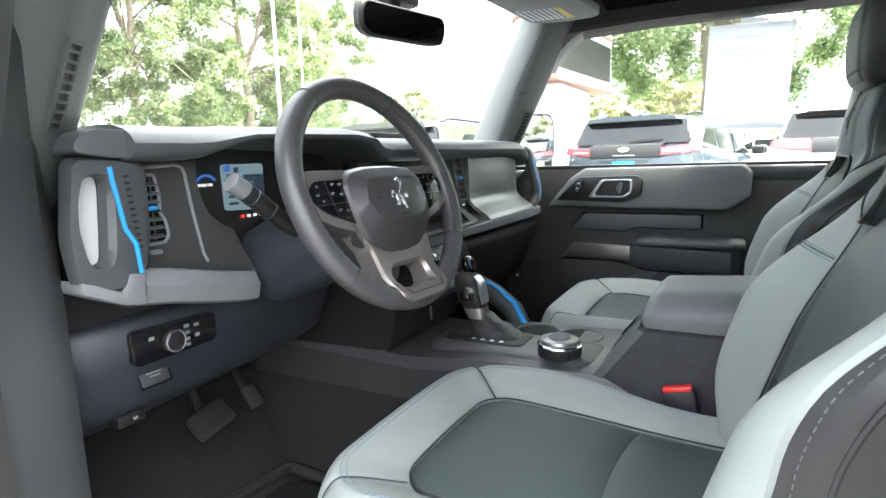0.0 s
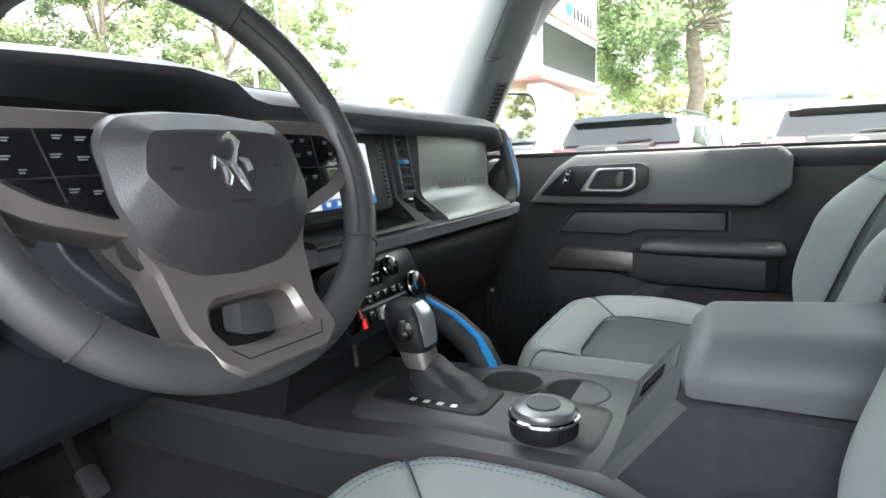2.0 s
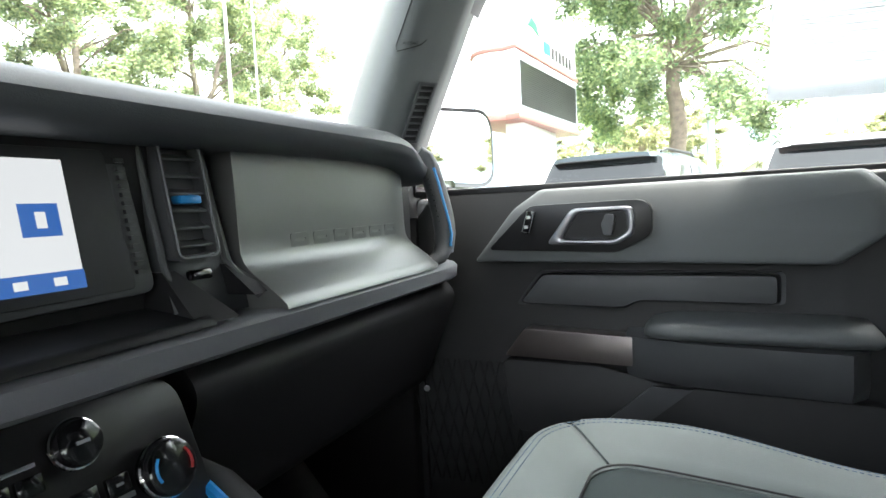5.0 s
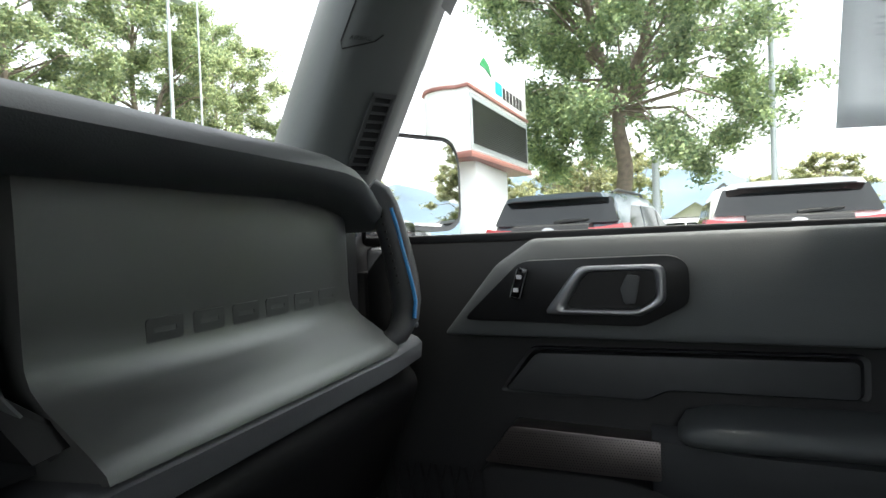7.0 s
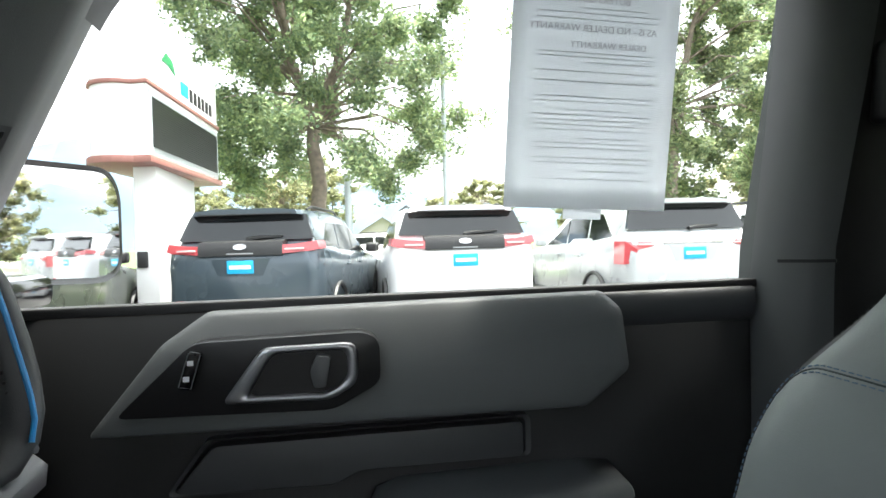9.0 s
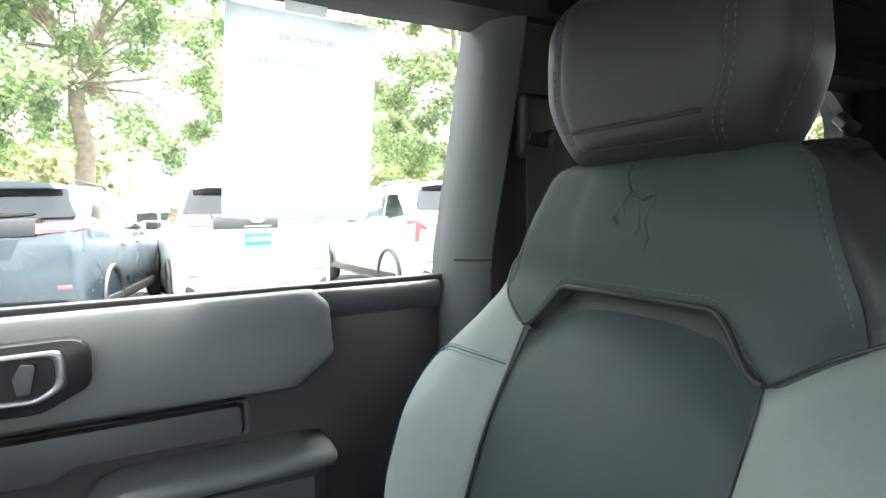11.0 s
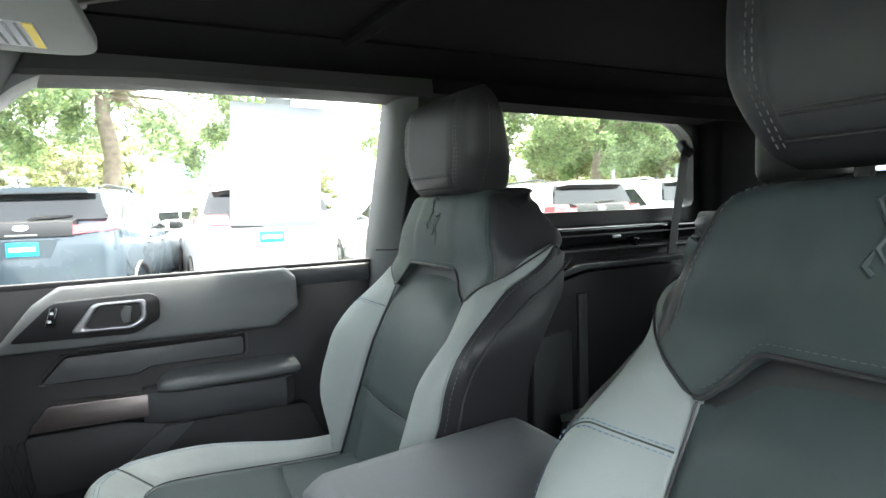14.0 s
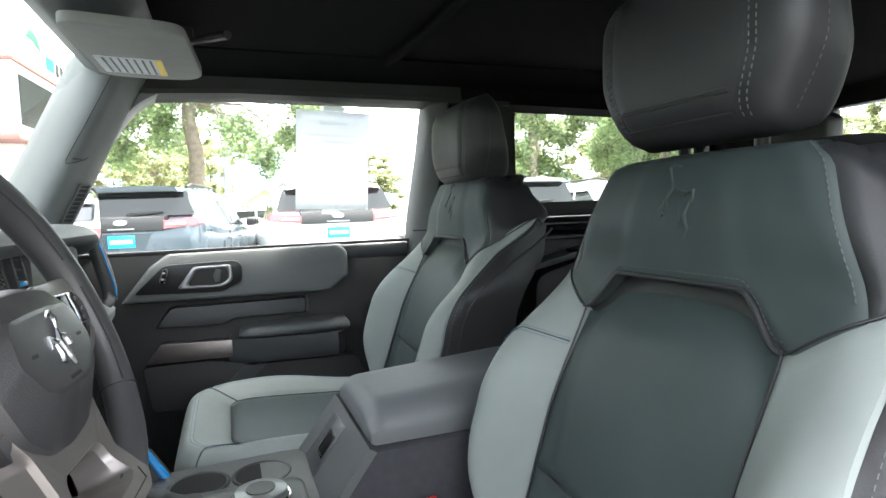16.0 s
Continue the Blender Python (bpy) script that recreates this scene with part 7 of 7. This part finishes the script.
t_b.location = (11.3, 18.0, 0)
for x, y, k, a in ((16.3, 18.2, 1.0, 130), (22.0, 19.5, 0.95, 40), (5.5, 19.0, 1.0, 200), (14.0, -7.9, 0.95, 70), (-1.5, 18, 1.0, 300)):
    copy_thing(t_b, Matrix.Translation((x, y, 0)) @ Matrix.Rotation(radians(a), 4, "Z") @ Matrix.Scale(k, 4))
for x, y, k, a in ((14.5, -13.2, 0.9, 90), (24, -24, 1.0, 20), (17, -19, 0.9, 160), (36, -16, 0.9, 220)):
    copy_thing(t_main, Matrix.Translation((x, y, 0)) @ Matrix.Rotation(radians(a), 4, "Z") @ Matrix.Scale(k, 4))
t_s = tree("shrub_tree", "small rounded tree across the street", 23, 5.4, 2.3, 0.7, 60, 300, M_LEAF_D, 0.080, 0.09,
           (((0, 0, 0.8), (0.1, 0.2, 2.0), (0.2, 0.1, 3.6)), ((0, 0, 0.8), (-0.4, -0.3, 1.8), (-0.6, -0.4, 3.0))))
t_s.location = (34, 4.0, 0)
for x, y, k, a in ((38, 10, 1.2, 30), (33, -4.9, 0.9, 80), (40, -9, 1.3, 140), (33, -14, 1.0, 200), (40, -22, 1.4, 250), (30, -30, 1.3, 290), (36, 22, 1.4, 10), (30, 34, 1.5, 60), (16, 40, 1.6, 110), (4, 42, 1.7, 170), (46, 2.6, 1.5, 45), (48, 8, 1.6, 120), (20, -36, 1.4, 77), (10, -34, 1.3, 12), (27, -42, 1.6, 150), (19.5, -15.5, 1.15, 33), (15.5, -19.5, 1.15, 95), (26, -22, 1.3, 187)):
    copy_thing(t_s, Matrix.Translation((x, y, 0)) @ Matrix.Rotation(radians(a), 4, "Z") @ Matrix.Diagonal((k * 1.15, k, k * (0.78 + (a * 7 % 10) / 26), 1)))
# far hills, the blue of distance haze painted into their colour
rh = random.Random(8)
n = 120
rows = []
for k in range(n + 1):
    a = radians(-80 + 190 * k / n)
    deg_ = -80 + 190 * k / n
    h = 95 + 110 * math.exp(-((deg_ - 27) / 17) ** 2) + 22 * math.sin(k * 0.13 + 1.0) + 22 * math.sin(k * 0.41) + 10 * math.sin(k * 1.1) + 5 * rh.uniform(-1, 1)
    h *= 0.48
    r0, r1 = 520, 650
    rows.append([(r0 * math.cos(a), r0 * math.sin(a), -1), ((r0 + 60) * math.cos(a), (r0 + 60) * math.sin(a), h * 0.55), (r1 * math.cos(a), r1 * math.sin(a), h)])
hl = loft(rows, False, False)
tagged(link("backdrop", hl, mat("far_hills_haze", (0.070, 0.105, 0.145), 1.0, vary=0.3, scale=0.02), 90), "forested hills in the distance, haze painted in as blue", "hills", kind="structure")

# sign pylon
sign = thing("sign_pylon", "white pylon sign with a dark message display and red-brown bands", "sign")
part("post", box(8.50, 10.5, 3.06, 3.36, 0.0, 2.50, 0.02), M_SIGN, sign)
part("meter_box", box(8.46, 8.51, 3.20, 3.33, 1.05, 1.27, 0.01), M_TRIMB, sign)


def slab(g=0.0):
    """Footprint of the sign, its near end rounded; the display runs along the first axis."""
    arc = [(0.42 - (0.42 + g) * math.sin(a), 0.42 - (0.42 + g) * math.cos(a)) for a in [0.25 + (math.pi - 0.5) * q / 10 for q in range(11)]]
    return [(3.15 + g, -g), (-0.0 - g, -g)] + arc[3:] + [(0.3, 0.84 + g), (3.15 + g, 0.84 + g)]


sm_ = Matrix.Translation((8.05, 3.02, 0)) @ Matrix.Rotation(radians(-3.8), 4, "Z")
part("cabinet", moved(prism(slab(), 2.50, 3.44, "z", 0.01), sm_), M_SIGN, sign, "white display cabinet")
part("band", moved(prism(slab(0.06), 2.42, 2.51, "z", 0.01), sm_), M_SIGN_R, sign, "red-brown band")
part("band", moved(prism(slab(0.035), 3.44, 3.49, "z", 0.01), sm_), M_SIGN_R, sign, "red-brown band")
part("head", moved(prism(slab(), 3.49, 4.30, "z", 0.01), sm_), M_SIGN, sign, "white sign head")
part("display_frame", moved(box(0.06, 3.12, -0.014, -0.001, 2.54, 3.38), sm_), M_POLE, sign)
part("display", moved(box(0.16, 3.02, -0.024, -0.014, 2.64, 3.30), sm_), mat("display_dark", (0.03, 0.035, 0.035), 0.4, vary=0.1), sign, "dark message display")
for k in range(20):
    part("display_louvre", moved(box(0.16, 3.02, -0.036, -0.024, 2.65 + k * 0.0325, 2.660 + k * 0.0325), sm_), M_TRIMB, sign)
part("emblem", moved(box(1.30, 1.62, -0.012, -0.002, 3.62, 3.82), sm_), M_PLATE, sign, "blue square emblem")
part("leaf_mark", moved(prism([(0.55, 3.90), (0.74, 4.06), (0.98, 4.00), (1.10, 3.82), (0.80, 3.90)], -0.012, -0.002, "y"), sm_), mat("sign_green", (0.02, 0.20, 0.07), 0.5, vary=0), sign, "green mark")
for k in range(6):
    part("name_bar", moved(box(1.70 + k * 0.20, 1.82 + k * 0.20, -0.012, -0.002, 3.60, 3.80), sm_), M_TRIMB, sign)


def lamp_post(x, y, h, label, head=True, r=0.07):
    lp = thing("street_lamp", label, "street lamp", "lamp posts", (x, y, 0))
    part("pole", tube([(0, 0, 0), (0, 0, h)], [r, r * 0.7], 12), M_POLE, lp)
    part("base", disc((0, 0, 0), (0, 0, 1), r * 2.6, 0.4, 16, 0.02), M_CONC, lp)
    if head:
        part("arm", tube([(-1.0, 0, h - 0.02), (0.4, 0, h - 0.02)], 0.035, 8), M_POLE, lp)
        for x in (-1.0, 0.35):
            part("lamp_head", prism(rounded([(x - 0.35, -0.17), (x + 0.30, -0.17), (x + 0.30, 0.17), (x - 0.35, 0.17)], 0.06), h - 0.08, h + 0.06, "z", 0.03), M_POLE, lp)
    return lp


lamp_post(14.0, -1.9, 9.0, "tall pale lamp post behind the parked cars")
lamp_post(13.6, 14.0, 8.9, "tall lamp post in front of the trees")
lamp_post(14.8, 14.0, 10.5, "slender dark post near the trees", False, 0.04)
lamp_post(13.2, 0.47, 2.85, "short white post beside the tree", False, 0.10)
lamp_post(14.0, -13.4, 6.0, "pale post by the trees", False, 0.08)
lamp_post(15.0, -17.6, 8.0, "tall pale lamp post by the street")


def vehicle(name, label, paint, L=4.75, W=1.92, H=1.73, rear_style=0):
    """A parked sport utility car, nose along +x, its tail at x = 0."""
    v = thing(name, label, "car", "parked cars")
    hw = W / 2
    st = [(0.0, 0.84, 0.42, 1.10), (0.03, 0.90, 0.36, 1.20), (0.10, 0.95, 0.33, 1.27), (0.28, 0.985, 0.28, 1.28), (1.2, 1.0, 0.25, 1.20), (2.6, 1.0, 0.25, 1.13), (3.3, 0.99, 0.25, 1.10), (4.1, 0.96, 0.28, 1.02), (L - 0.12, 0.86, 0.32, 0.90), (L, 0.70, 0.38, 0.76)]
    rings = []
    for x, k, zb, zt in st:
        w = hw * k
        rings.append([(x, -w * 0.90, zb), (x, -w, zb + 0.14), (x, -w * 0.985, zt - 0.42), (x, -w, zt - 0.26), (x, -w * 0.975, zt - 0.06), (x, -w * 0.93, zt), (x, w * 0.93, zt), (x, w * 0.975, zt - 0.06), (x, w, zt - 0.26), (x, w * 0.985, zt - 0.42), (x, w, zb + 0.14), (x, w * 0.90, zb)])
    part("body", loft(rings), paint, v, "", 40)
    gh_ = [(0.10, 0.92, 1.12), (0.16, 0.90, 1.24), (0.34, 0.80, H - 0.09), (0.46, 0.78, H - 0.03), (1.2, 0.79, H), (2.1, 0.78, H - 0.04), (2.55, 0.76, H - 0.14), (3.35, 0.86, 1.11)]
    rings = []
    for x, k, zt in gh_:
        w = hw * k
        rings.append([(x, -hw * 0.93, 1.06), (x, -hw * 0.92, 1.10), (x, -w * 1.0, max(1.10, zt - 0.07)), (x, -w * 0.96, max(1.11, zt - 0.025)), (x, -w * 0.86, zt), (x, w * 0.86, zt), (x, w * 0.96, max(1.11, zt - 0.025)), (x, w * 1.0, max(1.10, zt - 0.07)), (x, hw * 0.92, 1.10), (x, hw * 0.93, 1.06)])
    part("cabin", loft(rings), paint, v, "", 30)
    # tail glass, its corners rounded
    gl_o = rounded([(-0.86, 0.0), (0.86, 0.0), (0.80, 0.55), (0.745, 1.0), (-0.745, 1.0), (-0.80, 0.55)], 0.06, 3)
    zg0, zg1 = 1.345, H - 0.070
    part("rear_window", loft([[(0.170 + 0.118 * k + d_, hw * y, zg0 + (zg1 - zg0) * k) for y, k in gl_o] for d_ in (0.0, 0.06)]), M_CARGLASS, v, "dark rear window")
    part("spoiler", loft([[(x, hw * y * w, H - 0.04 + dz) for y, dz in ((-0.70, -0.045), (-0.66, 0.012), (-0.4, 0.035), (0.4, 0.035), (0.66, 0.012), (0.70, -0.045), (0.5, -0.03), (-0.5, -0.03))] for x, w in ((0.17, 0.97), (0.20, 1.0), (0.34, 1.03), (0.56, 1.04))]), paint, v, "roof spoiler", 50)
    # black strip painting the spoiler's shade along the top of the window
    part("spoiler_lip", box(0.163, 0.20, -hw * 0.60, hw * 0.60, H - 0.082, H - 0.066, 0.004), M_TRIMB, v)
    wp = part("rear_wiper", tube([(0.160, -0.02, 1.352), (0.162, -0.14, 1.372), (0.170, -0.44, 1.380)], [0.030, 0.022, 0.008], 6), M_TRIMB, v)
    part("wiper_blade", tube([(0.170, -0.10, 1.388), (0.172, -0.46, 1.390)], 0.009, 6), M_TRIMB, wp)
    for s in (-1, 1):
        cuts = [(0.56, 1.30), (1.36, 2.12), (2.18, 3.05)]
        for a, b in cuts:
            def zt(x):
                if x < 0.62:
                    return 1.10 + (x - 0.52) / 0.10 * (H - 0.22 - 1.10)
                if x < 2.1:
                    return H - 0.17
                return H - 0.17 - (x - 2.1) / 0.95 * (H - 0.17 - 1.10)
            pts = [(a, 1.17), (b, 1.15), (b, max(1.16, zt(b))), ((a + b) / 2, max(1.17, zt((a + b) / 2))), (a, max(1.18, zt(a)))]

            def yy(z):
                return hw * (0.925 - 0.14 * (z - 1.0) / (H - 1.06))
            g0 = [(x, s * (yy(z) + 0.012), z) for x, z in pts]
            g1 = [(x, s * (yy(z) - 0.03), z) for x, z in pts]
            part("side_window", loft([g0, g1]), M_CARGLASS, v)
        # lamps
        if rear_style == 0:
            lp = [(0.44, 1.278), (0.70, 1.288), (0.94, 1.318), (0.965, 1.225), (0.90, 1.205), (0.53, 1.178)]
            ys = [(hw * a, z) for a, z in lp]
        else:
            ys = [(hw * a, z) for a, z in ((0.60, 1.185), (0.95, 1.20), (0.965, 0.90), (0.86, 0.915), (0.80, 1.09), (0.60, 1.125))]
        tl_ = part("tail_light", loft([[(-0.008 + 0.45 * max(0, (y / hw - 0.80)) + 0.25 * max(0, z - 1.23), s * y, z) for y, z in ys], [(0.30, s * y * 1.03, z) for y, z in ys]]), M_TAIL, v, "red tail light")
        zc_ = 1.232 if rear_style == 0 else 1.155
        part("lamp_strip", box(-0.012, 0.02, min(s * hw * 0.56, s * hw * 0.80), max(s * hw * 0.56, s * hw * 0.80), zc_ - 0.014, zc_ + 0.010, 0.004), M_LENS, tl_, "pale inner strip")
        part("reflector", box(-0.004, 0.02, min(s * hw * 0.70, s * hw * 0.84), max(s * hw * 0.70, s * hw * 0.84), 0.60, 0.64, 0.005), M_TAIL, v)
        part("mirror", box(2.95, 3.12, min(s * hw * 0.95, s * hw * 1.14), max(s * hw * 0.95, s * hw * 1.14), 1.13, 1.28, 0.04, 3), M_TRIMB if rear_style == 0 else paint, v)
        part("roof_rail", tube([(0.6, s * hw * 0.66, H - 0.01), (0.8, s * hw * 0.67, H + 0.035), (1.9, s * hw * 0.67, H + 0.02), (2.1, s * hw * 0.66, H - 0.03)], 0.018, 6), M_TRIMB if rear_style == 0 else M_POLE, v)
        for wx in (0.92, L - 0.95):
            w = part("wheel", tube([(wx + 0.27 * math.cos(2 * math.pi * q / 28), s * (hw - 0.12), 0.355 + 0.27 * math.sin(2 * math.pi * q / 28)) for q in range(28)], 0.095, 8, False, True), M_TYRE, v, "black tyre")
            part("rim", disc((wx, s * (hw - 0.10), 0.355), (0, s, 0), 0.235, 0.05, 24, 0.01), M_TRIMB, w)
            for q in range(5):
                a = 2 * math.pi * q / 5
                part("spoke", moved(box(-0.028, 0.028, -0.01, 0.012, 0.0, 0.22, 0.006), Matrix.Translation((wx, s * (hw - 0.045), 0.355)) @ Matrix.Rotation(a, 4, "Y")), M_RIM, w)
            arch_pts = [(wx + 0.40 * math.cos(a), s * (hw + 0.002), 0.36 + 0.40 * math.sin(a)) for a in [math.pi * q / 12 for q in range(13)]]
            part("arch_trim", tube(arch_pts, 0.03, 6), M_TRIMB, v)
        part("side_trim", box(0.7, L - 0.7, min(s * hw * 0.96, s * (hw + 0.012)), max(s * hw * 0.96, s * (hw + 0.012)), 0.30, 0.42, 0.02), M_TRIMB, v)
        for xx in (1.33, 2.15):
            part("door_handle", box(xx + 0.05, xx + 0.25, min(s * hw * 0.99, s * (hw + 0.02)), max(s * hw * 0.99, s * (hw + 0.02)), 0.98, 1.005, 0.008), paint, v)
    part("number_plate", box(-0.012, 0.03, -0.160, 0.160, 0.950, 1.105, 0.005), M_PLATE, v, "blue dealer plate")
    part("plate_bar", box(-0.015, -0.011, -0.13, 0.13, 1.005, 1.050), M_WHITE, v)
    part("plate_recess", loft([[(-0.003, y, z) for y, z in ((-0.36, 1.125), (0.36, 1.125), (0.27, 0.92), (-0.27, 0.92))], [(0.03, y, z) for y, z in ((-0.36, 1.125), (0.36, 1.125), (0.27, 0.92), (-0.27, 0.92))]]), paint, v)
    part("bumper", box(0.0, 0.3, -hw * 0.88, hw * 0.88, 0.36, 0.52, 0.03), M_TRIMB, v, "black lower bumper")
    if rear_style == 0:
        part("tailgate_trim", loft([[(x, y, z) for x, z in ((-0.008, 1.16), (-0.008, 1.25), (0.022, 1.322), (0.15, 1.345), (0.26, 1.345), (0.26, 1.16))] for y in (-hw * 0.53, hw * 0.53)]), M_TRIMB, v, "black tailgate band")
        part("name_bar", box(-0.010, -0.004, -0.16, 0.16, 1.178, 1.195), M_SILVER, v)
    else:
        part("tailgate_trim", box(-0.002, 0.12, -hw * 0.44, hw * 0.44, 1.15, 1.195, 0.008), M_CHROME, v)
    part("badge", moved(disc((0, 0, 0), (-1, 0, 0.35), 0.050, 0.012, 20), Matrix.Translation((0.0 if rear_style == 0 else 0.02, 0, 1.264)) @ Matrix.Diagonal((1, 1.6, 0.72, 1))), M_SILVER, v, "small oval badge")
    part("antenna", loft([[(1.0, -0.02, H), (1.0, 0.02, H), (1.2, 0.02, H), (1.2, -0.02, H)], [(1.14, -0.005, H + 0.06), (1.14, 0.005, H + 0.06), (1.2, 0.005, H + 0.06), (1.2, -0.005, H + 0.06)]]), M_TRIMB, v)
    return v


def paint(name, c):
    return mat(name, c, 0.28, 0.25, vary=0.03, scale=2, coat=0.7)


P_WHITE = mat("paint_white", (0.72, 0.73, 0.74), 0.3, vary=0.02, scale=2, coat=0.6)
c1 = vehicle("suv", "blue-grey sport utility car parked with its tail this way", paint("paint_blue_grey", (0.040, 0.058, 0.074)))
c1.location = (7.2, 1.78, 0.03)
c1.rotation_euler[2] = radians(-13)
c2 = vehicle("suv", "white sport utility car parked beside a blue-grey one", P_WHITE)
c2.location = (7.2, -0.93, 0.03)
c3 = vehicle("suv", "pale silver sport utility car with tall tail lights", paint("paint_silver", (0.45, 0.47, 0.48)), 5.0, 2.0, 1.76, 1)
c3.location = (7.0, -3.95, 0.03)
c4 = vehicle("suv", "dark green sport utility car parked near the sign", paint("paint_dark_green", (0.05, 0.06, 0.045)))
c4.location = (4.9, 4.35, 0)
for x, y, src, lab in ((6.6, -6.1, c2, "white sport utility car in the parking row"), (6.7, -8.7, c3, "silver sport utility car in the parking row"), (6.6, -11.4, c1, "blue-grey sport utility car in the parking row"), (6.6, -14, c2, "white sport utility car in the parking row"), (6.7, -16.6, c3, "silver sport utility car in the parking row")):
    cc = copy_thing(src, Matrix.Translation((x, y, 0)))
    cc["label"] = lab
cc = copy_thing(c2, Matrix.Translation((26, -2.0, 0)) @ Matrix.Rotation(radians(90), 4, "Z"))
cc["label"] = "white car on the street beyond the grass"
house = thing("house", "low pale gabled house far across the street", "house", at=(100, -5.5, 0))
part("wall", prism([(-3.4, 0), (3.4, 0), (3.4, 3.2), (0, 5.3), (-3.4, 3.2)], -4, 4, "x"), mat("house_wall", (0.36, 0.33, 0.30), 0.8, vary=0.06, scale=1), house)
for s in (-1, 1):
    part("roof", prism([(0, 5.3), (s * 4.0, 2.85), (s * 4.0, 3.05), (0, 5.55)], -4.5, 4.5, "x"), mat("house_roof", (0.24, 0.22, 0.21), 0.9, vary=0.15, scale=2), house)
